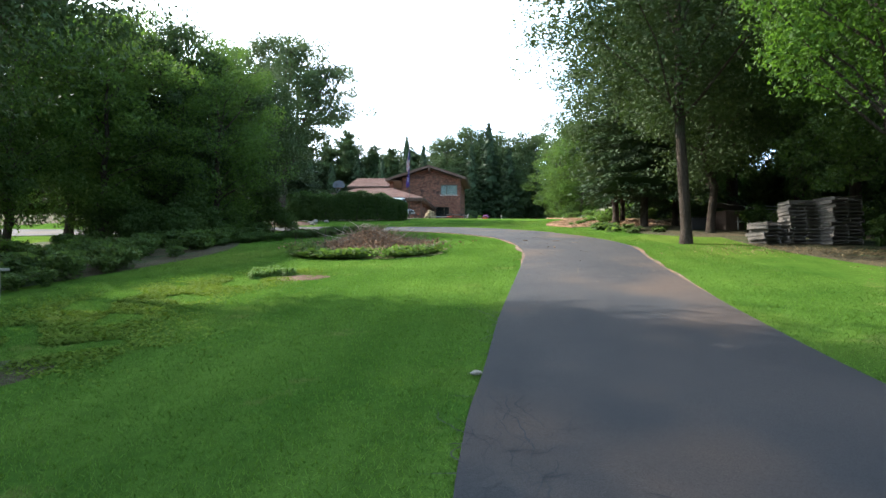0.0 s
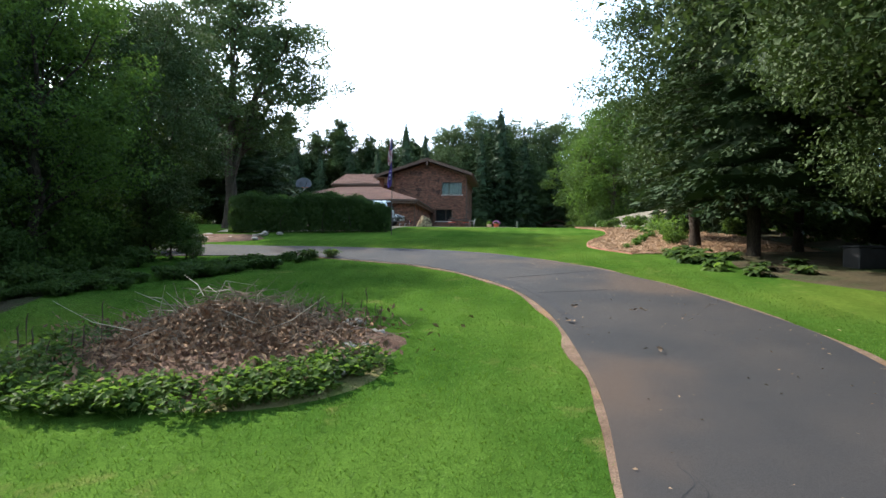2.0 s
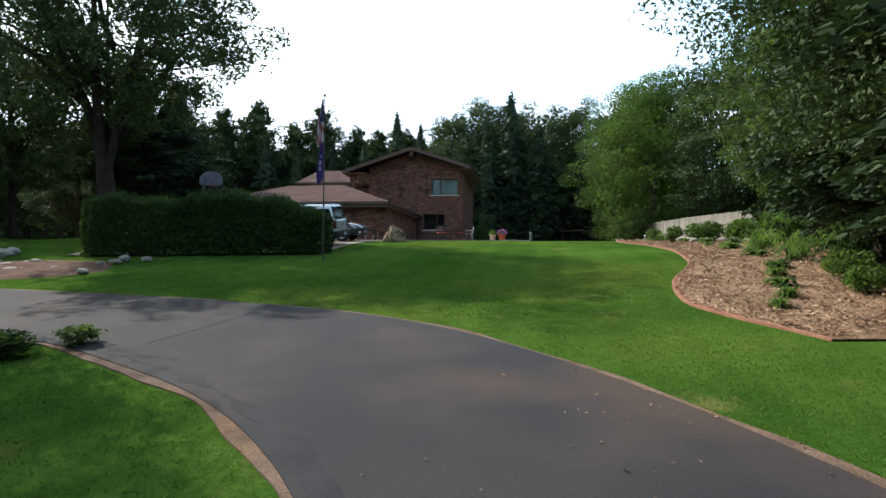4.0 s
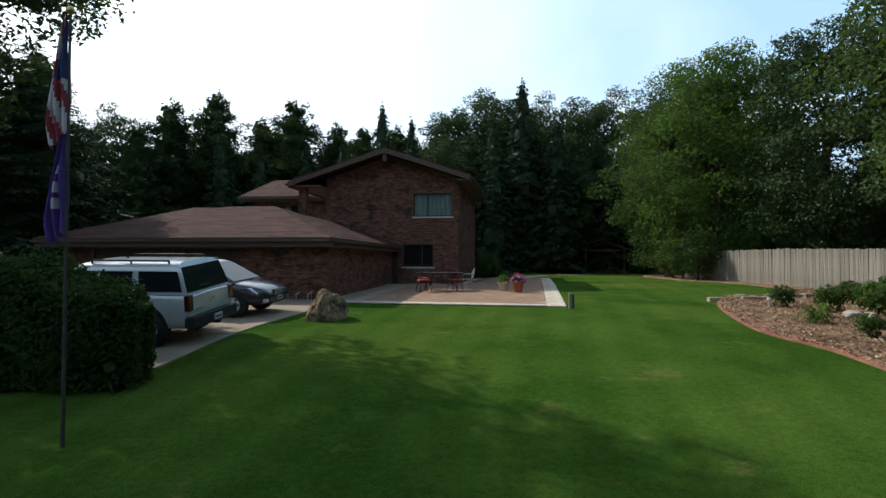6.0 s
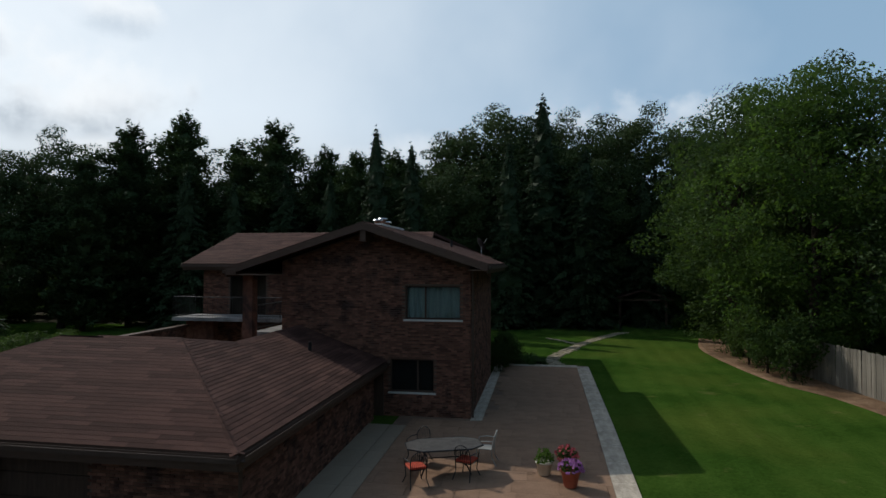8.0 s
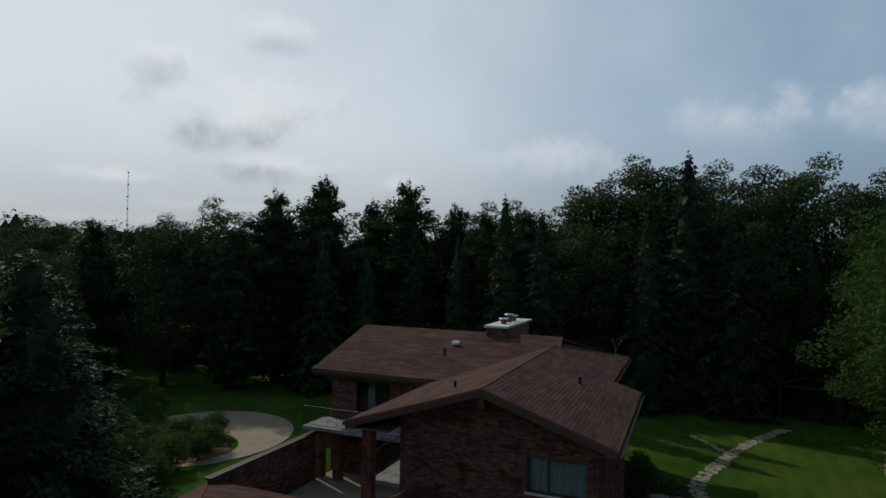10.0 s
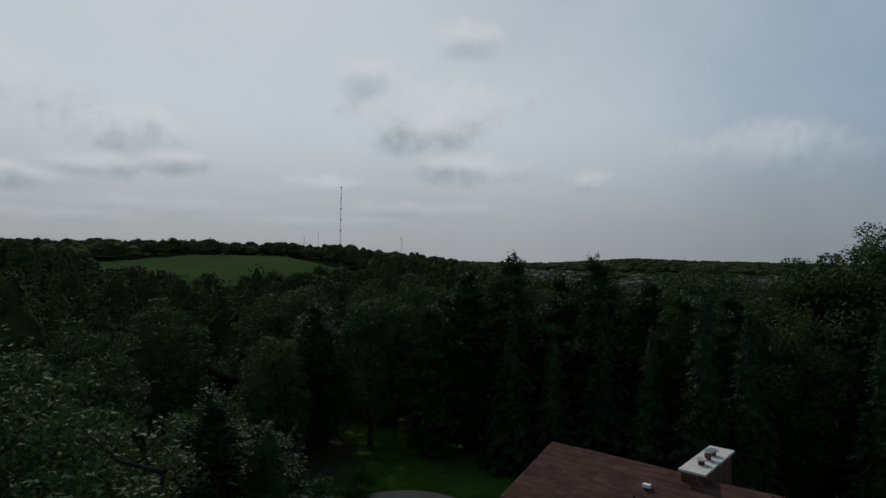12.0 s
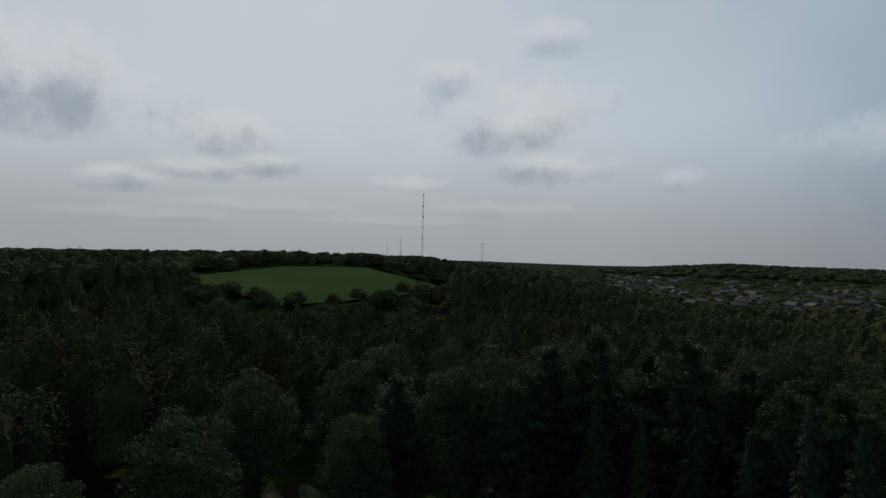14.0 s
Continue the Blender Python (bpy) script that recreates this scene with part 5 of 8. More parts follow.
far_woods("woods", 62, 130, 6.2, 800, 0.48, 15.0, 1, (5, 10))
far_woods("woods", 130, 250, 7.0, 230, 0.75, 15.0, 5, (5, 10), -25, 102)
far_woods("woods", 250, 370, 7.5, 70, 1.1, 13.5, 6, (4, 9), -18, 98)
far_woods("woods", 370, 500, 9.0, 24, 1.5, 13.5, 2, (4, 9), -18, 98)
far_woods("woods", 500, 1000, 13.5, 6, 2.6, 12.0, 3, (3, 7), -12, 95)
far_woods("woods", 1000, 2100, 24.0, 4, 5.0, 12.0, 4, (3, 8), -12, 92)


# ---- ground features ----
def edge_strip(name, line, w0, w1, lift, material, label, seed, side=1.0):
    """An uneven strip along a line, on its left side (side 1) or right (-1)."""
    rng = np.random.default_rng(seed)
    d = np.gradient(line, axis=0)
    nrm = np.stack([-d[:, 1], d[:, 0]], 1) / (np.linalg.norm(d, axis=1, keepdims=True) + 1e-9) * side
    wob = np.convolve(rng.normal(size=len(line) + 6), np.ones(7) / 7, "valid")
    wob = np.convolve(np.pad(wob, 3, mode="edge"), np.ones(7) / 7, "valid") * 1.5
    w = w0 + (w1 - w0) * np.clip(0.5 + 0.9 * wob, 0, 1)
    k = np.arange(len(line))
    w = w * np.clip(np.minimum(k, len(line) - 1 - k) / 16, 0.02, 1)
    V, F = ribbon(line - nrm * 0.04, line + nrm * w[:, None], lift, 4, 0.05)
    return tagged(mesh_ob(name, fast_mesh(name, V, F), material), label, "edging", kind="structure")


crk = np.random.default_rng(8)
fine_in, fine_out = along(DRIVE_IN, 520), along(DRIVE_OUT, 520)
edge_strip("soil_edge", fine_in[(fine_in[:, 1] > 17) & (fine_in[:, 0] > -7)], 0.06, 0.22, 0.022, DRY_EDGE, "bare brown soil along the drive", 1, 1.0)
edge_strip("soil_edge", fine_out[fine_out[:, 1] > 11], 0.04, 0.18, 0.022, DRY_EDGE, "dry leaf-strewn edge of the drive", 2, -1.0)


def strip_line(name, pts, w, lift, material, label, n=60, parent=None, wob=0.0):
    line = along(pts, n)
    if wob:
        k = np.convolve(crk.normal(size=n + 4), np.ones(5) / 5, "valid")
        w = w * (1 + wob * k)[:, None]
    d = np.gradient(line, axis=0)
    nrm = np.stack([-d[:, 1], d[:, 0]], 1) / (np.linalg.norm(d, axis=1, keepdims=True) + 1e-9)
    V, F = ribbon(line - nrm * w / 2, line + nrm * w / 2, lift, 3, 0.004)
    ob = mesh_ob(name, fast_mesh(name, V, F), material, parent)
    return tagged(ob, label)


strip_line("tar_seam", [(2.55, 30.35), (3.4, 30.7), (4.4, 31.1), (5.6, 31.65)], 0.06, 0.040, TAR, "black tar seam", parent=road)
strip_line("tar_seam", [(3.1, 27.85), (3.7, 27.95), (4.4, 28.0), (5.0, 28.15)], 0.06, 0.040, TAR, "black tar seam", parent=road)
strip_line("tar_seam", [(-2.7, 36.7), (-2.2, 37.9), (-1.8, 39.2)], 0.10, 0.040, TAR, "black tar seam", parent=road)
strip_line("tar_band", [(-4.6, 37.15), (-2.6, 36.0), (-0.5, 34.35), (1.0, 32.6), (2.1, 30.7), (2.9, 28.8), (3.3, 26.8), (3.45, 24.5)], 0.20, 0.0375, TAR, "dark sealed repair band", 120, road, 1.1)
# wandering cracks along the inner wheel track, with short cross cracks between them
crk = np.random.default_rng(8)
CV, CF, base_i = [], [], 0
for k in range(150):
    y0 = crk.uniform(2.0, 11.5) if k < 110 else crk.uniform(2.0, 18)
    off = abs(crk.normal()) * 0.55 + 0.06
    x0 = float(np.interp(y0, d_in[:150, 1], d_in[:150, 0])) + off
    cross = k % 3 != 0
    a = crk.normal() * 0.35 + (math.pi / 2 if not cross else crk.choice([0.15, 2.9]))
    n_ = int(crk.integers(5, 9) if cross else crk.integers(12, 30))
    q, line = np.array([x0, y0]), []
    for j in range(n_):
        line.append(q.copy())
        a += crk.normal() * 0.38
        a += 0.18 * ((1.45 if not cross else (0.15 if math.cos(a) > 0 else 2.95)) - a)
        q = q + np.array([math.cos(a), math.sin(a)]) * crk.uniform(0.04, 0.075)
    line = np.array(line)
    dv = np.gradient(line, axis=0)
    nv = np.stack([-dv[:, 1], dv[:, 0]], 1) / (np.linalg.norm(dv, axis=1, keepdims=True) + 1e-9)
    w_ = crk.uniform(0.0035, 0.008) * np.sin(np.linspace(0.25, 2.9, n_))[:, None] * crk.uniform(0.6, 1.3, (n_, 1))
    for side in (line - nv * w_, line + nv * w_):
        CV.append(np.column_stack([side, land(side[:, 0], side[:, 1]) + 0.0385]))
    for j in range(n_ - 1):
        CF.append((base_i + j, base_i + j + 1, base_i + n_ + j + 1, base_i + n_ + j))
    base_i += 2 * n_
tagged(mesh_ob("cracks", fast_mesh("cracks", np.concatenate(CV), np.array(CF)), TAR, road), "fine branching cracks in the asphalt", kind="stuff")


def patch(name, x, y, rx, ry, material, label, seed, lift=0.02, n=40, rings=7, dome=0.0):
    """An irregular patch that lies on the ground and may rise to a low mound."""
    rng = np.random.default_rng(seed)
    a = np.linspace(0, 2 * np.pi, n, endpoint=False)
    ph = rng.uniform(0, 6.28, 5)
    k = 1 + sum(0.10 / (i + 1) * np.sin((i + 2) * a + ph[i]) for i in range(5))
    V = [(x, y, ground_at(x, y) + lift + dome)]
    for r in range(1, rings + 1):
        s = r / rings
        px, py = x + rx * k * s * np.cos(a), y + ry * k * s * np.sin(a)
        z = land(px, py) + (lift + dome * (1 - s * s)) * (1 if r < rings else 0) - (0.02 if r == rings else 0)
        if dome:
            z = z + rng.normal(size=n) * 0.03 * (r < rings)
        V += list(zip(px, py, z))
    me = bpy.data.meshes.new(name)
    faces = [(0, 1 + j, 1 + (j + 1) % n) for j in range(n)]
    for r in range(rings - 1):
        b0, b1 = 1 + r * n, 1 + (r + 1) * n
        faces += [(b0 + j, b1 + j, b1 + (j + 1) % n, b0 + (j + 1) % n) for j in range(n)]
    me.from_pydata([tuple(map(float, v)) for v in V], [], faces)
    return tagged(mesh_ob(name, me, material, smooth=True), label, "ground", kind="structure")


# dark brown mulch; on the rock bed its darkness also holds tree shade
DARK_SHADE_MULCH = surface("dark_shade_mulch", (0.105, 0.060, 0.044), (0.165, 0.100, 0.072), 1.5, 28.0, 0.55, 0.95, 0, 0.1, 0.8, 0.04)
for i, (x, y, rx, ry) in enumerate(((-5.6, 7.4, 0.8, 0.6), (-3.75, 15.65, 0.85, 0.5))):
    patch("bare_patch", x, y, rx, ry, (WOODFLOOR, DARK_SHADE_MULCH)[i], "worn patch of bare soil in the lawn", 40 + i, 0.02)
patch("bed_mound", -2.75, 22.8, 2.75, 2.5, DARK_SHADE_MULCH, "brown soil of the island bed", 60, 0.03, dome=0.30)
patch("bed_rim", -2.75, 22.7, 3.0, 2.86, DRY_GRASS, "dry grass rim round the island bed", 61, 0.015)
# tree shade over this bed is put into the darker mulch colour
patch("rock_bed", -14.5, 47.6, 5.2, 2.2, DARK_SHADE_MULCH, "mulch bed with stones beside the drive, tree shade put into its colour", 62, 0.03, dome=0.15)
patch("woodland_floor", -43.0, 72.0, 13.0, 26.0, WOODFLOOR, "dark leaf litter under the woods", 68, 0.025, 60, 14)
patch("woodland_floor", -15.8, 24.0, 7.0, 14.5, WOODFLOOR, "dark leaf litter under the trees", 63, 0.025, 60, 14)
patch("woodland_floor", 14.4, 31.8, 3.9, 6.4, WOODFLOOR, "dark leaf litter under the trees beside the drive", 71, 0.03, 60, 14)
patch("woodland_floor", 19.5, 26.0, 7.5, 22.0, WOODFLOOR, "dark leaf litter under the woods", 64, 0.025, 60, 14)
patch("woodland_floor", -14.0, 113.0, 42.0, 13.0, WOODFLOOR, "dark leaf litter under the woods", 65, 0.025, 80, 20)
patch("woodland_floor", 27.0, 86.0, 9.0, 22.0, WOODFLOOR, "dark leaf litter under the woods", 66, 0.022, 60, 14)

BED = [(9.2, 27), (8.7, 29), (8.6, 31.4), (8.5, 33.7), (8.2, 36), (7.4, 38), (7.15, 39.5), (7.8, 42), (9.2, 44.8), (9.9, 47), (10.5, 50), (10.5, 53), (10.0, 55.5), (10.9, 59.7), (12.7, 63.9), (14.3, 64.3), (16.2, 66.5), (17.3, 70), (17.2, 75), (16.2, 79), (16.6, 88), (18.5, 94)]
bed_edge = along(BED, 200)
bed_back = np.stack([np.interp(np.linspace(0, 1, 200), [0, 0.3, 0.7, 1], [15, 16, 20.5, 21]), np.interp(np.linspace(0, 1, 200), [0, 1], [27, 94])], 1)
first = int(np.argmax(bed_edge[:, 1] > 36.2))
V, F = ribbon(bed_edge[first:], bed_back[first:], 0.035, 14, 0.06)
tagged(mesh_ob("mulch_bed", fast_mesh("mulch_bed", V, F), MULCH, smooth=True), "wood-chip mulch bed curving along the lawn", "garden bed", kind="structure")
RED_SOIL = surface("red_edging", (0.22, 0.092, 0.060), (0.29, 0.14, 0.09), 2.5, 40.0, 0.35, 0.95, relief=0.5)
edge_strip("bed_edging", bed_edge[(bed_edge[:, 1] < 63) & (bed_edge[:, 1] > 36.2)], 0.14, 0.42, 0.045, RED_SOIL, "reddish trodden edge of the bed", 5, -1.0)
chips = np.random.default_rng(9)
n = 16000
s = chips.uniform(first / 199, 0.62, n)
w = chips.uniform(0.01, 1, n) ** 1.4
ex, ey = (np.interp(s, np.linspace(0, 1, 200), bed_edge[:, k]) for k in (0, 1))
bx, by = (np.interp(s, np.linspace(0, 1, 200), bed_back[:, k]) for k in (0, 1))
cx, cy = ex + (bx - ex) * w, ey + (by - ey) * w
pts = np.stack([cx, cy, land(cx, cy) + 0.05 + chips.uniform(0, 0.02, n)], 1)
V, F = leaf_quads(pts, 0.11, chips, 1.6, 0.35)
CHIP = surface("wood_chip", (0.27, 0.17, 0.10), (0.44, 0.31, 0.20), 3.0, 30.0, 0.3, 0.95, vary=0.4, island=True, relief=0)
tagged(mesh_ob("wood_chips", fast_mesh("wood_chips", V, F), CHIP), "scattered tan wood chips on the bed", "mulch", kind="stuff")

# leaf litter and thin dry grass where the lawn runs out under the trees
n = 5200
which = chips.integers(0, 4, n)
lx = np.array([14.3, 12.6, 10.8, 11.5])[which] + chips.normal(size=n) * np.array([1.1, 1.0, 0.7, 1.6])[which]
ly = np.array([18.6, 13.0, 9.0, 20.6])[which] + chips.normal(size=n) * np.array([0.6, 1.6, 1.4, 1.2])[which]
LITTER = surface("dry_litter", (0.13, 0.085, 0.045), (0.25, 0.19, 0.095), 4.0, 30.0, 0.2, 0.95, vary=0.4, island=True, relief=0)
V, F = leaf_quads(np.stack([lx, ly, land(lx, ly) + 0.045], 1), 0.06, chips, 2.2, 0.5)
tagged(mesh_ob("leaf_litter", fast_mesh("leaf_litter", V, F), LITTER), "dry leaves lying in thin grass under the trees", "leaves", kind="stuff")

# fallen leaves on the drive
n = 340
t = chips.uniform(0.42, 0.62, n)
w = np.where(chips.uniform(size=n) < 0.55, chips.uniform(0.6, 1.05, n), chips.uniform(0, 1, n))
ix, iy = (np.interp(t, np.linspace(0, 1, 260), d_in[:, k]) for k in (0, 1))
ox, oy = (np.interp(t, np.linspace(0, 1, 260), d_out[:, k]) for k in (0, 1))
px, py = ix + (ox - ix) * w, iy + (oy - iy) * w
V, F = leaf_quads(np.stack([px, py, land(px, py) + 0.05], 1), 0.045, chips, 2.2, 0.6)
DEAD_LEAF = surface("dead_leaf", (0.11, 0.066, 0.038), (0.25, 0.17, 0.11), 4.0, 30.0, 0.2, 0.9, vary=0.45, island=True, relief=0)
tagged(mesh_ob("fallen_leaves", fast_mesh("fallen_leaves", V, F), DEAD_LEAF), "dry brown leaves scattered on the asphalt", "leaves", kind="stuff")
spots4 = np.array([[3.77, 25.92, 0.07], [5.04, 25.44, 0.07], [4.3, 22.5, 0.07], [3.3, 24.6, 0.07]])
spots4[:, 2] += land(spots4[:, 0], spots4[:, 1])
big = leaf_quads(np.repeat(spots4, 5, 0) + chips.normal(size=(20, 3)) * np.array([0.09, 0.09, 0.005]), 0.11, chips, 2.0, 0.55)
tagged(mesh_ob("fallen_leaf_clump", fast_mesh("fallen_leaf_clump", *big), DEAD_LEAF), "large pale fallen leaves on the asphalt", "leaves", kind="stuff")


# concrete apron before the garage, turning circle behind it
def slab(name, pts, lift, thick, material, label, category="paving"):
    bm = bmesh.new()
    top = [bm.verts.new((x, y, ground_at(x, y) + lift)) for x, y in pts]
    low = [bm.verts.new((x, y, ground_at(x, y) + lift - thick)) for x, y in pts]
    bm.faces.new(top)
    for i in range(len(pts)):
        j = (i + 1) % len(pts)
        bm.faces.new((top[i], low[i], low[j], top[j]))
    bmesh.ops.triangulate(bm, faces=[f for f in bm.faces if len(f.verts) > 4])
    ob = part(name, bm, material, None)
    return tagged(ob, label, category, kind="structure")


ap_right = along([(-3.5, 51.6), (-3.25, 52.6), (-2.97, 54.67), (-2.5, 56.5), (-2.1, 57.9), (-1.75, 60.3), (-2.2, 62.2)], 60)
ap_left = np.stack([np.linspace(-14.5, -14.5, 60), np.linspace(51.5, 65.0, 60)], 1)
V, F = ribbon(ap_right, ap_left, 0.03, 60, 0.05)
apron = tagged(mesh_ob("apron", fast_mesh("apron", V, F), CONCRETE), "pale concrete parking apron before the garage", "paving", kind="structure")
for y0, y1 in ((54.9, 54.9), (58.4, 58.4)):
    strip_line("joint", [(-2.9 if y0 < 56 else -2.0, y0), (-8, y0), (-14, y1)], 0.02, 0.034, PATIO_JOINT, "expansion joint", 40, apron)
a = np.linspace(0, 2 * np.pi, 90)
ring_o = np.stack([-22.8 + 5.8 * np.cos(a), 82.9 + 6.1 * np.sin(a)], 1)
ring_i = np.stack([-22.7 + 3.9 * np.cos(a), 80.6 + 3.2 * np.sin(a)], 1)
V, F = ribbon(ring_o, ring_i, 0.05, 8, 0.08)
tagged(mesh_ob("turning_circle", fast_mesh("turning_circle", V, F), CONCRETE), "pale concrete turning circle behind the garage", "paving", kind="structure")
V, F = ribbon(along([(-26.5, 62), (-27, 70), (-27.5, 78)], 40), along([(-21.5, 62), (-22, 70), (-21, 77)], 40), 0.045, 8, 0.08)
tagged(mesh_ob("side_drive", fast_mesh("side_drive", V, F), CONCRETE), "pale concrete side drive", "paving", kind="structure")
patch("circle_island", -22.7, 80.6, 3.6, 3.0, MULCH, "mulched island in the turning circle", 67, 0.03, dome=0.12)


# lawn: blades over the stretch that the eye passes close by
def in_poly(x, y, poly):
    poly = np.asarray(poly)
    hit = np.zeros(x.shape, bool)
    j = len(poly) - 1
    for i in range(len(poly)):
        (x0, y0), (x1, y1) = poly[i], poly[j]
        hit ^= ((y0 > y) != (y1 > y)) & (x < (x1 - x0) * (y - y0) / (y1 - y0 + 1e-9) + x0)
        j = i
    return hit


DRIVE_POLY = np.concatenate([d_in, d_out[::-1]])
g = np.random.default_rng(10)
n = 360000
y = 2.2 + 44 * g.uniform(0, 1, n) ** 1.5
x = g.uniform(-9.5, 13.5, n)
keep = ~in_poly(x, y, DRIVE_POLY) & (((x + 2.75) / 3.0) ** 2 + ((y - 22.7) / 2.85) ** 2 > 1) & (x < np.interp(y, [b[1] for b in BED], [b[0] for b in BED]) - 0.05) & ~((y > 51.2) & (x < -2.3)) & ~((y > 59.4) & (x < 6.2))
x, y = x[keep], y[keep]
n = len(x)
z = land(x, y)
hgt = g.uniform(0.025, 0.055, n) * (1 - 0.5 * y / 60)
a = g.uniform(0, 6.28, n)
w = 0.006 + 0.004 * y / 60
lean = g.normal(size=(n, 2)) * 0.03
V = np.stack([np.stack([x - np.cos(a) * w, y - np.sin(a) * w, z - 0.005], 1), np.stack([x + np.cos(a) * w, y + np.sin(a) * w, z - 0.005], 1), np.stack([x + lean[:, 0], y + lean[:, 1], z + hgt], 1)], 1).reshape(-1, 3)
tagged(mesh_ob("grass", fast_mesh("grass", V, np.arange(n * 3).reshape(-1, 3)), GRASS_BLADE), "short mown lawn grass", "grass", kind="stuff")


# ---- garden plants ----
def hosta(name, seed, r, leaves, leaf, label, slim=0.55, tall=0.4):
    """A rosette of broad arching leaves."""
    rng = np.random.default_rng(seed)
    V, F = [], []
    for i in range(leaves):
        a, e = rng.uniform(0, 6.28), rng.uniform(0.35, 1.0)
        L, w = r * rng.uniform(0.7, 1.1), r * slim * rng.uniform(0.6, 0.9)
        d, s = np.array([math.cos(a), math.sin(a), 0]), np.array([-math.sin(a), math.cos(a), 0])
        b = len(V)
        for k in range(4):
            t = k / 3
            c = d * L * t + np.array([0, 0, tall * (e * t * 1.9 - 1.35 * t * t) + 0.03])
            ww = w * (0.15, 0.8, 1.0, 0.08)[k] * 0.5
            V += [c - s * ww, c + s * ww]
        for k in range(3):
            F.append((b + 2 * k, b + 2 * k + 1, b + 2 * k + 3, b + 2 * k + 2))
    ob = tagged(new(name), label, "plant")
    mesh_ob("leaves", fast_mesh("leaves", np.array(V), np.array(F)), leaf, ob, smooth=True)
    return ob


FIRST["hosta"] = (hosta("hosta", 1, 0.5, 34, LEAF_DARK, "broad-leaved green hosta on the mulch", 0.6, 0.4), 1.0)
FIRST["hosta_b"] = (hosta("hosta", 2, 0.5, 34, LEAF_MAPLE, "variegated pale green hosta", 0.6, 0.4), 1.0)
FIRST["lily"] = (hosta("daylily", 3, 0.7, 60, LEAF_MAPLE, "clump of long strap-leaved daylily", 0.10, 0.95), 1.0)
FIRST["weed"] = (hosta("weed", 4, 0.3, 130, LEAF_LIGHT, "low patch of bright green weeds", 0.16, 0.34), 1.0)
spots = random.Random(12)
for x, y, k, h in ((9.2, 31.5, "hosta_b", 1.3), (9.6, 32.4, "hosta", 1.4), (9.2, 33.4, "hosta", 1.5), (9.9, 33.8, "hosta", 1.4), (9.3, 34.6, "hosta", 1.6), (10.2, 35.0, "hosta", 1.6), (9.5, 35.8, "hosta", 1.5), (10.3, 36.3, "hosta", 1.5), (10.9, 34.0, "hosta", 1.4), (10.5, 31.2, "hosta", 1.4),
                   (9.9, 30.3, "hosta", 1.3), (11.3, 30.4, "hosta", 1.3), (12.0, 32.0, "hosta", 1.3), (8.6, 38.6, "weed", 1.0), (9.3, 39.6, "weed", 1.2), (9.9, 41.0, "hosta_b", 1.0), (10.5, 42.4, "weed", 1.3), (11.4, 44.0, "hosta_b", 1.1), (13.7, 54.5, "hosta_b", 1.2), (12.6, 51.8, "weed", 1.1), (12.7, 50.2, "hosta_b", 1.3),
                   (14.6, 53.8, "hosta", 1.1), (13.0, 48.5, "lily", 1.3), (13.9, 50.3, "lily", 1.4), (14.8, 51.4, "lily", 1.4), (14.4, 49.0, "lily", 1.3), (13.5, 46.5, "lily", 1.3), (12.6, 45.6, "lily", 1.2), (15.4, 52.8, "lily", 1.3), (11.95, 56.4, "lily", 0.95), (12.6, 57.4, "lily", 0.8), (13.1, 55.9, "hosta_b", 0.9), (15.9, 50.5, "lily", 1.5), (15.2, 47.6, "lily", 1.5), (12.2, 47.0, "hosta_b", 1.2)):
    plant(k, x, y, h * (0.72 if y < 37 else 0.85), spots.uniform(0, 6.28))
for i in range(26):
    plant("hosta" if i % 3 else "lily", 3.4 + i % 9 * 0.30 + spots.uniform(-0.2, 0.2), 82.6 + (i // 9) * 0.45 + spots.uniform(-0.2, 0.2), spots.uniform(0.7, 1.0), spots.uniform(0, 6.28))
for x, y, h in ((3.6, 80.0, 1.6), (4.0, 81.5, 1.9), (4.4, 82.6, 1.3), (3.9, 83.4, 1.7)):
    plant("bush_fine", x, y, h, spots.uniform(0, 6.28), 0.9, label="dark green shrub against the house")
for x, y, h, k in ((13.6, 58.6, 0.9, "bush"), (14.6, 58.0, 1.1, "bush_b"), (15.6, 58.8, 1.2, "bush"), (16.6, 57.4, 1.3, "bush_b"), (17.6, 59.0, 1.4, "bush"), (18.0, 61.0, 1.2, "bush_b"), (12.9, 59.9, 0.8, "bush"), (17.2, 55.0, 1.6, "bush_b"), (16.6, 62.5, 0.8, "bush"),
                   (12.0, 54.4, 0.62, "bush"), (11.0, 39.8, 0.7, "bush_b"), (11.6, 41.2, 0.9, "bush_b"), (12.5, 42.6, 1.0, "bush")):
    plant(k, x, y, h, spots.uniform(0, 6.28), 1.15, label="low mounded shrub in the mulch bed")
for i in range(15):
    a = spots.uniform(0, 6.28)
    plant("weed", min(-4.05, -4.5 + spots.gauss(0, 0.32)), 16.35 + spots.gauss(0, 0.25), spots.uniform(0.6, 1.0), a, group="weeds in the lawn")



# low clover and creeping weeds over a worn stretch of the lawn
cl = np.random.default_rng(77)
n = 42000
t = cl.uniform(0, 1, n)
cx = np.interp(t, [0, 0.25, 0.5, 0.75, 1.0], [-5.3, -6.2, -6.7, -5.7, -4.2]) + cl.normal(size=n) * np.interp(t, [0, 0.5, 1], [0.8, 1.0, 0.6])
cy = np.interp(t, [0, 0.25, 0.5, 0.75, 1.0], [7.6, 9.6, 12.0, 14.4, 16.8]) + cl.normal(size=n) * 0.5
gap_ = np.array([noise.noise(Vector((a * 0.9, b * 0.9, 3.0))) for a, b in zip(cx, cy)]) > -0.12
cx, cy = cx[gap_], cy[gap_]
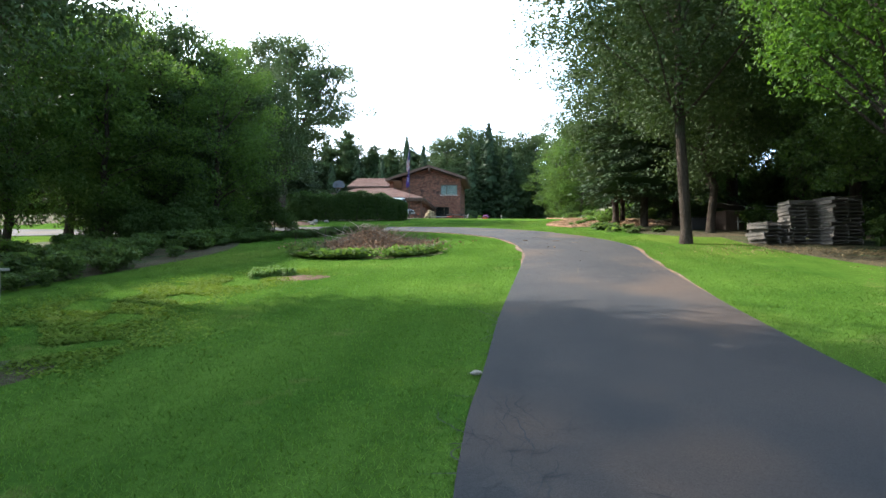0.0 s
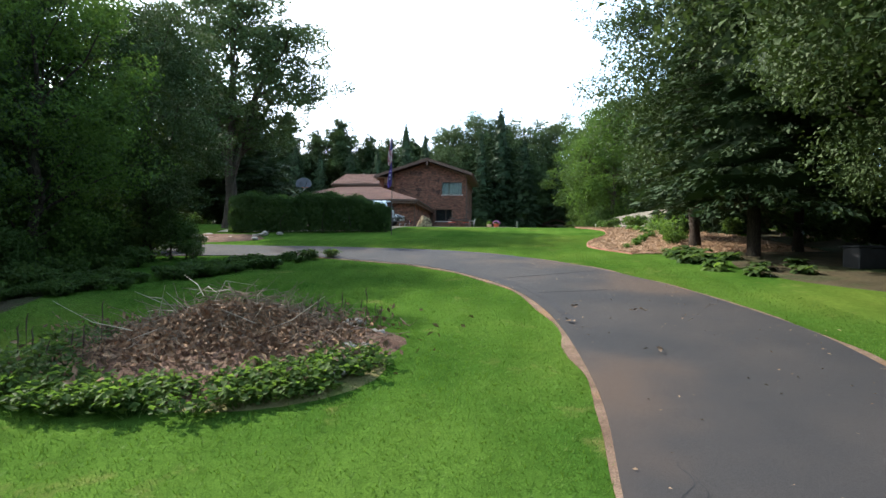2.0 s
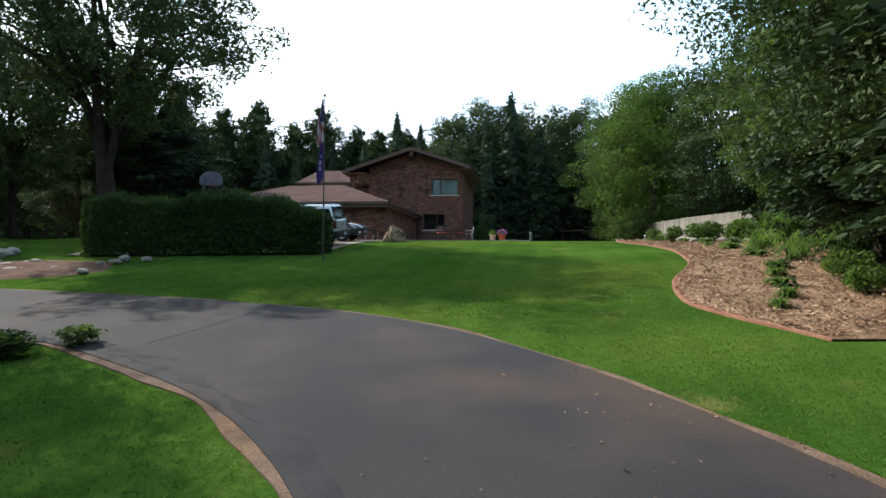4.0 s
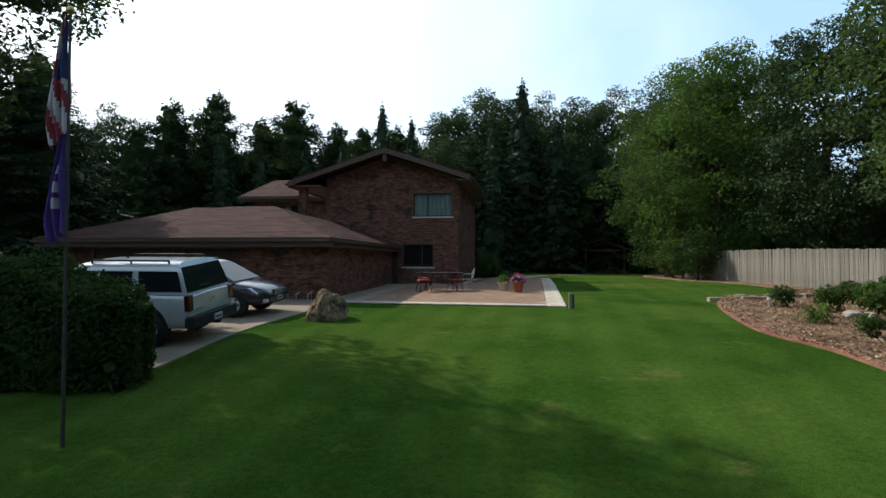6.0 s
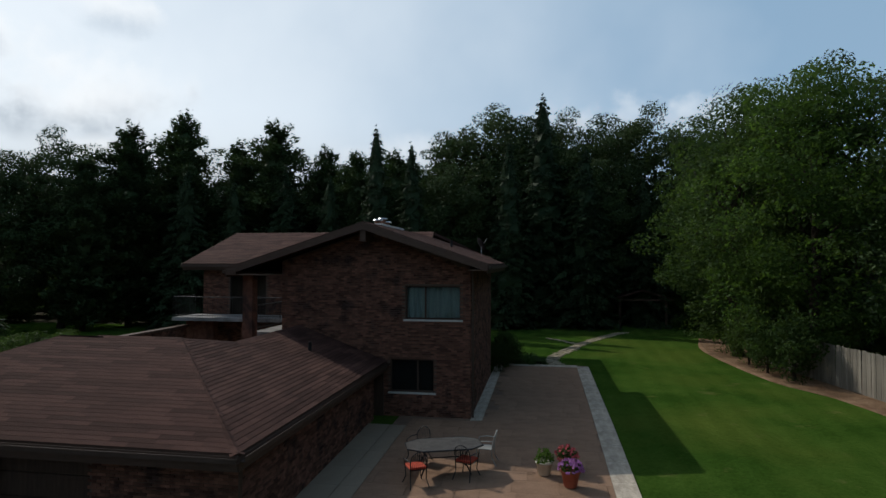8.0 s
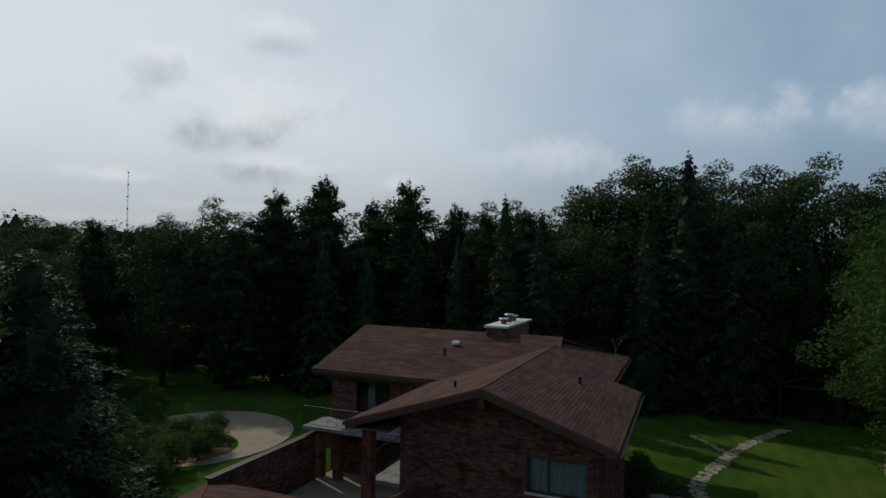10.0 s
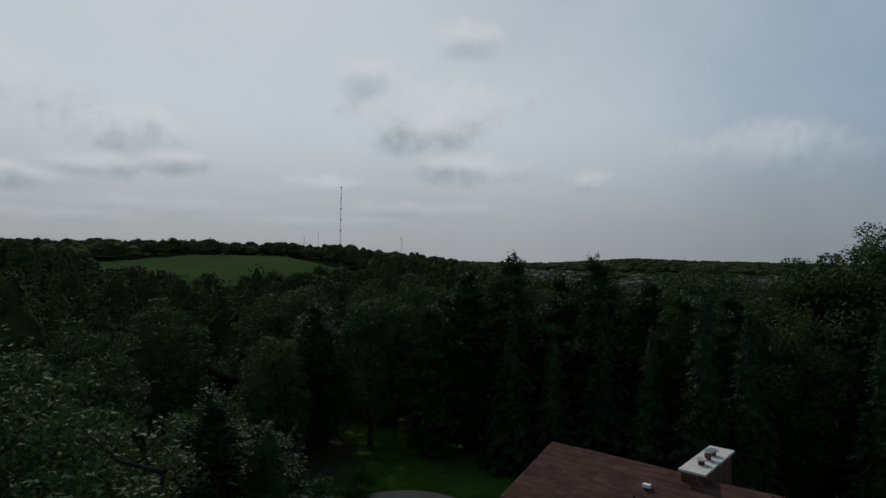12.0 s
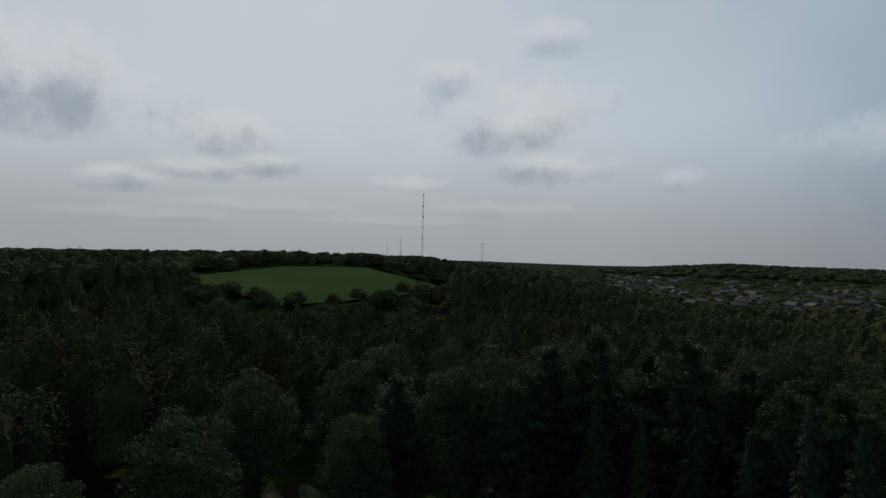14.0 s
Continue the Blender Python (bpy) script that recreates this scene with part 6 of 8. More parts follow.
V, F = leaf_tris(np.stack([cx, cy, land(cx, cy) + cl.uniform(0.005, 0.055, len(cx))], 1), 0.062, cl, 2.0, 0.9)
LEAF_CLOVER = foliage("leaf_clover", (0.105, 0.158, 0.020), (0.165, 0.208, 0.040), 0.35, 0.85)
tagged(mesh_ob("clover", fast_mesh("clover", V, F), LEAF_CLOVER), "patch of low bright green clover in the lawn", "ground cover", kind="stuff")


# rocks
def rock_mesh(seed, material, sub=3, rough=0.28, flat=0.75):
    bm = bmesh.new()
    bmesh.ops.create_icosphere(bm, subdivisions=sub, radius=1.0)
    for v in bm.verts:
        c = v.co.copy()
        k = 1 + rough * noise.noise(c * 1.2 + Vector((seed * 7.3, 0, 0))) + rough * 0.5 * noise.noise(c * 2.9 + Vector((0, seed * 3.1, 0))) + rough * 0.18 * noise.noise(c * 8 + Vector((0, 0, seed)))
        v.co = Vector((c.x * k, c.y * k, c.z * k * flat))
        if v.co.z < -0.35:
            v.co.z = -0.35
    me = bpy.data.meshes.new("rock")
    bm.to_mesh(me)
    bm.free()
    me.materials.append(material)
    return me


boulder = tagged(new("boulder", rock_mesh(9, STONE, 5, 0.30, 1.05)), "large tan weathered boulder on the lawn", "rock")
for v in boulder.data.vertices:
    k = 1 - 0.34 * max(0.0, v.co.z)
    v.co.x, v.co.y = v.co.x * k, v.co.y * k
boulder.location, boulder.scale, boulder.rotation_euler = (-1.08, 57.0, ground_at(-1.08, 57.0) + 0.16), (0.56, 0.44, 0.62), (0, radians(-10), 0.4)
small_rocks = [rock_mesh(i, PALE_ROCK, 2, 0.3, 0.65) for i in range(20, 25)]


def rock(x, y, s, group, label="pale angular garden rock", lift=0.0):
    ob = tagged(new("rock", small_rocks[spots.randrange(5)]), label, "rock", group)
    ob.location = (x, y, ground_at(x, y) + lift + 0.2 * s)
    ob.scale, ob.rotation_euler = (s, s * spots.uniform(0.6, 1), s * spots.uniform(0.6, 0.9)), (0, 0, spots.uniform(0, 6.28))
    return ob


for i in range(22):
    a = spots.uniform(-0.7, 0.9) if i < 14 else spots.uniform(0, 6.28)
    k = spots.uniform(0.72, 0.95)
    rock(-2.9 + 3.1 * k * math.cos(a), 22.9 + 2.8 * k * math.sin(a), spots.uniform(0.09, 0.2), "rocks of the island bed", lift=0.06)
for i in range(26):
    rock(-14.5 + spots.uniform(-5, 5), 47.5 + spots.uniform(-1.9, 2.0), spots.uniform(0.14, 0.38), "rocks of the bed by the drive", "pale stone in the bed by the drive", 0.05)
for i in range(34):
    rock(-21.0 + spots.uniform(-7, 4), 50.0 + spots.uniform(-2.0, 2.5), spots.uniform(0.25, 0.6), "rocks of the bed by the drive", "pale stone in the bed by the drive", 0.0)
for i in range(16):
    rock(14.0 + spots.uniform(-1.2, 2.6), 56.0 + spots.uniform(-1.2, 1.4), spots.uniform(0.15, 0.34), "rocks of the mulch bed", "grey rock in the mulch bed", 0.02)
rock(0.45, 6.9, 0.07, "stones by the drive", "small white stone at the edge of the drive", 0.03)
for x, y, sx, sy, r in ((13.6, 62.5, 1.5, 0.28, -10), (13.1, 63.3, 0.5, 0.3, 40), (15.0, 63.6, 1.0, 0.3, 5), (16.0, 64.0, 0.7, 0.35, 20), (11.6, 62.0, 0.4, 0.3, 0)):
    ob = tagged(mesh_ob("stone_slab", bpy.data.meshes.new("stone_slab"), FLAGSTONE), "pale flat stone edging slab", "stone", "edging slabs")
    bm = boxed((-sx / 2, -sy / 2, -0.08), (sx / 2, sy / 2, 0.10), 0.03)
    bm.to_mesh(ob.data)
    bm.free()
    ob.matrix_world = pose(x, y, ground_at(x, y) + 0.06, 0, 0, r)

# brush heap, stalks and leafy rim on the island bed
DEAD_LEAF_DARK = surface("withered_leaf", (0.12, 0.068, 0.040), (0.24, 0.145, 0.085), 4.0, 30.0, 0.3, 0.95, vary=0.5, island=True, relief=0)
heap = root("brush_heap", Matrix.Identity(4), "heap of dry brown cut brush on the island bed", "brush")
br = np.random.default_rng(14)


def stick_lines(n, cx, cy, sx, sy, length, r, up, base):
    out = []
    for i in range(n):
        x, y = cx + br.normal() * sx, cy + br.normal() * sy
        a, e = br.uniform(0, 6.28), br.uniform(-0.1, up)
        L = length * br.uniform(0.4, 1.2)
        hump = 0.62 * math.exp(-((x - cx) / 1.1) ** 2 - ((y - cy) / 0.95) ** 2)
        p = np.array([x, y, ground_at(x, y) + base + br.uniform(0, 0.15 + hump)])
        d = np.array([math.cos(a) * math.cos(e), math.sin(a) * math.cos(e), math.sin(e)])
        q = p + d * L * 0.5 + br.normal(size=3) * 0.06
        out.append([(p, r), (q, r * 0.8), (p + d * L + br.normal(size=3) * 0.08, r * 0.35)])
    return out


tv, tf = tube_mesh(stick_lines(900, -2.7, 23.2, 0.95, 0.8, 0.7, 0.007, 0.6, 0.2), 4)
tagged(mesh_ob("twig", fast_mesh("twig", tv, tf), TWIG, heap), kind="stuff")
q = br.normal(size=(6000, 3)) * np.array([1.05, 0.85, 0])
q[:, 0] -= 2.75
q[:, 1] += 23.05
q[:, 2] = land(q[:, 0], q[:, 1]) + 0.25 + br.uniform(0, 1, 6000) * (0.1 + 0.5 * np.exp(-((q[:, 0] + 2.75) / 1.1) ** 2 - ((q[:, 1] - 23.1) / 0.95) ** 2))
lv, lf = leaf_quads(q, 0.12, br, 0.3, 0.5)
tagged(mesh_ob("dry_leaves", fast_mesh("dry_leaves", lv, lf), DEAD_LEAF_DARK, heap), kind="stuff")
PALE_TWIG = surface("bleached_branch", (0.27, 0.23, 0.18), (0.38, 0.33, 0.27), 3.0, 20.0, 0.2, 0.9)
for line in stick_lines(26, -2.9, 22.9, 0.7, 0.55, 1.1, 0.008, 0.55, 0.34):
    tv, tf = tube_mesh([line], 6)
    mesh_ob("branch", fast_mesh("branch", tv, tf), PALE_TWIG, heap, "bleached bare branch")
DARK_STALK = surface("dark_stalk", (0.045, 0.03, 0.022), (0.08, 0.055, 0.04), 4.0, 30.0, 0.3, 0.95)
for i in range(20):
    x, y = (-1.0 + br.uniform(-0.9, 0.9), 24.4 + br.uniform(-0.4, 0.4)) if i < 13 else (-4.9 + br.uniform(-0.6, 0.9), 21.8 + br.uniform(-0.6, 0.6))
    hgt = br.uniform(0.35, 0.75) * (1.0 if i < 13 else 1.3)
    st = root("dried_stalk", Matrix.Translation((x, y, ground_at(x, y) + 0.1)), "dark dried flower stalk in the bed", "plant", "dried stalks")
    tv, tf = tube_mesh([[(np.array([0, 0, -0.1]), 0.006), (np.array([br.normal() * 0.01, 0, hgt * 0.5]), 0.005), (np.array([br.normal() * 0.015, 0, hgt * 0.68]), 0.011), (np.array([br.normal() * 0.02, 0, hgt * 0.9]), 0.009), (np.array([0.02, 0, hgt]), 0.004)]], 6)
    mesh_ob("stem", fast_mesh("stem", tv, tf), DARK_STALK, st)


def leafy(name, seed, leaf, label, r=0.3, high=0.42, count=130, size=0.095):
    """A low plant of broad leaves on thin stems, open and uneven."""
    rng = np.random.default_rng(seed)
    ob = tagged(new(name), label, "plant")
    stems, tips = [], []
    for k in range(11):
        a, q = rng.uniform(0, 6.28), r * math.sqrt(rng.uniform(0.02, 1))
        tip = np.array([q * math.cos(a), q * math.sin(a), high * rng.uniform(0.55, 1.0) * (1 - 0.45 * (q / r) ** 2)])
        stems.append([(np.array([tip[0] * 0.25, tip[1] * 0.25, -0.04]), 0.005), (tip * np.array([0.7, 0.7, 0.6]), 0.004), (tip, 0.002)])
        tips.append(tip)
    tips = np.array(tips)
    c = tips[rng.integers(0, 11, count)] * np.array([1, 1, 0]) + rng.normal(size=(count, 3)) * np.array([0.07, 0.07, 0.0])
    c[:, 2] = tips[rng.integers(0, 11, count), 2] * rng.uniform(0.25, 1.05, count)
    lv, lf = leaf_quads(c, size, rng, 1.5, 0.75)
    tv, tf = tube_mesh(stems, 4)
    mesh_ob("foliage", fast_mesh("foliage", np.concatenate([lv, tv]), np.concatenate([lf, tf + len(lv)])), leaf, ob)
    return ob


FIRST["cover"] = (leafy("ground_cover_plant", 41, LEAF_MAPLE, "leafy green ground cover on the island bed"), 1.0)
FIRST["cover_b"] = (leafy("ground_cover_plant", 42, LEAF_DARK, "dusky green leafy weed on the island bed", 0.34, 0.5, 120, 0.085), 1.0)
for i in range(118):
    a = spots.uniform(2.55, 6.1)
    k = spots.uniform(0.70, 1.0)
    plant("cover" if a > 3.9 or i % 4 == 0 else "cover_b", -2.75 + 2.85 * k * math.cos(a), 22.7 + 2.75 * k * math.sin(a), spots.uniform(0.75, 1.15), spots.uniform(0, 6.28), 1.0, group="ground cover of the island bed")
for i in range(70):
    t = spots.uniform(0, 1)
    x, y = -10.5 + 7.0 * t + spots.uniform(-2.2, 0), 26.5 + 9.0 * t + spots.uniform(-0.3, 1.4)
    plant("bush", x, y, spots.uniform(0.25, 0.5), spots.uniform(0, 6.28), 1.9, label="dark low growth at the lawn's edge", group="growth at the lawn's edge")


# hedge
def hedge(x0, y0, x1, y1, thick, high, seed):
    rng = np.random.default_rng(seed)
    d = np.array([x1 - x0, y1 - y0])
    L = np.linalg.norm(d)
    d /= L
    nn = np.array([-d[1], d[0]])
    n = 52000
    s, q, h = rng.uniform(0, L, n), rng.uniform(-1, 1, n), rng.uniform(0.04, 1, n)
    q = np.sign(q) * np.abs(q) ** 0.35
    top = rng.uniform(size=n) < 0.25
    h = np.where(top, 1 - 0.10 * rng.uniform(size=n) ** 2, h)
    q = np.where(top, rng.uniform(-1, 1, n), q)
    bulge = 1 + 0.16 * np.sin(s * 1.7 + 1) * np.sin(s * 0.6) + 0.10 * np.sin(s * 4.1 + h * 5)
    hh = high * (1 + 0.05 * np.sin(s * 1.3) + 0.04 * np.sin(s * 3.7 + 2) + 0.04 * rng.normal(size=n)) * (1 - 0.36 * step(L - 2.4, L, s))
    taper = np.clip(0.72 + 0.5 * h, 0, 1) * np.clip(1.25 - 0.35 * h ** 4, 0, 1)
    endr = np.clip(np.minimum(s, L - s) / 0.6, 0.15, 1) ** 0.5
    px = x0 + d[0] * s + nn[0] * q * thick / 2 * bulge * taper * endr
    py = y0 + d[1] * s + nn[1] * q * thick / 2 * bulge * taper * endr
    pz = land(px, py) + h * hh * (0.85 + 0.15 * endr)
    out = np.stack([nn[0] * q, nn[1] * q, np.where(top, 1.0, 0.1)], 1)
    V, F = leaf_quads(np.stack([px, py, pz], 1), 0.095, rng, 0.2, 0.6, out)
    m = 5200
    s2, q2, h2 = rng.uniform(0.2, L - 0.3, m), rng.uniform(-0.75, 0.75, m), rng.uniform(0.08, 0.9, m)
    hi2 = high * (1 - 0.36 * step(L - 2.4, L, s2))
    ix2, iy2 = x0 + d[0] * s2 + nn[0] * q2 * thick / 2, y0 + d[1] * s2 + nn[1] * q2 * thick / 2
    V2, F2 = leaf_quads(np.stack([ix2, iy2, land(ix2, iy2) + h2 * hi2], 1), 0.26, rng, 0.1, 0.9)
    V, F = np.concatenate([V, V2]), np.concatenate([F, F2 + len(V)])
    ob = root("hedge", Matrix.Identity(4), "tall clipped dark green hedge beside the apron", "hedge")
    mesh_ob("foliage", fast_mesh("foliage", V, F), LEAF_DARK, ob)
    lines = []
    for i in range(int(L * 4)):
        s = rng.uniform(0, L)
        b = np.array([x0 + d[0] * s, y0 + d[1] * s, 0]) + np.array([nn[0], nn[1], 0]) * rng.normal() * 0.2
        b[2] = ground_at(b[0], b[1]) - 0.1
        for k in range(2):
            e = b + np.array([rng.normal() * 0.4, rng.normal() * 0.35, high * rng.uniform(0.6, 0.9)])
            lines.append([(b, 0.03), ((b + e) / 2 + rng.normal(size=3) * 0.08, 0.02), (e, 0.008)])
    tv, tf = tube_mesh(lines, 5)
    tagged(mesh_ob("stem", fast_mesh("stem", tv, tf), BARK, ob), kind="stuff")


hedge(-13.6, 51.3, -2.95, 51.1, 1.5, 2.35, 15)

# ---- fence ----
fence = root("fence", Matrix.Identity(4), "weathered grey board fence behind the mulch bed", "fence")
FA, FB = Vector((19.3, 62.2, 0)), Vector((18.3, 84.0, 0))
fd = (FB - FA).normalized()
ang = math.atan2(fd.y, fd.x)
board_me = bpy.data.meshes.new("board")
bm = boxed((-0.068, -0.010, -0.1), (0.068, 0.010, 1.88), 0.006, segs=1)
bm.to_mesh(board_me)
bm.free()
board_me.materials.append(GREY_WOOD)
fr = random.Random(3)
nb = int((FB - FA).length / 0.142)
for i in range(nb):
    p = FA + fd * (0.142 * i)
    ob = new("board", board_me)
    ob.parent = fence
    ob.matrix_world = pose(p.x, p.y, ground_at(p.x, p.y) + fr.uniform(-0.02, 0.03), fr.uniform(-0.6, 0.6), fr.uniform(-0.5, 0.5), math.degrees(ang)) @ Matrix.Translation((0, 0.01 * (i % 2), 0))
for i in range(int((FB - FA).length / 2.44) + 1):
    p = FA + fd * (2.44 * i) + Vector((fd.y, -fd.x, 0)) * 0.09
    part("post", boxed((-0.05, -0.05, -0.2), (0.05, 0.05, 1.8), 0.008, pose(p.x, p.y, ground_at(p.x, p.y), 0, 0, math.degrees(ang))), GREY_WOOD, fence)
for zz in (0.35, 1.5):
    a, b = FA + Vector((fd.y, -fd.x, 0)) * 0.06, FB + Vector((fd.y, -fd.x, 0)) * 0.06
    board(fence, (a.x, a.y, ground_at(a.x, a.y) + zz), (b.x, b.y, ground_at(b.x, b.y) + zz), 0.04, 0.09, GREY_WOOD, "rail")

# ---- patio: stamped slabs with a pale border ----
patio = tagged(mesh_ob("patio", bpy.data.meshes.new("patio"), PATIO_JOINT), "brown stamped-concrete patio with a pale border", "patio", kind="structure")
patio.matrix_world = HOUSE
PU0, PU1, PV0, PV1 = -2.6, 4.95, -10.95, 11.45


def h_ground(u, v):
    return ground_at(*h_world(u, v))


us, vs = np.linspace(PU0 + 0.02, PU1 - 0.02, 24), np.linspace(PV0 + 0.02, PV1 - 0.02, 60)
V, F = sheet(us, vs, lambda U, W: land(2.25 + U * math.cos(radians(6)) + W * math.sin(radians(6)), 71.1 - U * math.sin(radians(6)) + W * math.cos(radians(6))) + 0.022)
c = V[F].mean(1)
F = F[~((c[:, 0] < -0.05) & (c[:, 1] > 0.05))]
patio.data = fast_mesh("patio", V, F)
patio.data.materials.append(PATIO_JOINT)

# ---- path of flagstones across the back lawn ----
path_line = along([(7.55, 79.3), (7.1, 80.6), (6.75, 82.2), (6.66, 84.0), (7.5, 86.2), (9.3, 90.2), (11.36, 93.9), (13.85, 97.5)], 58)
branch_line = along([(9.0, 90.8), (8.5, 92.0), (7.6, 93.5)], 7)
path = root("stone_path", Matrix.Identity(4), "winding path of pale flagstones in the lawn", "path")
pr = random.Random(6)
stone_mes = []
for k in range(6):
    bm = bmesh.new()
    n = pr.randint(6, 8)
    ring = [bm.verts.new((0.26 * pr.uniform(0.8, 1.15) * math.cos(6.283 * i / n), 0.19 * pr.uniform(0.8, 1.15) * math.sin(6.283 * i / n), 0.04)) for i in range(n)]
    f = bm.faces.new(ring)
    e = bmesh.ops.extrude_face_region(bm, geom=[f])
    bmesh.ops.translate(bm, verts=[v for v in e["geom"] if isinstance(v, bmesh.types.BMVert)], vec=(0, 0, -0.07))
    bmesh.ops.recalc_face_normals(bm, faces=bm.faces)
    me = bpy.data.meshes.new("flagstone")
    bm.to_mesh(me)
    bm.free()
    me.materials.append(FLAGSTONE)
    stone_mes.append(me)
for line, wide in ((path_line, 0.25), (branch_line, 0.12)):
    for p in line:
        for side in (-1, 0, 1):
            x, y = p[0] + side * wide + pr.uniform(-0.08, 0.08), p[1] + pr.uniform(-0.1, 0.1)
            ob = new("flagstone", stone_mes[pr.randrange(6)])
            ob.parent = path
            k = pr.uniform(0.55, 0.9)
            ob.matrix_world = pose(x, y, ground_at(x, y) - 0.005, pr.uniform(-2, 2), pr.uniform(-2, 2), pr.uniform(0, 360)) @ Matrix.Diagonal((k, k, 1, 1))


# ---- cars ----
def paint(name, colour, metal=0.0, rough=0.3):
    m, N, L, p, out = principled(name, colour, rough, metal, 0.5)
    p.inputs["Coat Weight"].default_value, p.inputs["Coat Roughness"].default_value = 0.8, 0.06
    L.new(mixed(N, L, noise_fac(N, L, 3.0, 4.0), colour, tuple(c * 0.86 for c in colour)), p.inputs["Base Color"])
    return m


SILVER = paint("pale_car_paint", (0.50, 0.54, 0.55), 0.25, 0.32)
NAVY = paint("dark_car_paint", (0.014, 0.015, 0.020), 0.2, 0.28)
TYRE = surface("tyre_rubber", (0.018, 0.018, 0.019), (0.028, 0.028, 0.029), 6.0, 60.0, 0.2, 0.85)
RIM = surface("alloy", (0.66, 0.67, 0.69), (0.76, 0.77, 0.79), 4.0, 40.0, 0.1, 0.35, 0.15)
CHROME = surface("chrome", (0.75, 0.75, 0.76), (0.8, 0.8, 0.8), 4.0, 40.0, 0.05, 0.12, 1.0)
DARK_TRIM = surface("black_trim", (0.015, 0.015, 0.016), (0.024, 0.024, 0.025), 4.0, 50.0, 0.2, 0.6)
TINT = principled("tinted_glass", (0.010, 0.013, 0.016), 0.03, 0.0, 0.22)[0]
RED_LENS = principled("red_lens", (0.055, 0.007, 0.007), 0.15, 0.0, 0.6)[0]
CLEAR_LENS = principled("headlight_lens", (0.62, 0.64, 0.66), 0.08, 0.3, 0.6)[0]
PLATE = surface("plate", (0.34, 0.35, 0.36), (0.42, 0.43, 0.44), 8.0, 40.0, 0.1, 0.5)


def loft(sections, material, name, parent, smooth=True):
    """A skin through half cross-sections [(x, [(y, z), ...])], mirrored over y."""
    grid = np.array([[(x[i] if isinstance(x, (list, tuple)) else x, y, z) for i, (y, z) in enumerate(pts)] for x, pts in sections])
    for axis in (0, 1, 0, 1):
        g = np.moveaxis(grid, axis, 0)
        cut = np.stack([0.75 * g[:-1] + 0.25 * g[1:], 0.25 * g[:-1] + 0.75 * g[1:]], 1).reshape(-1, *g.shape[1:])
        grid = np.moveaxis(np.concatenate([g[:1], cut[1:-1], g[-1:]]), 0, axis)
    sections = [([float(p[0]) for p in row], [(float(p[1]), float(p[2])) for p in row]) for row in grid]
    k = len(sections[0][1])
    V, F = [], []
    for x, pts in sections:
        V += [(x if not isinstance(x, (list, tuple)) else x[i], y, z) for i, (y, z) in enumerate(pts)]
        V += [(x if not isinstance(x, (list, tuple)) else x[i], -y, z) for i, (y, z) in reversed(list(enumerate(pts)))]
    w = 2 * k
    for s in range(len(sections) - 1):
        for i in range(w):
            j = (i + 1) % w
            F.append((s * w + i, s * w + j, (s + 1) * w + j, (s + 1) * w + i))
    bm = bmesh.new()
    vs = [bm.verts.new(v) for v in V]
    for f in F:
        bm.faces.new([vs[i] for i in f])
    bm.faces.new([vs[i] for i in range(w)][::-1])
    bm.faces.new([vs[(len(sections) - 1) * w + i] for i in range(w)])
    bmesh.ops.remove_doubles(bm, verts=bm.verts[:], dist=0.0005)
    ob = part(name, bm, material, parent, smooth=False)
    if smooth:
        for p in ob.data.polygons:
            p.use_smooth = True
        ob.data.set_sharp_from_angle(angle=radians(32))
    return ob


def quad_panel(name, pts, material, parent, label="", thick=0.012):
    bm = bmesh.new()
    vs = [bm.verts.new(p) for p in pts]
    f = bm.faces.new(vs)
    bm.normal_update()
    n = f.normal.copy()
    e = bmesh.ops.extrude_face_region(bm, geom=[f])
    bmesh.ops.translate(bm, verts=[v for v in e["geom"] if isinstance(v, bmesh.types.BMVert)], vec=-n * thick)
    return part(name, bm, material, parent, label)


def wheel(car, x, y, r, w, spokes):
    wh = new("wheel")
    wh.parent = car
    wh.location = (x, y, r)
    s = 1 if y > 0 else -1
    bm = bmesh.new()
    prof = [(r * 0.66, w / 2), (r * 0.93, w / 2), (r, w * 0.36), (r, -w * 0.36), (r * 0.93, -w / 2), (r * 0.66, -w / 2)]
    n = 36
    rings = [[bm.verts.new((q * math.cos(6.2832 * i / n), v, q * math.sin(6.2832 * i / n))) for i in range(n)] for q, v in prof]
    for a, b in zip(rings, rings[1:] + rings[:1]):
        for i in range(n):
            bm.faces.new((a[i], a[(i + 1) % n], b[(i + 1) % n], b[i]))
    part("tyre", bm, TYRE, wh, smooth=True)
    rim = bmesh.new()
    prof = [(r * 0.67, w * 0.42), (r * 0.60, w * 0.46), (r * 0.58, w * 0.2), (r * 0.2, w * 0.18)]
    rings = [[rim.verts.new((q * math.cos(6.2832 * i / n), s * v, q * math.sin(6.2832 * i / n))) for i in range(n)] for q, v in prof]
    for a, b in zip(rings, rings[1:]):
        for i in range(n):
            rim.faces.new((a[i], a[(i + 1) % n], b[(i + 1) % n], b[i]))
    part("rim_well", rim, DARK_TRIM, wh)
    rim = bmesh.new()
    for k in range(spokes):
        box(rim, (-r * 0.15, s * w * 0.34 - 0.02, 0.0), (r * 0.15, s * w * 0.34 + 0.02, r * 0.62), Matrix.Rotation(6.2832 * k / spokes, 4, "Y"))
    rod(rim, (0, s * w * 0.2, 0), (0, s * w * 0.42, 0), r * 0.15, n=14)
    prof = [(r * 0.68, w * 0.43), (r * 0.60, w * 0.47), (r * 0.60, w * 0.36), (r * 0.68, w * 0.36)]
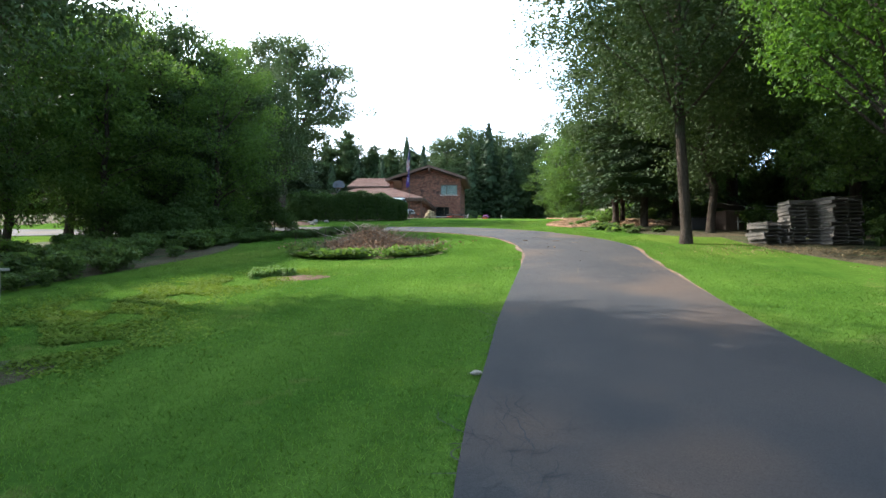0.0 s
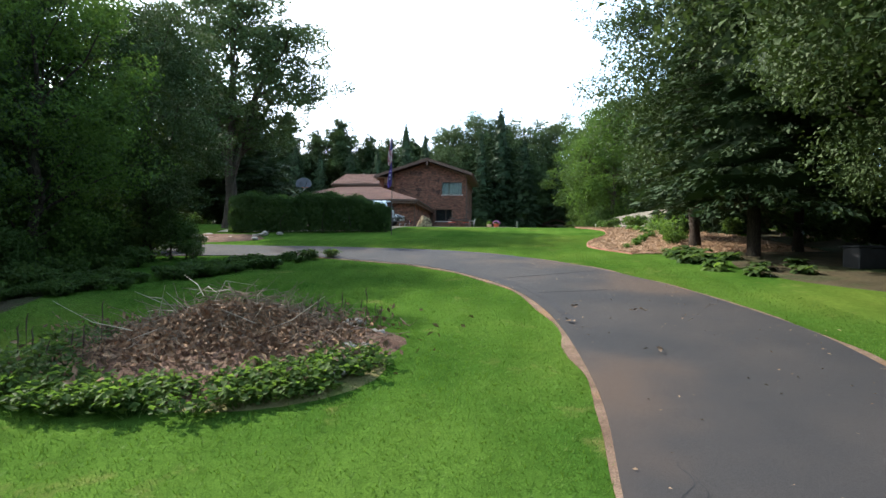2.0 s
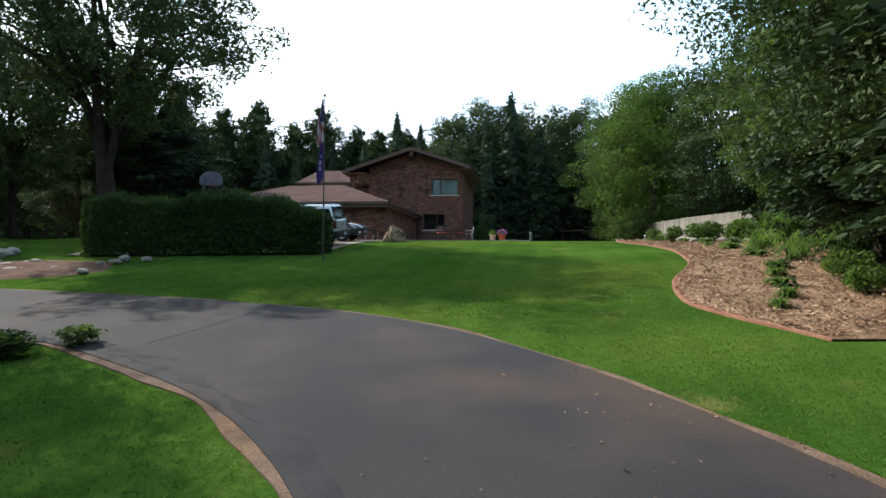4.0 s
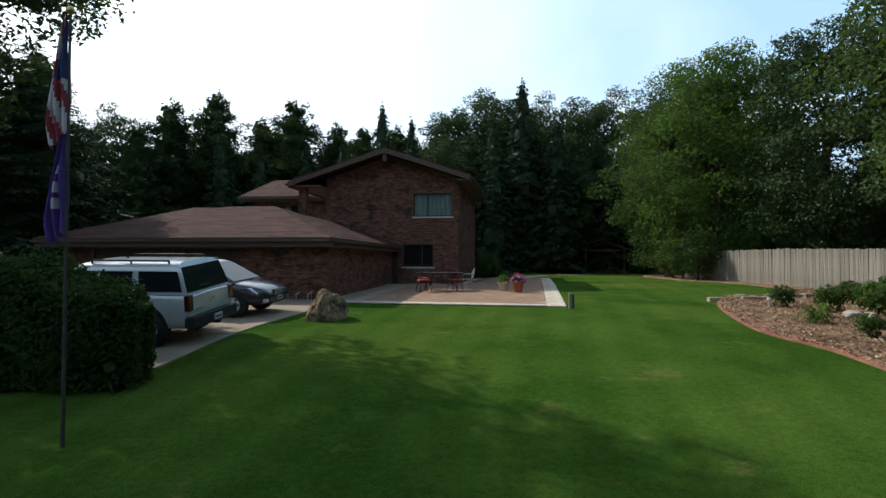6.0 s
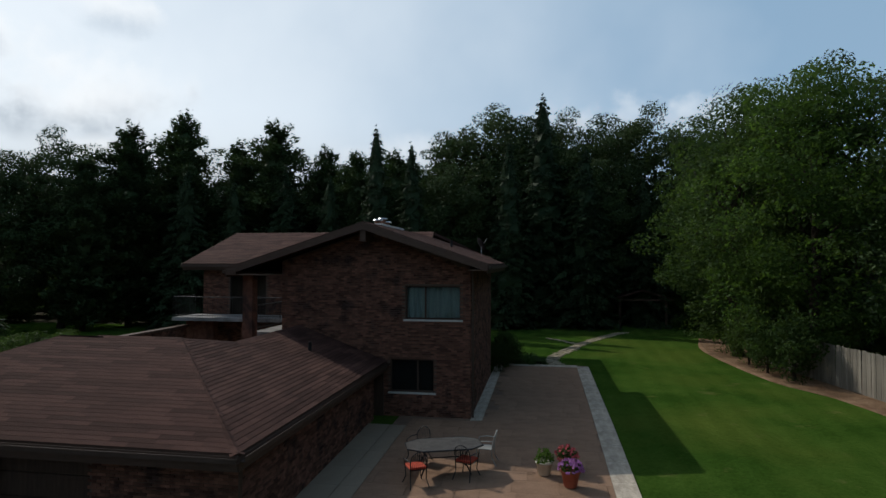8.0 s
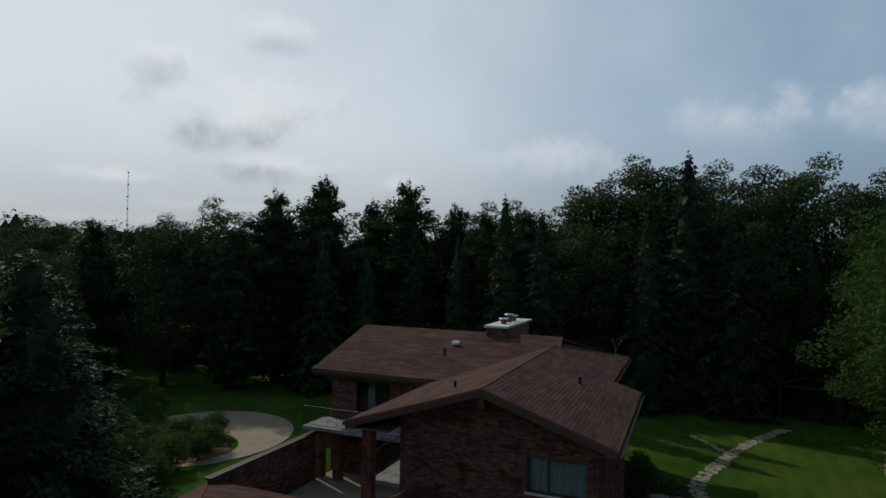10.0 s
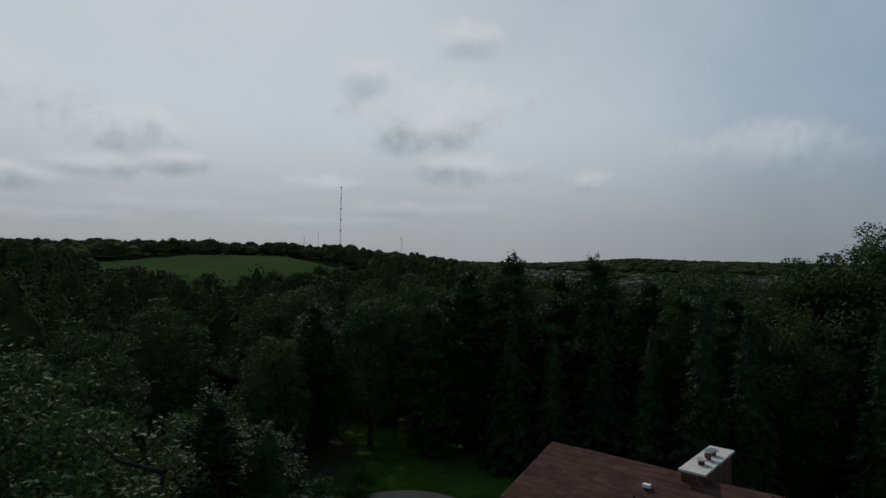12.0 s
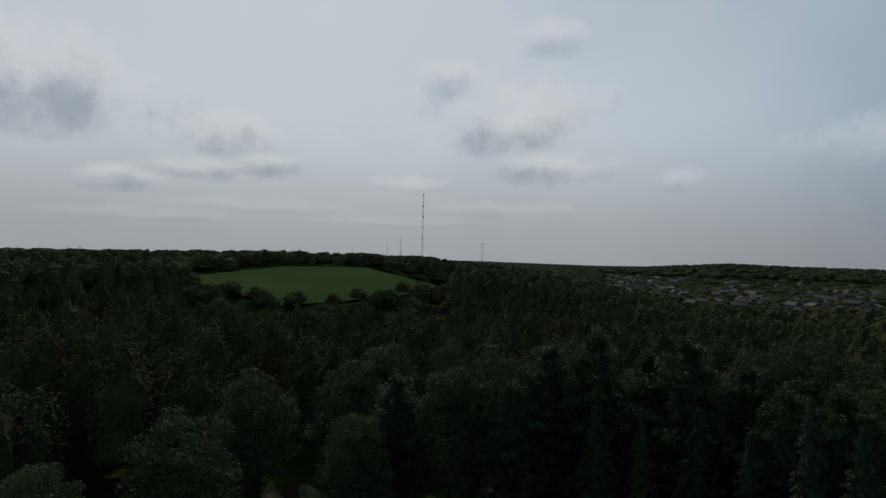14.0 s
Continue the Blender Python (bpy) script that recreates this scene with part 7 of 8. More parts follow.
    rings = [[rim.verts.new((q * math.cos(6.2832 * i / n), s * v, q * math.sin(6.2832 * i / n))) for i in range(n)] for q, v in prof]
    for a, b in zip(rings, rings[1:] + rings[:1]):
        for i in range(n):
            rim.faces.new((a[i], a[(i + 1) % n], b[(i + 1) % n], b[i]))
    part("rim", rim, RIM, wh, "silver alloy rim")


def slope_pose(x, y, heading, lift=0.05):
    e = 0.8
    gx = (ground_at(x + e, y) - ground_at(x - e, y)) / (2 * e)
    gy = (ground_at(x, y + e) - ground_at(x, y - e)) / (2 * e)
    up = Vector((-gx, -gy, 1)).normalized()
    fwd = Vector((math.cos(heading), math.sin(heading), 0))
    fwd = (fwd - up * fwd.dot(up)).normalized()
    side = up.cross(fwd)
    m = Matrix((fwd, side, up)).transposed().to_4x4()
    m.translation = (x, y, ground_at(x, y) + lift)
    return m


def suv():
    car = root("suv", slope_pose(-5.75, 54.75, radians(174)), "pale silver-blue full-size sport utility vehicle, parked", "car")
    W, zb, belt, roof = 0.99, 0.36, 1.18, 1.88
    sec = []
    for x, wk, z0, zt in ((-2.52, 0.90, 0.52, 1.12), (-2.46, 0.97, 0.40, 1.17), (-2.2, 1.0, zb, belt), (-1.0, 1.0, zb, belt), (0.9, 1.0, zb, belt), (1.15, 1.0, zb, 1.17), (1.7, 0.99, zb, 1.14), (2.25, 0.97, zb, 1.08), (2.45, 0.93, 0.40, 1.0), (2.53, 0.86, 0.48, 0.86)):
        w = W * wk
        sec.append((x, [(0, z0), (w * 0.9, z0), (w * 0.975, z0 + 0.10), (w, z0 + 0.28), (w * 0.995, zt - 0.22), (w * 0.965, zt - 0.05), (w * 0.90, zt), (0, zt + 0.02)]))
    body = loft(sec, SILVER, "body", car)
    # cabin: x differs by level (tailgate and windscreen slope)
    lev = [(0.93, belt - 0.01), (0.9017, 1.42), (0.87, 1.70), (0.80, 1.83), (0.66, roof), (0, roof + 0.025)]
    back = [-2.47, -2.404, -2.33, -2.25, -2.18, -2.14]
    front = [1.22, 0.904, 0.55, 0.34, 0.20, 0.14]
    cab = []
    for t in (0.0, 0.04, 0.35, 0.7, 0.94, 1.0):
        cab.append(([back[i] + (front[i] - back[i]) * t for i in range(6)], [(W * w * (0.965 if t in (0.0, 1.0) else 1), z) for w, z in lev]))
    loft(cab, SILVER, "cabin", car)

    def side_y(z):
        return W * np.interp(z, [l[1] for l in lev[:4]], [l[0] for l in lev[:4]])

    for s in (1, -1):
        for x0, x1, y0, y1 in ((-2.36, -1.28, -2.24, -1.28), (-1.12, -0.28, -1.12, -0.30), (-0.18, 0.78, -0.18, 0.52)):
            z0, z1 = 1.24, 1.70
            pts = [(x0, s * (side_y(z0) + 0.012), z0), (x1, s * (side_y(z0) + 0.012), z0), (y1, s * (side_y(z1) + 0.012), z1), (y0, s * (side_y(z1) + 0.012), z1)]
            quad_panel("side_window", pts if s < 0 else pts[::-1], TINT, car, "dark tinted side window")
        bm = bmesh.new()
        rod(bm, (-1.95, s * 0.72, roof + 0.045), (-0.0, s * 0.72, roof + 0.05), 0.022)
        for x in (-1.95, -1.0, 0.0):
            rod(bm, (x, s * 0.72, roof - 0.03), (x, s * 0.72, roof + 0.05), 0.025)
        part("roof_rail", bm, DARK_TRIM, car)
        part("tail_light", boxed((-2.545, s * 0.88 - 0.10, 0.80), (-2.42, s * 0.88 + 0.085, 1.16), 0.02), RED_LENS, car, "dark red tail light")
        part("mirror", boxed((0.72, s * 1.02 - 0.02, 1.18), (0.86, s * 1.02 + 0.2 * s, 1.36), 0.03), DARK_TRIM, car) if s > 0 else part("mirror", boxed((0.72, -1.2, 1.18), (0.86, -1.0, 1.36), 0.03), DARK_TRIM, car)
        part("headlight", boxed((2.38, s * 0.78 - 0.16, 0.80), (2.52, s * 0.78 + 0.14, 0.97), 0.02), CLEAR_LENS, car)
        for x in (-0.35, -1.25 + 0.2):
            part("door_handle", boxed((x - 0.09, s * 0.995 - 0.012, 1.0), (x + 0.09, s * 0.995 + 0.022, 1.045), 0.008), SILVER, car)
        for x in (0.83, -0.22, -1.2):
            part("door_gap", boxed((x - 0.006, s * 0.992 - 0.004, 0.46), (x + 0.006, s * 0.992 + 0.006, 1.17)), DARK_TRIM, car)
        part("side_moulding", boxed((-1.15, s * 0.995 - 0.01, 0.66), (0.9, s * 0.995 + 0.018, 0.74), 0.008), SILVER, car)
    quad_panel("rear_window", [(-2.475, 0.89, 1.22), (-2.475, -0.89, 1.22), (-2.282, -0.80, 1.78), (-2.282, 0.80, 1.78)][::-1], TINT, car, "dark tinted rear window")
    quad_panel("windscreen", [(1.20, -0.82, 1.22), (1.20, 0.82, 1.22), (0.42, 0.72, 1.80), (0.42, -0.72, 1.80)], TINT, car)
    part("rear_bumper", boxed((-2.66, -0.96, 0.40), (-2.40, 0.96, 0.68), 0.05), DARK_TRIM, car, "black moulded rear bumper")
    part("bumper_step", boxed((-2.665, -0.45, 0.60), (-2.46, 0.45, 0.672), 0.01), DARK_TRIM, car)
    part("number_plate", boxed((-2.70, -0.16, 0.46), (-2.655, 0.16, 0.60), 0.004), PLATE, car, "plain pale plate")
    part("plate_bar", boxed((-2.704, -0.12, 0.51), (-2.699, 0.12, 0.55)), NAVY, car)
    part("tow_hitch", boxed((-2.72, -0.05, 0.36), (-2.4, 0.05, 0.43), 0.01), DARK_TRIM, car)
    part("wiper", boxed((-2.50, -0.02, 1.30), (-2.47, 0.42, 1.33), 0.006, Matrix.Rotation(0, 4, "X")), DARK_TRIM, car)
    part("tailgate_handle", boxed((-2.55, -0.12, 0.93), (-2.50, 0.12, 1.0), 0.012), CHROME, car)
    part("badge", boxed((-2.548, 0.40, 0.80), (-2.52, 0.72, 0.825)), CHROME, car)
    part("grille", boxed((2.46, -0.55, 0.66), (2.55, 0.55, 0.92), 0.02), DARK_TRIM, car)
    part("antenna", boxed((-0.4, -0.02, roof + 0.02), (-0.36, 0.02, roof + 0.06)), DARK_TRIM, car)
    for x in (-1.52, 1.45):
        for s in (1, -1):
            bm = bmesh.new()
            rod(bm, (x, s * 0.80, 0.45), (x, s * 0.998, 0.45), 0.47, n=30)
            part("wheel_arch", bm, DARK_TRIM, car)
            wheel(car, x, s * 0.91, 0.39, 0.26, 5)


def wagon():
    car = root("station_wagon", slope_pose(-5.1, 58.0, radians(-6)), "dark navy estate car with roof rails, parked", "car")
    W, zb, belt, roof = 0.91, 0.30, 0.98, 1.55
    sec = []
    for x, wk, z0, zt in ((-2.38, 0.86, 0.48, 0.95), (-2.28, 0.94, 0.36, 1.0), (-1.9, 0.99, zb, belt + 0.02), (-0.5, 1.0, zb, belt), (0.85, 1.0, zb, 0.98), (1.15, 1.0, zb, 0.97), (1.6, 0.985, zb, 0.93), (2.0, 0.95, zb, 0.86), (2.25, 0.86, 0.34, 0.77), (2.39, 0.70, 0.40, 0.66)):
        w = W * wk
        sec.append((x, [(0, z0), (w * 0.88, z0), (w * 0.97, z0 + 0.09), (w, z0 + 0.24), (w * 0.99, zt - 0.18), (w * 0.94, zt - 0.045), (w * 0.84, zt), (0, zt + 0.035)]))
    loft(sec, NAVY, "body", car)
    lev = [(0.94, belt - 0.02), (0.877, 1.20), (0.82, 1.42), (0.74, 1.51), (0.60, roof), (0, roof + 0.03)]
    back = [-2.34, -2.194, -2.06, -1.96, -1.88, -1.84]
    front = [1.42, 1.003, 0.62, 0.42, 0.28, 0.22]
    cab = []
    for t in (0.0, 0.04, 0.35, 0.7, 0.94, 1.0):
        cab.append(([back[i] + (front[i] - back[i]) * t for i in range(6)], [(W * w * (0.955 if t in (0.0, 1.0) else 1), z) for w, z in lev]))
    loft(cab, NAVY, "cabin", car)

    def side_y(z):
        return W * np.interp(z, [l[1] for l in lev[:4]], [l[0] for l in lev[:4]])

    for s in (1, -1):
        for x0, x1, y0, y1 in ((-2.1, -1.30, -1.86, -1.32), (-1.2, -0.22, -1.2, -0.24), (-0.12, 0.95, -0.12, 0.45)):
            z0, z1 = 1.02, 1.42
            pts = [(x0, s * (side_y(z0) + 0.012), z0), (x1, s * (side_y(z0) + 0.012), z0), (y1, s * (side_y(z1) + 0.012), z1), (y0, s * (side_y(z1) + 0.012), z1)]
            quad_panel("side_window", pts if s < 0 else pts[::-1], TINT, car)
        bm = bmesh.new()
        rod(bm, (-1.7, s * 0.60, roof + 0.035), (0.15, s * 0.62, roof + 0.03), 0.022)
        for x in (-1.7, 0.15):
            rod(bm, (x, s * 0.60, roof - 0.06), (x, s * 0.60, roof + 0.035), 0.03)
        part("roof_rail", bm, DARK_TRIM, car)
        quad_panel("headlight", [(2.33, s * 0.42, 0.60), (2.12, s * 0.845, 0.66), (1.86, s * 0.895, 0.83), (2.22, s * 0.50, 0.79)] if s > 0 else [(2.33, s * 0.42, 0.60), (2.12, s * 0.845, 0.66), (1.86, s * 0.895, 0.83), (2.22, s * 0.50, 0.79)][::-1], CLEAR_LENS, car, "clear swept headlight", 0.05)
        part("fog_light_bezel", boxed((2.24, s * 0.62 - 0.13, 0.40), (2.36, s * 0.62 + 0.12, 0.50), 0.02), CLEAR_LENS, car)
        part("mirror", boxed((0.72, min(s * 0.9, s * 1.08), 0.98), (0.86, max(s * 0.9, s * 1.08), 1.12), 0.03), NAVY, car)
        part("tail_light", boxed((-2.36, min(s * 0.62, s * 0.86), 0.78), (-2.22, max(s * 0.62, s * 0.86), 0.98), 0.02), RED_LENS, car)
        for x in (0.9, -0.17, -1.2):
            part("door_gap", boxed((x - 0.005, s * 0.905 - 0.004, 0.40), (x + 0.005, s * 0.905 + 0.005, 0.96)), DARK_TRIM, car)
        for x in (-0.02, -1.05):
            part("door_handle", boxed((x - 0.2, s * 0.91 - 0.01, 0.84), (x - 0.03, s * 0.91 + 0.02, 0.875), 0.008), NAVY, car)
    quad_panel("windscreen", [(1.395, -0.78, 1.0), (1.395, 0.78, 1.0), (0.47, 0.64, 1.50), (0.47, -0.64, 1.50)], TINT, car, "sky-reflecting windscreen")
    quad_panel("rear_window", [(-2.30, 0.74, 1.04), (-2.30, -0.74, 1.04), (-1.98, -0.62, 1.46), (-1.98, 0.62, 1.46)][::-1], TINT, car)
    part("grille", boxed((2.30, -0.36, 0.56), (2.405, 0.36, 0.74), 0.03), DARK_TRIM, car)
    for z in (0.60, 0.655, 0.71):
        part("grille_bar", boxed((2.38, -0.34, z - 0.006), (2.418, 0.34, z + 0.006), 0.004), RIM, car)
    part("number_plate", boxed((2.39, -0.16, 0.42), (2.43, 0.16, 0.54), 0.004), PLATE, car, "plain pale plate")
    part("plate_bar", boxed((2.428, -0.11, 0.46), (2.434, 0.11, 0.50)), NAVY, car)
    part("lower_grille", boxed((2.22, -0.5, 0.34), (2.375, 0.5, 0.42), 0.02), DARK_TRIM, car)
    for x in (-1.32, 1.42):
        for s in (1, -1):
            bm = bmesh.new()
            rod(bm, (x, s * 0.72, 0.37), (x, s * 0.914, 0.37), 0.40, n=30)
            part("wheel_arch", bm, DARK_TRIM, car)
            wheel(car, x, s * 0.825, 0.335, 0.23, 6)


suv()
wagon()


# ---- patio furniture ----
CUSHION = surface("red_cushion", (0.50, 0.07, 0.04), (0.58, 0.11, 0.06), 3.0, 60.0, 0.2, 0.9)
MESH_TOP = surface("table_top", (0.055, 0.052, 0.05), (0.10, 0.095, 0.09), 6.0, 80.0, 0.3, 0.6, 0.1)


def patio_table(x, y, turn_deg):
    z = ground_at(x, y) + 0.06
    t = root("patio_table", pose(x, y, z, 0, 0, turn_deg), "long eight-sided dark metal patio table", "table")
    bm = bmesh.new()
    a, b, c = 1.02, 0.56, 0.38
    ring = [(a, b - c + 0.1), (a - c, b), (-a + c, b), (-a, b - c + 0.1), (-a, -b + c - 0.1), (-a + c, -b), (a - c, -b), (a, -b + c - 0.1)]
    f = bm.faces.new([bm.verts.new((px, py, 0.72)) for px, py in ring])
    e = bmesh.ops.extrude_face_region(bm, geom=[f])
    bmesh.ops.translate(bm, verts=[v for v in e["geom"] if isinstance(v, bmesh.types.BMVert)], vec=(0, 0, 0.03))
    part("tabletop", bm, MESH_TOP, t)
    bm = bmesh.new()
    for p, q in zip(ring, ring[1:] + ring[:1]):
        rod(bm, (*p, 0.735), (*q, 0.735), 0.022)
    part("rim", bm, BLACK_METAL, t)
    for sx in (1, -1):
        for sy in (1, -1):
            tv, tf = tube_mesh([[(np.array([sx * 0.62, sy * 0.32, 0.72]), 0.02), (np.array([sx * 0.5, sy * 0.25, 0.4]), 0.018), (np.array([sx * 0.68, sy * 0.36, 0.0]), 0.02)]], 6)
            mesh_ob("leg", fast_mesh("leg", tv, tf), BLACK_METAL, t, smooth=True)
    bm = bmesh.new()
    rod(bm, (-0.5, 0, 0.38), (0.5, 0, 0.38), 0.015)
    part("stretcher", bm, BLACK_METAL, t)


def patio_chair(x, y, turn_deg, cushion=True, material=None):
    material = material or BLACK_METAL
    z = ground_at(x, y) + 0.06
    c = root("patio_chair", pose(x, y, z, 0, 0, turn_deg), "black wrought-iron patio chair with a red seat cushion" if cushion else "grey wrought-iron patio chair with a lattice back", "chair", "chairs round the patio table")
    bm = boxed((-0.23, -0.23, 0.42), (0.23, 0.23, 0.44), 0.01)
    part("seat", bm, material, c)
    if cushion:
        part("cushion", boxed((-0.225, -0.225, 0.441), (0.225, 0.225, 0.505), 0.03), CUSHION, c, "red seat cushion")
    for sx in (1, -1):
        tv, tf = tube_mesh([[(np.array([sx * 0.22, 0.22, 0.43]), 0.014), (np.array([sx * 0.20, 0.20, 0.2]), 0.013), (np.array([sx * 0.26, 0.28, 0.0]), 0.014)]], 6)
        mesh_ob("leg", fast_mesh("leg", tv, tf), material, c)
        tv, tf = tube_mesh([[(np.array([sx * 0.22, -0.22, 0.43]), 0.014), (np.array([sx * 0.21, -0.22, 0.2]), 0.013), (np.array([sx * 0.25, -0.34, 0.0]), 0.014)]], 6)
        mesh_ob("leg", fast_mesh("leg", tv, tf), material, c)
        tv, tf = tube_mesh([[(np.array([sx * 0.24, -0.26, 0.66]), 0.012), (np.array([sx * 0.27, 0.0, 0.67]), 0.014), (np.array([sx * 0.25, 0.22, 0.63]), 0.012), (np.array([sx * 0.22, 0.22, 0.43]), 0.012)]], 6)
        mesh_ob("armrest", fast_mesh("armrest", tv, tf), material, c)
    a = np.linspace(0, np.pi, 12)
    hoop = [(np.array([0.22, -0.22, 0.43]), 0.014)] + [(np.array([0.22 * math.cos(t), -0.26 - 0.07 * math.sin(t), 0.68 + 0.24 * math.sin(t)]), 0.014) for t in a] + [(np.array([-0.22, -0.22, 0.43]), 0.014)]
    tv, tf = tube_mesh([hoop], 6)
    back = mesh_ob("backrest", fast_mesh("backrest", tv, tf), material, c)
    for i in range(7):
        px = -0.165 + 0.055 * i
        bm = bmesh.new()
        rod(bm, (px, -0.225, 0.44), (px, -0.32, 0.68 + 0.24 * math.sqrt(max(0, 1 - (px / 0.22) ** 2))), 0.006, n=5)
        part("back_bar", bm, material, back)


patio_table(1.62, 66.0, 14)
patio_chair(0.95, 65.1, 25)
patio_chair(2.25, 65.65, -25)
patio_chair(0.85, 66.7, 150)
GREY_IRON = surface("grey_iron", (0.30, 0.30, 0.28), (0.38, 0.38, 0.36), 4.0, 40.0, 0.2, 0.5, 0.4)
patio_chair(2.75, 66.75, 80, False, GREY_IRON)


# ---- pots ----
def pot(x, y, r, h, material, leaf, bloom, label, blooms=60, high=0.35):
    rng = np.random.default_rng(int(x * 100))
    p = root("flower_pot", pose(x, y, ground_at(x, y) + 0.06), label, "flower pot")
    bm = bmesh.new()
    n = 28
    prof = [(r * 0.62, 0), (r * 0.7, 0.02), (r * 0.96, h * 0.86), (r * 1.08, h * 0.88), (r * 1.08, h), (r * 0.96, h), (r * 0.92, h * 0.9), (0.01, h * 0.88)]
    rings = [[bm.verts.new((q * math.cos(6.2832 * i / n), q * math.sin(6.2832 * i / n), z)) for i in range(n)] for q, z in prof]
    for a, b in zip(rings, rings[1:]):
        for i in range(n):
            bm.faces.new((a[i], a[(i + 1) % n], b[(i + 1) % n], b[i]))
    bm.faces.new(rings[0][::-1])
    part("pot", bm, material, p, smooth=True)
    q = rng.normal(size=(260, 3))
    q /= np.linalg.norm(q, axis=1, keepdims=True)
    q[:, 2] = np.abs(q[:, 2])
    c = q * np.array([r * 1.25, r * 1.25, high]) * rng.uniform(0.5, 1, (260, 1)) + np.array([0, 0, h])
    V, F = leaf_quads(c, 0.085, rng, 0.3, 0.6, q)
    mesh_ob("foliage", fast_mesh("foliage", V, F), leaf, p)
    if bloom is not None:
        q = q[:blooms]
        c = q * np.array([r * 1.32, r * 1.32, high * 1.08]) + np.array([0, 0, h])
        V, F = leaf_quads(np.repeat(c, 3, 0) + rng.normal(size=(blooms * 3, 3)) * 0.012, 0.07, rng, 0.3, 0.9, np.repeat(q, 3, 0))
        tagged(mesh_ob("blooms", fast_mesh("blooms", V, F), bloom, p), kind="stuff")


TERRACOTTA = surface("terracotta", (0.34, 0.09, 0.055), (0.42, 0.13, 0.08), 3.0, 40.0, 0.15, 0.8)
CREAM = surface("cream_ceramic", (0.50, 0.45, 0.35), (0.58, 0.52, 0.42), 3.0, 40.0, 0.12, 0.6)
pot(4.32, 65.95, 0.22, 0.36, CREAM, LEAF_LIGHT, None, "cream pot with yellow-green foliage on the patio")
pot(4.9, 65.2, 0.24, 0.42, TERRACOTTA, LEAF_DARK, principled("mauve_petal", (0.42, 0.16, 0.40), 0.7)[0], "red terracotta pot with mauve flowers", 90, 0.24)
pot(4.95, 66.15, 0.24, 0.42, TERRACOTTA, LEAF_DARK, principled("red_petal", (0.45, 0.07, 0.08), 0.7)[0], "terracotta pot with dark red flowers", 60, 0.28)

# ---- flagpole with two limp flags ----
pole = root("flagpole", pose(-2.66, 48.5, ground_at(-2.66, 48.5)), "tall thin flagpole with limp flags before the hedge", "flagpole")
bm = bmesh.new()
rod(bm, (0, 0, -0.3), (0, 0, 6.05), 0.030, 0.018, 10)
part("pole", bm, surface("pole_paint", (0.045, 0.036, 0.030), (0.065, 0.054, 0.046), 3.0, 30.0, 0.2, 0.6), pole)
bm = bmesh.new()
bmesh.ops.create_uvsphere(bm, u_segments=12, v_segments=8, radius=0.06, matrix=Matrix.Translation((0, 0, 6.12)))
part("finial", bm, surface("gilt", (0.45, 0.34, 0.14), (0.55, 0.42, 0.18), 4.0, 40.0, 0.1, 0.3, 0.9), pole, smooth=True)
FLAG_RED = surface("flag_red", (0.28, 0.045, 0.06), (0.34, 0.06, 0.075), 5.0, 60.0, 0.1, 0.9)
FLAG_WHITE = surface("flag_white", (0.56, 0.53, 0.55), (0.64, 0.61, 0.62), 5.0, 60.0, 0.1, 0.9)
FLAG_BLUE = surface("flag_blue", (0.035, 0.045, 0.13), (0.05, 0.06, 0.17), 5.0, 60.0, 0.1, 0.9)
FLAG_PURPLE = surface("flag_purple", (0.085, 0.045, 0.20), (0.11, 0.06, 0.26), 5.0, 60.0, 0.1, 0.9)


for args in ((5.92, 1.55, [FLAG_RED, FLAG_WHITE, FLAG_BLUE], lambda t, s: 2 if (t < 0.5 and s < 0.75) else (int(s * 7 + t * 6) % 2), "limp striped flag with a dark blue corner"), (4.35, 1.35, [FLAG_PURPLE, FLAG_WHITE], lambda t, s: 1 if (0.3 < t < 0.72 and 0.35 < s < 0.55 and math.sin(t * 40) > -0.2) else 0, "limp purple flag with a pale emblem")):
    zt, ln, mats, fn, lab = args
    rows, cols = 40, 26
    verts = []
    for i in range(rows + 1):
        t = i / rows
        for j in range(cols + 1):
            s = j / cols
            wide = 0.05 + 0.30 * min(1, t * 1.2) * (1 - 0.25 * t)
            verts.append((-0.03 - wide * s * (0.75 + 0.25 * math.sin(3 * t)), 0.075 * math.sin(s * 17 + t * 3) * min(1, t * 2 + 0.1) + 0.03 * math.sin(s * 5 - t * 7), zt - ln * t + 0.12 * s * (1 - t) - 0.22 * s * t))
    faces = [(i * (cols + 1) + j, i * (cols + 1) + j + 1, (i + 1) * (cols + 1) + j + 1, (i + 1) * (cols + 1) + j) for i in range(rows) for j in range(cols)]
    me = bpy.data.meshes.new("flag")
    me.from_pydata(verts, [], faces)
    for m in mats:
        me.materials.append(m)
    for k, p in enumerate(me.polygons):
        p.material_index, p.use_smooth = fn((k // cols) / rows, (k % cols) / cols), True
    fl = new("flag", me)
    fl.parent = pole
    tagged(fl, lab)

# ---- basketball stand ----
hoop = root("basketball_hoop", pose(-9.6, 53.6, ground_at(-9.6, 53.6), 0, 0, 0), "basketball stand with a fan-shaped grey backboard", "basketball hoop")
bm = bmesh.new()
rod(bm, (0, 0, -0.2), (0, 0, 2.5), 0.05)
part("pole", bm, BLACK_METAL, hoop)
bm = bmesh.new()
for s in (-1, 1):
    rod(bm, (0, 0, 2.1), (s * 0.25, 0.9, 3.4), 0.02)
    rod(bm, (0, 0, 2.5), (s * 0.25, 0.9, 2.95), 0.02)
part("arm", bm, BLACK_METAL, hoop)
bm = bmesh.new()
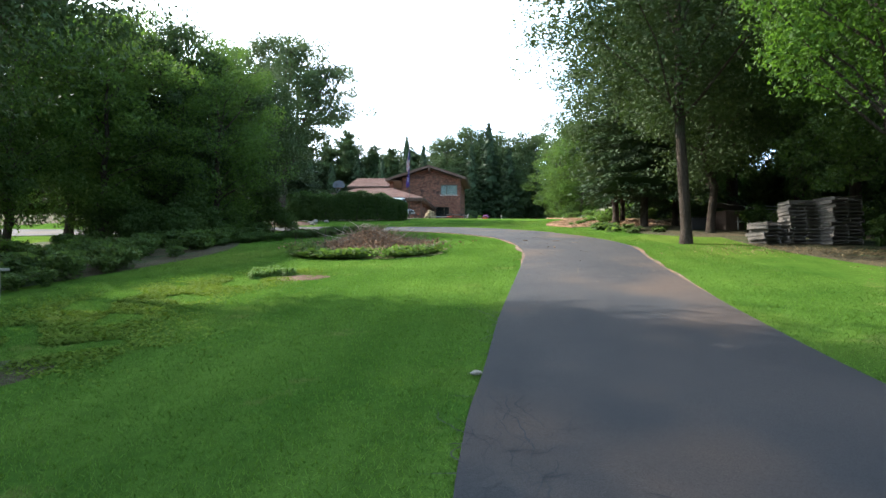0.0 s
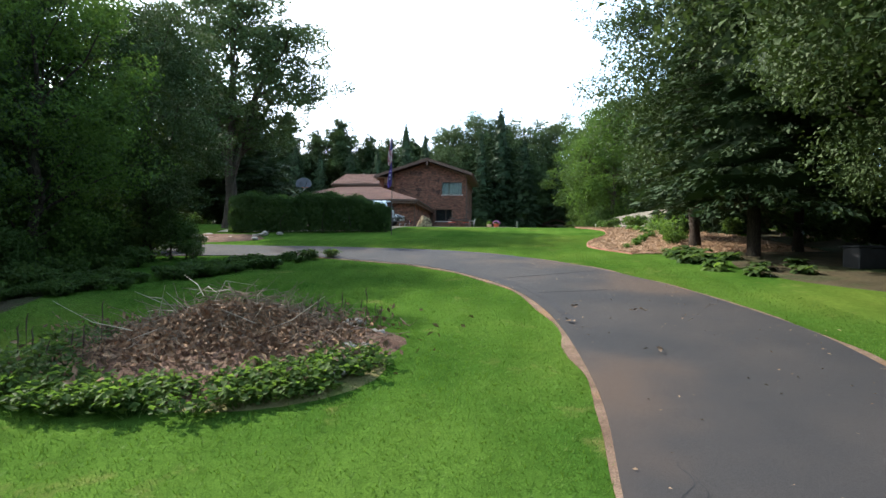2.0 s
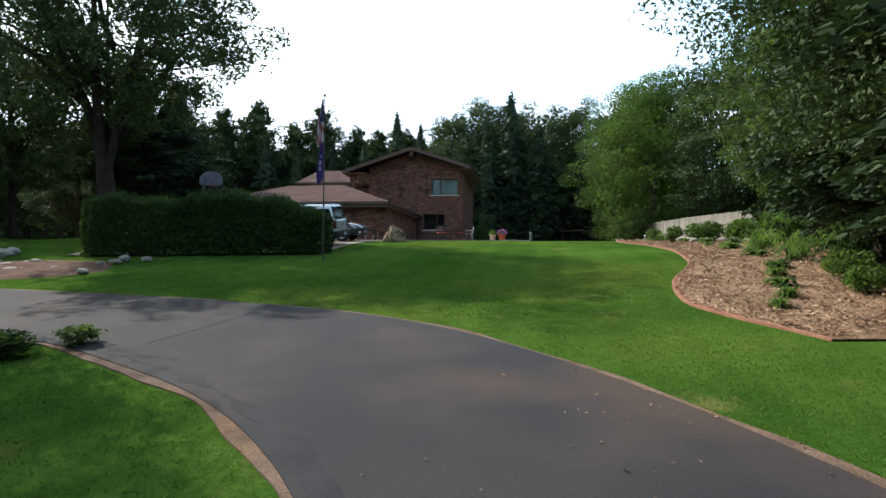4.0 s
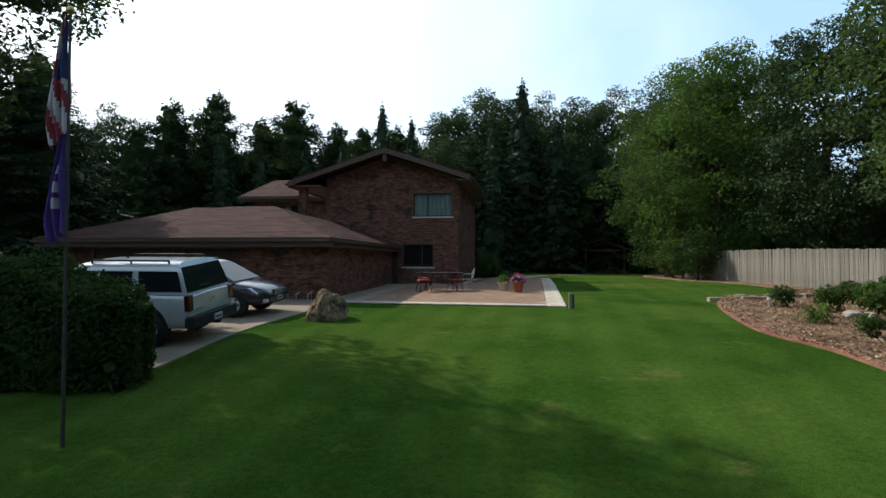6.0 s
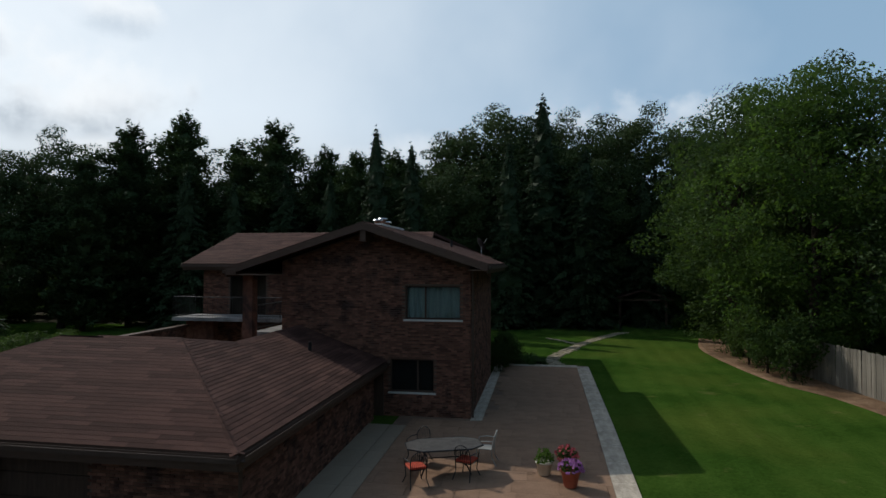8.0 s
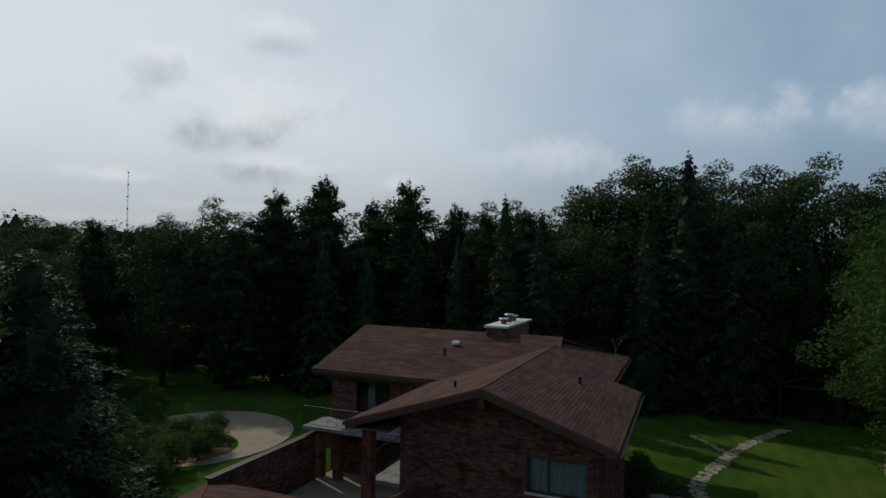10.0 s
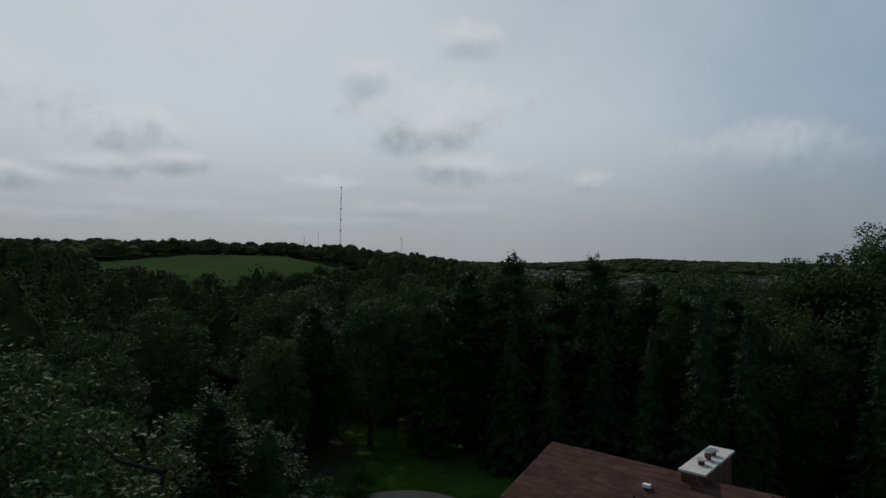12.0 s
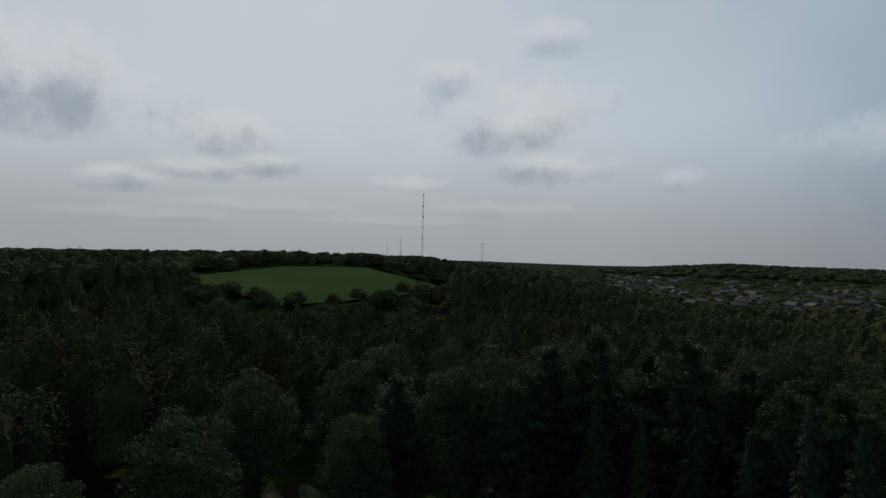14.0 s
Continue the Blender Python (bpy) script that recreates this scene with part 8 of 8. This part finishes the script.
ring = [bm.verts.new((0.56 * math.cos(t), 0.95, 3.25 + 0.46 * math.sin(t))) for t in np.linspace(-0.5, math.pi + 0.5, 22)]
f = bm.faces.new(ring)
e = bmesh.ops.extrude_face_region(bm, geom=[f])
bmesh.ops.translate(bm, verts=[v for v in e["geom"] if isinstance(v, bmesh.types.BMVert)], vec=(0, 0.03, 0))
part("backboard", bm, surface("acrylic", (0.06, 0.065, 0.08), (0.09, 0.095, 0.11), 3.0, 20.0, 0.1, 0.5), hoop, "grey fan-shaped backboard")
a = np.linspace(0, 6.2832, 25)
tv, tf = tube_mesh([[(np.array([0.23 * math.cos(t), 1.24 + 0.23 * math.sin(t), 3.05]), 0.009) for t in a]], 6)
mesh_ob("rim", fast_mesh("rim", tv, tf), CUSHION, hoop, "orange hoop rim")

# ---- things at the edge of the right-hand woods ----
OLD_PALLET = surface("old_pallet_wood", (0.075, 0.066, 0.058), (0.125, 0.110, 0.096), 1.2, 25.0, 0.3, 0.9, vary=0.25, stretch=(0.7, 8, 8))
pal = bpy.data.meshes.new("pallet_board")
bm = boxed((-0.6, -0.045, -0.009), (0.6, 0.045, 0.009))
bm.to_mesh(pal)
bm.free()
pal.materials.append(OLD_PALLET)
blk = bpy.data.meshes.new("stringer")
bm = boxed((-0.02, -0.5, -0.045), (0.02, 0.5, 0.045))
bm.to_mesh(blk)
bm.free()
blk.materials.append(OLD_PALLET)
first_pallet = root("pallet", Matrix.Identity(4), "weathered grey wooden pallet in a stack", "pallet", "stacked pallets")
for i in range(7):
    for zz in (0.009, 0.126):
        ob = new("slat", pal)
        ob.parent = first_pallet
        ob.location = (0, -0.45 + 0.15 * i, zz)
for px in (-0.57, 0, 0.57):
    ob = new("stringer", blk)
    ob.parent = first_pallet
    ob.location = (px, 0, 0.067)
pq = random.Random(4)
started = False
for x, y, count, rot in ((14.9, 21.9, 13, 6), (13.9, 22.6, 12, -5), (12.9, 22.9, 6, 12)):
    for i in range(count):
        m = pose(x + pq.uniform(-0.07, 0.07), y + pq.uniform(-0.07, 0.07), ground_at(x, y) + 0.135 * i + 0.01, pq.uniform(-1, 1), pq.uniform(-1, 1), rot + pq.uniform(-5, 5))
        if started:
            copy_thing(first_pallet, m)
        else:
            first_pallet.matrix_world = m
            started = True
TRAILER_STEEL = surface("trailer_steel", (0.20, 0.21, 0.21), (0.28, 0.29, 0.29), 3.0, 40.0, 0.2, 0.5, 0.3)
trailer = root("utility_trailer", pose(17.6, 30.2, ground_at(17.6, 30.2), 0, 0, 8), "pale steel utility trailer with an open rail frame", "trailer")
for zz in (0.55, 0.85, 1.15):
    for y0 in (-0.7, 0.7):
        bm = bmesh.new()
        rod(bm, (-1.5, y0, zz), (1.5, y0, zz), 0.03)
        part("rail", bm, TRAILER_STEEL, trailer)
for px in (-1.5, -0.5, 0.5, 1.5):
    for y0 in (-0.7, 0.7):
        bm = bmesh.new()
        rod(bm, (px, y0, 0.5), (px, y0, 1.15), 0.028)
        part("upright", bm, TRAILER_STEEL, trailer)
part("deck", boxed((-1.5, -0.75, 0.42), (1.5, 0.75, 0.5), 0.01), GREY_WOOD, trailer)
bm = bmesh.new()
rod(bm, (-1.5, 0, 0.42), (-2.5, 0, 0.40), 0.05)
rod(bm, (-2.45, 0, 0.0), (-2.45, 0, 0.65), 0.03)
part("drawbar", bm, TRAILER_STEEL, trailer)
for s in (-1, 1):
    wh = new("wheel")
    wh.parent = trailer
    bm = bmesh.new()
    rod(bm, (0, s * 0.80, 0.28), (0, s * 0.98, 0.28), 0.28, n=24)
    part("tyre", bm, TYRE, wh)
    bm = bmesh.new()
    rod(bm, (0, s * 0.97, 0.28), (0, s * 0.99, 0.28), 0.16, n=18)
    part("rim", bm, RIM, wh)
lean_to = root("covered_stack", pose(15.7, 31.2, ground_at(15.7, 31.2), 0, 0, 10), "stack under a sagging grey tarpaulin sheet", "woodpile")
part("load", boxed((-0.9, -0.5, -0.05), (0.9, 0.5, 1.0), 0.06), DARKWOOD, lean_to)
V, F = sheet(np.linspace(-1.1, 1.1, 18), np.linspace(-0.7, 0.7, 12), lambda X, Y: 1.34 - 0.22 * np.abs(Y) - 0.10 * X + 0.03 * np.sin(X * 6) * np.cos(Y * 5))
mesh_ob("tarpaulin", fast_mesh("tarpaulin", V, F), surface("tarpaulin", (0.13, 0.105, 0.09), (0.18, 0.15, 0.13), 2.0, 20.0, 0.2, 0.7), lean_to, smooth=True).modifiers.new("thickness", "SOLIDIFY").thickness = 0.02
bin_ = root("storage_bin", pose(13.9, 31.4, ground_at(13.9, 31.4), 0, 0, 4), "dark lidded storage bin at the wood's edge", "bin")
part("body", boxed((-0.6, -0.35, -0.03), (0.6, 0.35, 0.62), 0.04), DARK_TRIM, bin_)
part("lid", boxed((-0.63, -0.38, 0.622), (0.63, 0.38, 0.70), 0.03), DARK_TRIM, bin_)
post = root("marker_post", pose(-9.35, 12.4, ground_at(-9.35, 12.4)), "grey wooden post with a flat cap board", "post")
part("post", boxed((-0.06, -0.06, -0.2), (0.06, 0.06, 0.72), 0.01), GREY_WOOD, post)
part("cap", boxed((-0.22, -0.15, 0.722), (0.18, 0.15, 0.78), 0.01), GREY_WOOD, post)
bollard = root("garden_post", pose(6.12, 59.35, ground_at(6.12, 59.35)), "short weathered post beside the patio corner", "post")
part("post", boxed((-0.075, -0.06, -0.15), (0.02, 0.06, 0.50), 0.01), GREY_WOOD, bollard)
part("bracket", boxed((0.022, -0.05, 0.02), (0.09, 0.05, 0.46), 0.01), surface("green_paint", (0.02, 0.05, 0.025), (0.03, 0.065, 0.03), 4.0, 30.0, 0.2, 0.6), bollard)
light_post = root("path_light", pose(12.34, 59.6, ground_at(12.34, 59.6)), "small grey path light in the mulch bed", "lamp")
bm = bmesh.new()
rod(bm, (0, 0, -0.1), (0, 0, 0.3), 0.03)
part("stem", bm, GALV, light_post)
bm = bmesh.new()
rod(bm, (0, 0, 0.30), (0, 0, 0.36), 0.07, 0.05, 12)
part("cap", bm, GALV, light_post)
for x, y in ((-2.45, 60.2),):
    mk = root("marker_flag", pose(x, y, ground_at(x, y)), "small red marker flag on a wire", "marker")
    bm = bmesh.new()
    rod(bm, (0, 0, -0.05), (0, 0, 0.5), 0.006, n=5)
    part("wire", bm, GALV, mk)
    part("flag", boxed((0, -0.003, 0.40), (0.09, 0.003, 0.49)), CUSHION, mk)

# garden shelter at the back of the lawn
sh = root("garden_shelter", pose(16.6, 102.5, ground_at(16.6, 102.5), 0, 0, -6), "open dark timber shelter with a shallow gable roof", "shelter")
for px in (-1.9, 1.9):
    for py in (-1.3, 1.3):
        part("post", boxed((px - 0.09, py - 0.09, -0.2), (px + 0.09, py + 0.09, 2.5), 0.01), DARKWOOD, sh)
for s in (-1, 1):
    bm = bmesh.new()
    pts = [(s * 2.5, -1.7, 2.45), (s * 2.5, 1.7, 2.45), (0, 1.7, 3.25), (0, -1.7, 3.25)]
    solid(bm, pts if s > 0 else pts[::-1], 0.08)
    part("roof", bm, SHINGLE_REST, sh)
part("beam", boxed((-2.0, -1.36, 2.3), (2.0, -1.24, 2.46), 0.01), DARKWOOD, sh)
# courtyard ornament and bench
orn = root("garden_ornament", HOUSE @ Matrix.Translation((-11.3, 1.2, 7.04)), "small white garden ornament in the courtyard", "ornament")
bm = bmesh.new()
rod(bm, (0, 0, 0), (0, 0, 0.3), 0.12, 0.07, 12)
bmesh.ops.create_icosphere(bm, subdivisions=2, radius=0.14, matrix=Matrix.Translation((0.05, 0, 0.42)))
rod(bm, (0.05, 0, 0.42), (0.35, 0.1, 0.62), 0.05, 0.02, 8)
part("figure", bm, WHITE, orn, smooth=True)

# ---- distance: field, town, masts ----
def polar(az, d):
    a = radians(az)
    return 3 - d * math.sin(a), 51 + d * math.cos(a)


azs = np.linspace(42.2, 66.8, 60)
fv, ff = [], []
for az in azs:
    lo_d, hi_d = float(field_near(az)) - 12, float(field_far(az))
    for k in range(12):
        d = lo_d + (max(hi_d, lo_d + 5) - lo_d) * k / 11
        x, y = polar(az, d)
        fv.append((x, y, ground_at(x, y) + 0.6))
for i in range(len(azs) - 1):
    for k in range(11):
        ff.append((i * 12 + k, i * 12 + k + 1, (i + 1) * 12 + k + 1, (i + 1) * 12 + k))
FIELD = surface("hay_field", (0.036, 0.060, 0.022), (0.050, 0.078, 0.028), 0.012, 0.4, 0.12, 1.0, 0, 0.0, relief=0)
tagged(mesh_ob("field", fast_mesh("field", np.array(fv), np.array(ff)), FIELD), "open green field on the far hillside", "field", kind="structure")

# last ridge on the horizon; its pale blue is distance haze put into the colour
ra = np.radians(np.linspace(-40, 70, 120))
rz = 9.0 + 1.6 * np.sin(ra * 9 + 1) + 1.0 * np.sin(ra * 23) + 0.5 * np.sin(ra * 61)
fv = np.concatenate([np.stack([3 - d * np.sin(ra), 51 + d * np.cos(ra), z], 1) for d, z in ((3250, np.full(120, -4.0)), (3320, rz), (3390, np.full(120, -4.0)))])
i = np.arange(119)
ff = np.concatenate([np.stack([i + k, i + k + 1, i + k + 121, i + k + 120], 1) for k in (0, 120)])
tagged(mesh_ob("far_ridge", fast_mesh("far_ridge", fv, ff), surface("far_ridge", (0.10, 0.13, 0.16), (0.14, 0.17, 0.20), 0.004, 0.02, 0.1, 1.0, 0, 0.0, relief=0), smooth=True), "wooded ridge on the horizon, pale blue haze put into its colour", "backdrop", kind="structure")

town = random.Random(17)
HW = [surface("siding_a", (0.125, 0.115, 0.105), (0.17, 0.155, 0.14), 0.5, 5.0, 0.1, 0.9, relief=0), surface("siding_b", (0.085, 0.078, 0.07), (0.115, 0.105, 0.095), 0.5, 5.0, 0.1, 0.9, relief=0)]
HR = surface("far_roof", (0.060, 0.056, 0.055), (0.105, 0.096, 0.090), 0.5, 5.0, 0.2, 0.9, relief=0, vary=0.3)
house_protos = []
for k in range(3):
    w, dd, hh = (12, 9, 5.5), (15, 10, 4.2), (10, 9, 6.2)
    w, dd, hh = (w, dd, hh)[k]
    ob = root("far_house", Matrix.Identity(4), "pale far-off house with a dark gable roof", "house", "houses of the far town")
    part("wall", boxed((-w / 2, -dd / 2, -1), (w / 2, dd / 2, hh)), HW[k % 2], ob)
    bm = bmesh.new()
    solid(bm, [(-w / 2 - 0.4, -dd / 2 - 0.4, hh), (w / 2 + 0.4, -dd / 2 - 0.4, hh), (w / 2 + 0.4, 0, hh + 2.6), (-w / 2 - 0.4, 0, hh + 2.6)], 0.2)
    solid(bm, [(w / 2 + 0.4, dd / 2 + 0.4, hh), (-w / 2 - 0.4, dd / 2 + 0.4, hh), (-w / 2 - 0.4, 0, hh + 2.6), (w / 2 + 0.4, 0, hh + 2.6)], 0.2)
    part("roof", bm, HR, ob)
    for i in range(3):
        part("window", boxed((-w / 2 + 1.5 + i * (w - 3) / 2 - 0.5, -dd / 2 - 0.06, hh * 0.55), (-w / 2 + 1.5 + i * (w - 3) / 2 + 0.5, -dd / 2 - 0.01, hh * 0.55 + 1.3)), TINT, ob)
    house_protos.append(ob)
for i in range(84):
    az, d = town.uniform(3, 27.5), 600 + 800 * town.random() ** 1.2
    x, y = polar(az, d)
    m = pose(x, y, ground_at(x, y), 0, 0, town.uniform(0, 360))
    if i < 3:
        house_protos[i].matrix_world = m
    else:
        copy_thing(house_protos[i % 3], m)
for k, (az0, az1, d0, d1) in enumerate(((25, 17, 560, 640), (24, 8, 820, 760), (15, 5, 600, 560), (27, 20, 1050, 1000), (18, 8, 980, 900))):
    a, b = polar(az0, d0), polar(az1, d1)
    line = along([a, ((a[0] + b[0]) / 2 + 8, (a[1] + b[1]) / 2 - 6), b], 30)
    V, F = ribbon(line + np.array([0, 4.0]), line - np.array([0, 4.0]), 0.8, 3, 0.5)
    tagged(mesh_ob("far_road", fast_mesh("far_road", V, F), CONCRETE), "pale street of the far town", "road", kind="structure")


def mast(az, d, top_z, width, label, arms=0):
    x, y = polar(az, d)
    z = ground_at(x, y)
    h = top_z - z
    ob = root("radio_mast", pose(x, y, z), label, "mast")
    lines = [[(np.array([width * math.cos(t), width * math.sin(t), 0]), 0.09), (np.array([width * 0.6 * math.cos(t), width * 0.6 * math.sin(t), h]), 0.07)] for t in (0, 2.094, 4.189)]
    for line in lines:
        tv, tf = tube_mesh([line], 5)
        mesh_ob("leg", fast_mesh("leg", tv, tf), GALV, ob)
    n = int(h / 3)
    br_ = []
    for i in range(n):
        for k in range(3):
            t0, t1 = 2.094 * k, 2.094 * (k + 1)
            q = width * (1 - 0.4 * i / n)
            br_.append([(np.array([q * math.cos(t0), q * math.sin(t0), h * i / n]), 0.035), (np.array([q * math.cos(t1), q * math.sin(t1), h * (i + 1) / n]), 0.035)])
    tv, tf = tube_mesh(br_, 4)
    mesh_ob("bracing", fast_mesh("bracing", tv, tf), GALV, ob)
    for i in range(arms):
        zz = h * (0.42 + 0.55 * i / max(1, arms - 1))
        bm = bmesh.new()
        box(bm, (-0.45, -0.45, zz), (0.45, 0.45, zz + 1.2))
        part("antenna", bm, BLACK_METAL, ob)
    return ob


mast(45.2, 557, 92.5, 0.7, "tall thin lattice radio mast on the hill", 5)
mast(47.3, 700, 56, 0.5, "short mast above the far trees", 1)
mast(39.3, 760, 52, 1.6, "pylon above the far trees", 2)
mast(48.6, 760, 50, 1.0, "pylon above the far trees", 1)


# ---- pieces of walls, roofs and patio ----
unit_box = bpy.data.meshes.new("unit_piece")
bm = boxed((-0.5, -0.5, -0.5), (0.5, 0.5, 0.5))
bm.to_mesh(unit_box)
bm.free()
PIECE_MESH = {}


def pieces(parent, name, mats, material, rest_material, limit, rest_name):
    """mats: local matrices of unit boxes, nearest first. The first become parts, the rest one joined part."""
    if material.name not in PIECE_MESH:
        me = unit_box.copy()
        me.name = name
        me.materials.append(material)
        PIECE_MESH[material.name] = me
    for m in mats[:limit]:
        ob = new(name, PIECE_MESH[material.name])
        ob.parent = parent
        ob.matrix_basis = m
    rest = mats[limit:]
    if rest:
        c = np.array([v.co[:] for v in unit_box.vertices])
        f = np.array([p.vertices[:] for p in unit_box.polygons if name != "brick" or p.normal.y < 0.5])
        if name == "shingle":
            f = np.array([p.vertices[:] for p in unit_box.polygons if p.normal.z > -0.5])
        M = np.array([np.array(m) for m in rest])
        V = np.einsum("nij,kj->nki", M[:, :3, :3], c) + M[:, None, :3, 3]
        F = f[None] + 8 * np.arange(len(rest))[:, None, None]
        tagged(mesh_ob(rest_name, fast_mesh(rest_name, V.reshape(-1, 3), F.reshape(-1, 4)), rest_material, parent), kind="stuff")


def brick_mats(a, b, z0, z1, holes, top):
    a, b = Vector((*a, 0)), Vector((*b, 0))
    d = (b - a).normalized()
    n = Vector((-d.y, d.x, 0))
    L = (b - a).length
    base = Matrix(((d.x, n.x, 0, a.x), (d.y, n.y, 0, a.y), (0, 0, 1, 0), (0, 0, 0, 1)))
    rb = random.Random(int(a.x * 100 + a.y * 10))
    out = []
    zt = max([z1] + [z for _, z in top]) if top else z1

    def height_at(s):
        if not top:
            return z1
        pts = sorted((p for p in top if p[1] > z1 - 0.001), key=lambda p: p[0])
        return float(np.interp(s, [p[0] for p in pts], [p[1] for p in pts]))

    row, z = 0, z0 + 0.04
    while z < zt - 0.05:
        s = -0.1 if row % 2 else 0.0
        while s < L:
            s0, s1 = max(s + 0.006, 0), min(s + 0.208, L)
            s += 0.213
            m = (s0 + s1) / 2
            if s1 - s0 < 0.04 or z + 0.03 > height_at(m) - 0.02:
                continue
            if any(h[0] - 0.02 < m < h[1] + 0.02 and h[2] - 0.04 < z < h[3] + 0.04 for h in holes):
                continue
            proud = 0.012 + rb.uniform(0, 0.007) + (0.02 if rb.random() < 0.05 else 0)
            out.append(base @ Matrix.Translation((m, 0.02 - proud, z)) @ Matrix.Diagonal((s1 - s0, 0.04, 0.058, 1)))
        z += 0.07
        row += 1
    return out


for parent, w, a, b, z0, z1, holes, top in BRICK_FIELDS:
    if b[1] > 16 or a[1] > 16:
        w.data.materials[0] = BRICK_REST
        continue
    mats = brick_mats(a, b, max(z0, 6.45), z1, holes, top)
    limit = 0
    if parent == garage and a == (gr, gv):
        mats.sort(key=lambda m: m.translation.y)
        limit = 300
    if parent == house and a == (-7.2, 0):
        mats.sort(key=lambda m: (m.translation.x + 1.3) ** 2 + (m.translation.z - 9.6) ** 2)
        limit = 300
    pieces(w, "brick", mats, BRICK, BRICK_REST, limit, "brickwork")


def shingle_mats(pts):
    """Courses of shingles on a roof plane given as eave a, eave b, ridge, ridge (or one ridge point)."""
    a, b = Vector(pts[0]), Vector(pts[1])
    ra_ = Vector(pts[-1])
    x = (b - a).normalized()
    nrm = (b - a).cross(ra_ - a).normalized()
    if nrm.z < 0:
        nrm = -nrm
    up = nrm.cross(x).normalized()
    if up.z < 0:
        up = -up
    flat = [((Vector(p) - a).dot(x), (Vector(p) - a).dot(up)) for p in pts]
    H = max(p[1] for p in flat)
    rs = random.Random(int(abs(a.x) * 31 + abs(b.y) * 17))
    out = []
    course = 0.15
    k = 0
    tilt = 0.05
    while k * course < H - 0.05:
        q = (k + 0.5) * course
        cuts = [p[0] + (r[0] - p[0]) * (q - p[1]) / (r[1] - p[1]) for p, r in zip(flat, flat[1:] + flat[:1]) if (p[1] - q) * (r[1] - q) < 0]
        if len(cuts) < 2:
            break
        lo, hi = min(cuts), max(cuts)
        s = lo - rs.uniform(0, 1.0)
        while s < hi:
            s0, s1 = max(s, lo), min(s + 1.0, hi)
            s += 1.0
            if s1 - s0 < 0.05:
                continue
            c = a + x * ((s0 + s1) / 2) + up * ((k + 0.5) * course) + nrm * 0.010
            m = Matrix((x, (up - nrm * tilt).normalized(), nrm)).transposed().to_4x4()
            m.translation = c
            out.append(m @ Matrix.Diagonal((s1 - s0, course * 0.99, 0.014, 1)))
        k += 1
    return out


for i, (parent, r, pts) in enumerate(SHINGLE_FIELDS):
    mats = shingle_mats(pts)
    limit = 0
    if parent == garage and pts[0] == A_:
        mats.sort(key=lambda m: -m.translation.x + m.translation.z)
        limit = 300
    pieces(r, "shingle", mats, SHINGLE, SHINGLE_REST, limit, "shingles")

# patio pavers and border slabs
pv = random.Random(21)
pav, bor = [], []
BW = 0.62
v = PV0 + BW
row = 0
while v < PV1 - BW:
    h = (0.62, 0.45, 0.62, 0.8)[row % 4]
    u = PU0 + 0.55 - (0.4 if row % 2 else 0)
    while u < PU1 - BW:
        w = (0.9, 0.62, 1.2)[pv.randrange(3)]
        u0, u1 = max(u, PU0 + 0.55) + 0.004, min(u + w, PU1 - BW) - 0.004
        v0, v1 = v + 0.004, min(v + h, PV1 - BW) - 0.004
        u += w
        mu, mv = (u0 + u1) / 2, (v0 + v1) / 2
        if u1 - u0 < 0.06 or v1 - v0 < 0.06 or (mv > -0.25 and mu < 0.45):
            continue
        dz = (h_ground(mu, v1) - h_ground(mu, v0)) / (v1 - v0)
        pav.append(Matrix.Translation((mu, mv, h_ground(mu, mv) + 0.012)) @ Matrix.Rotation(math.atan(dz), 4, "X") @ Matrix.Diagonal((u1 - u0, v1 - v0, 0.06, 1)))
    v += h
    row += 1
pav.sort(key=lambda m: m.translation.y)


def border(u0, u1, v0, v1):
    mu, mv = (u0 + u1) / 2, (v0 + v1) / 2
    dz = (h_ground(mu, v1) - h_ground(mu, v0)) / (v1 - v0)
    bor.append(Matrix.Translation((mu, mv, h_ground(mu, mv) + 0.014)) @ Matrix.Rotation(math.atan(dz), 4, "X") @ Matrix.Diagonal((u1 - u0 - 0.008, v1 - v0 - 0.008, 0.06, 1)))


for k in range(6):
    border(PU0 - 0.7 + k * 1.2717, PU0 - 0.7 + (k + 1) * 1.2717, PV0 + 0.08, PV0 + BW)
for k in range(15):
    border(PU1 - BW, PU1, PV0 + k * 1.4667, PV0 + (k + 1) * 1.4667)
for k in range(5):
    border(0.45 + k * 0.78, 0.45 + (k + 1) * 0.78, PV1 - BW, PV1)
walk_strip = len(bor)
for k in range(7):
    border(-3.42, -2.62, PV0 + BW + k * 1.3, PV0 + BW + (k + 1) * 1.3)
for k in range(7):
    border(-2.61, -2.06, PV0 + BW + k * 1.3, PV0 + BW + (k + 1) * 1.3)
strip, bor[walk_strip:] = bor[walk_strip:], []
for k in range(8):
    border(0.02, 0.45, -0.25 + k * 1.39, -0.25 + (k + 1) * 1.39)
pieces(patio, "walk_slab", strip, CONCRETE, CONCRETE, 300, "walk")
pieces(patio, "border_slab", bor, BORDER, BORDER, 300, "border")
pieces(patio, "paver", pav, PAVER, PAVER, 300, "pavers")
# rounded inner corner where the border turns
bm = bmesh.new()
cu, cv, cr = PU1 - BW, PV0 + BW, 0.75
ring = [(cu + 0.002, cv - 0.002)] + [(cu - cr + cr * math.sin(t), cv + cr - cr * math.cos(t)) for t in np.linspace(0, math.pi / 2, 12)]
solid(bm, [(u, v, h_ground(u, v) + 0.064) for u, v in ring], 0.05)
part("border_slab", bm, BORDER, patio)
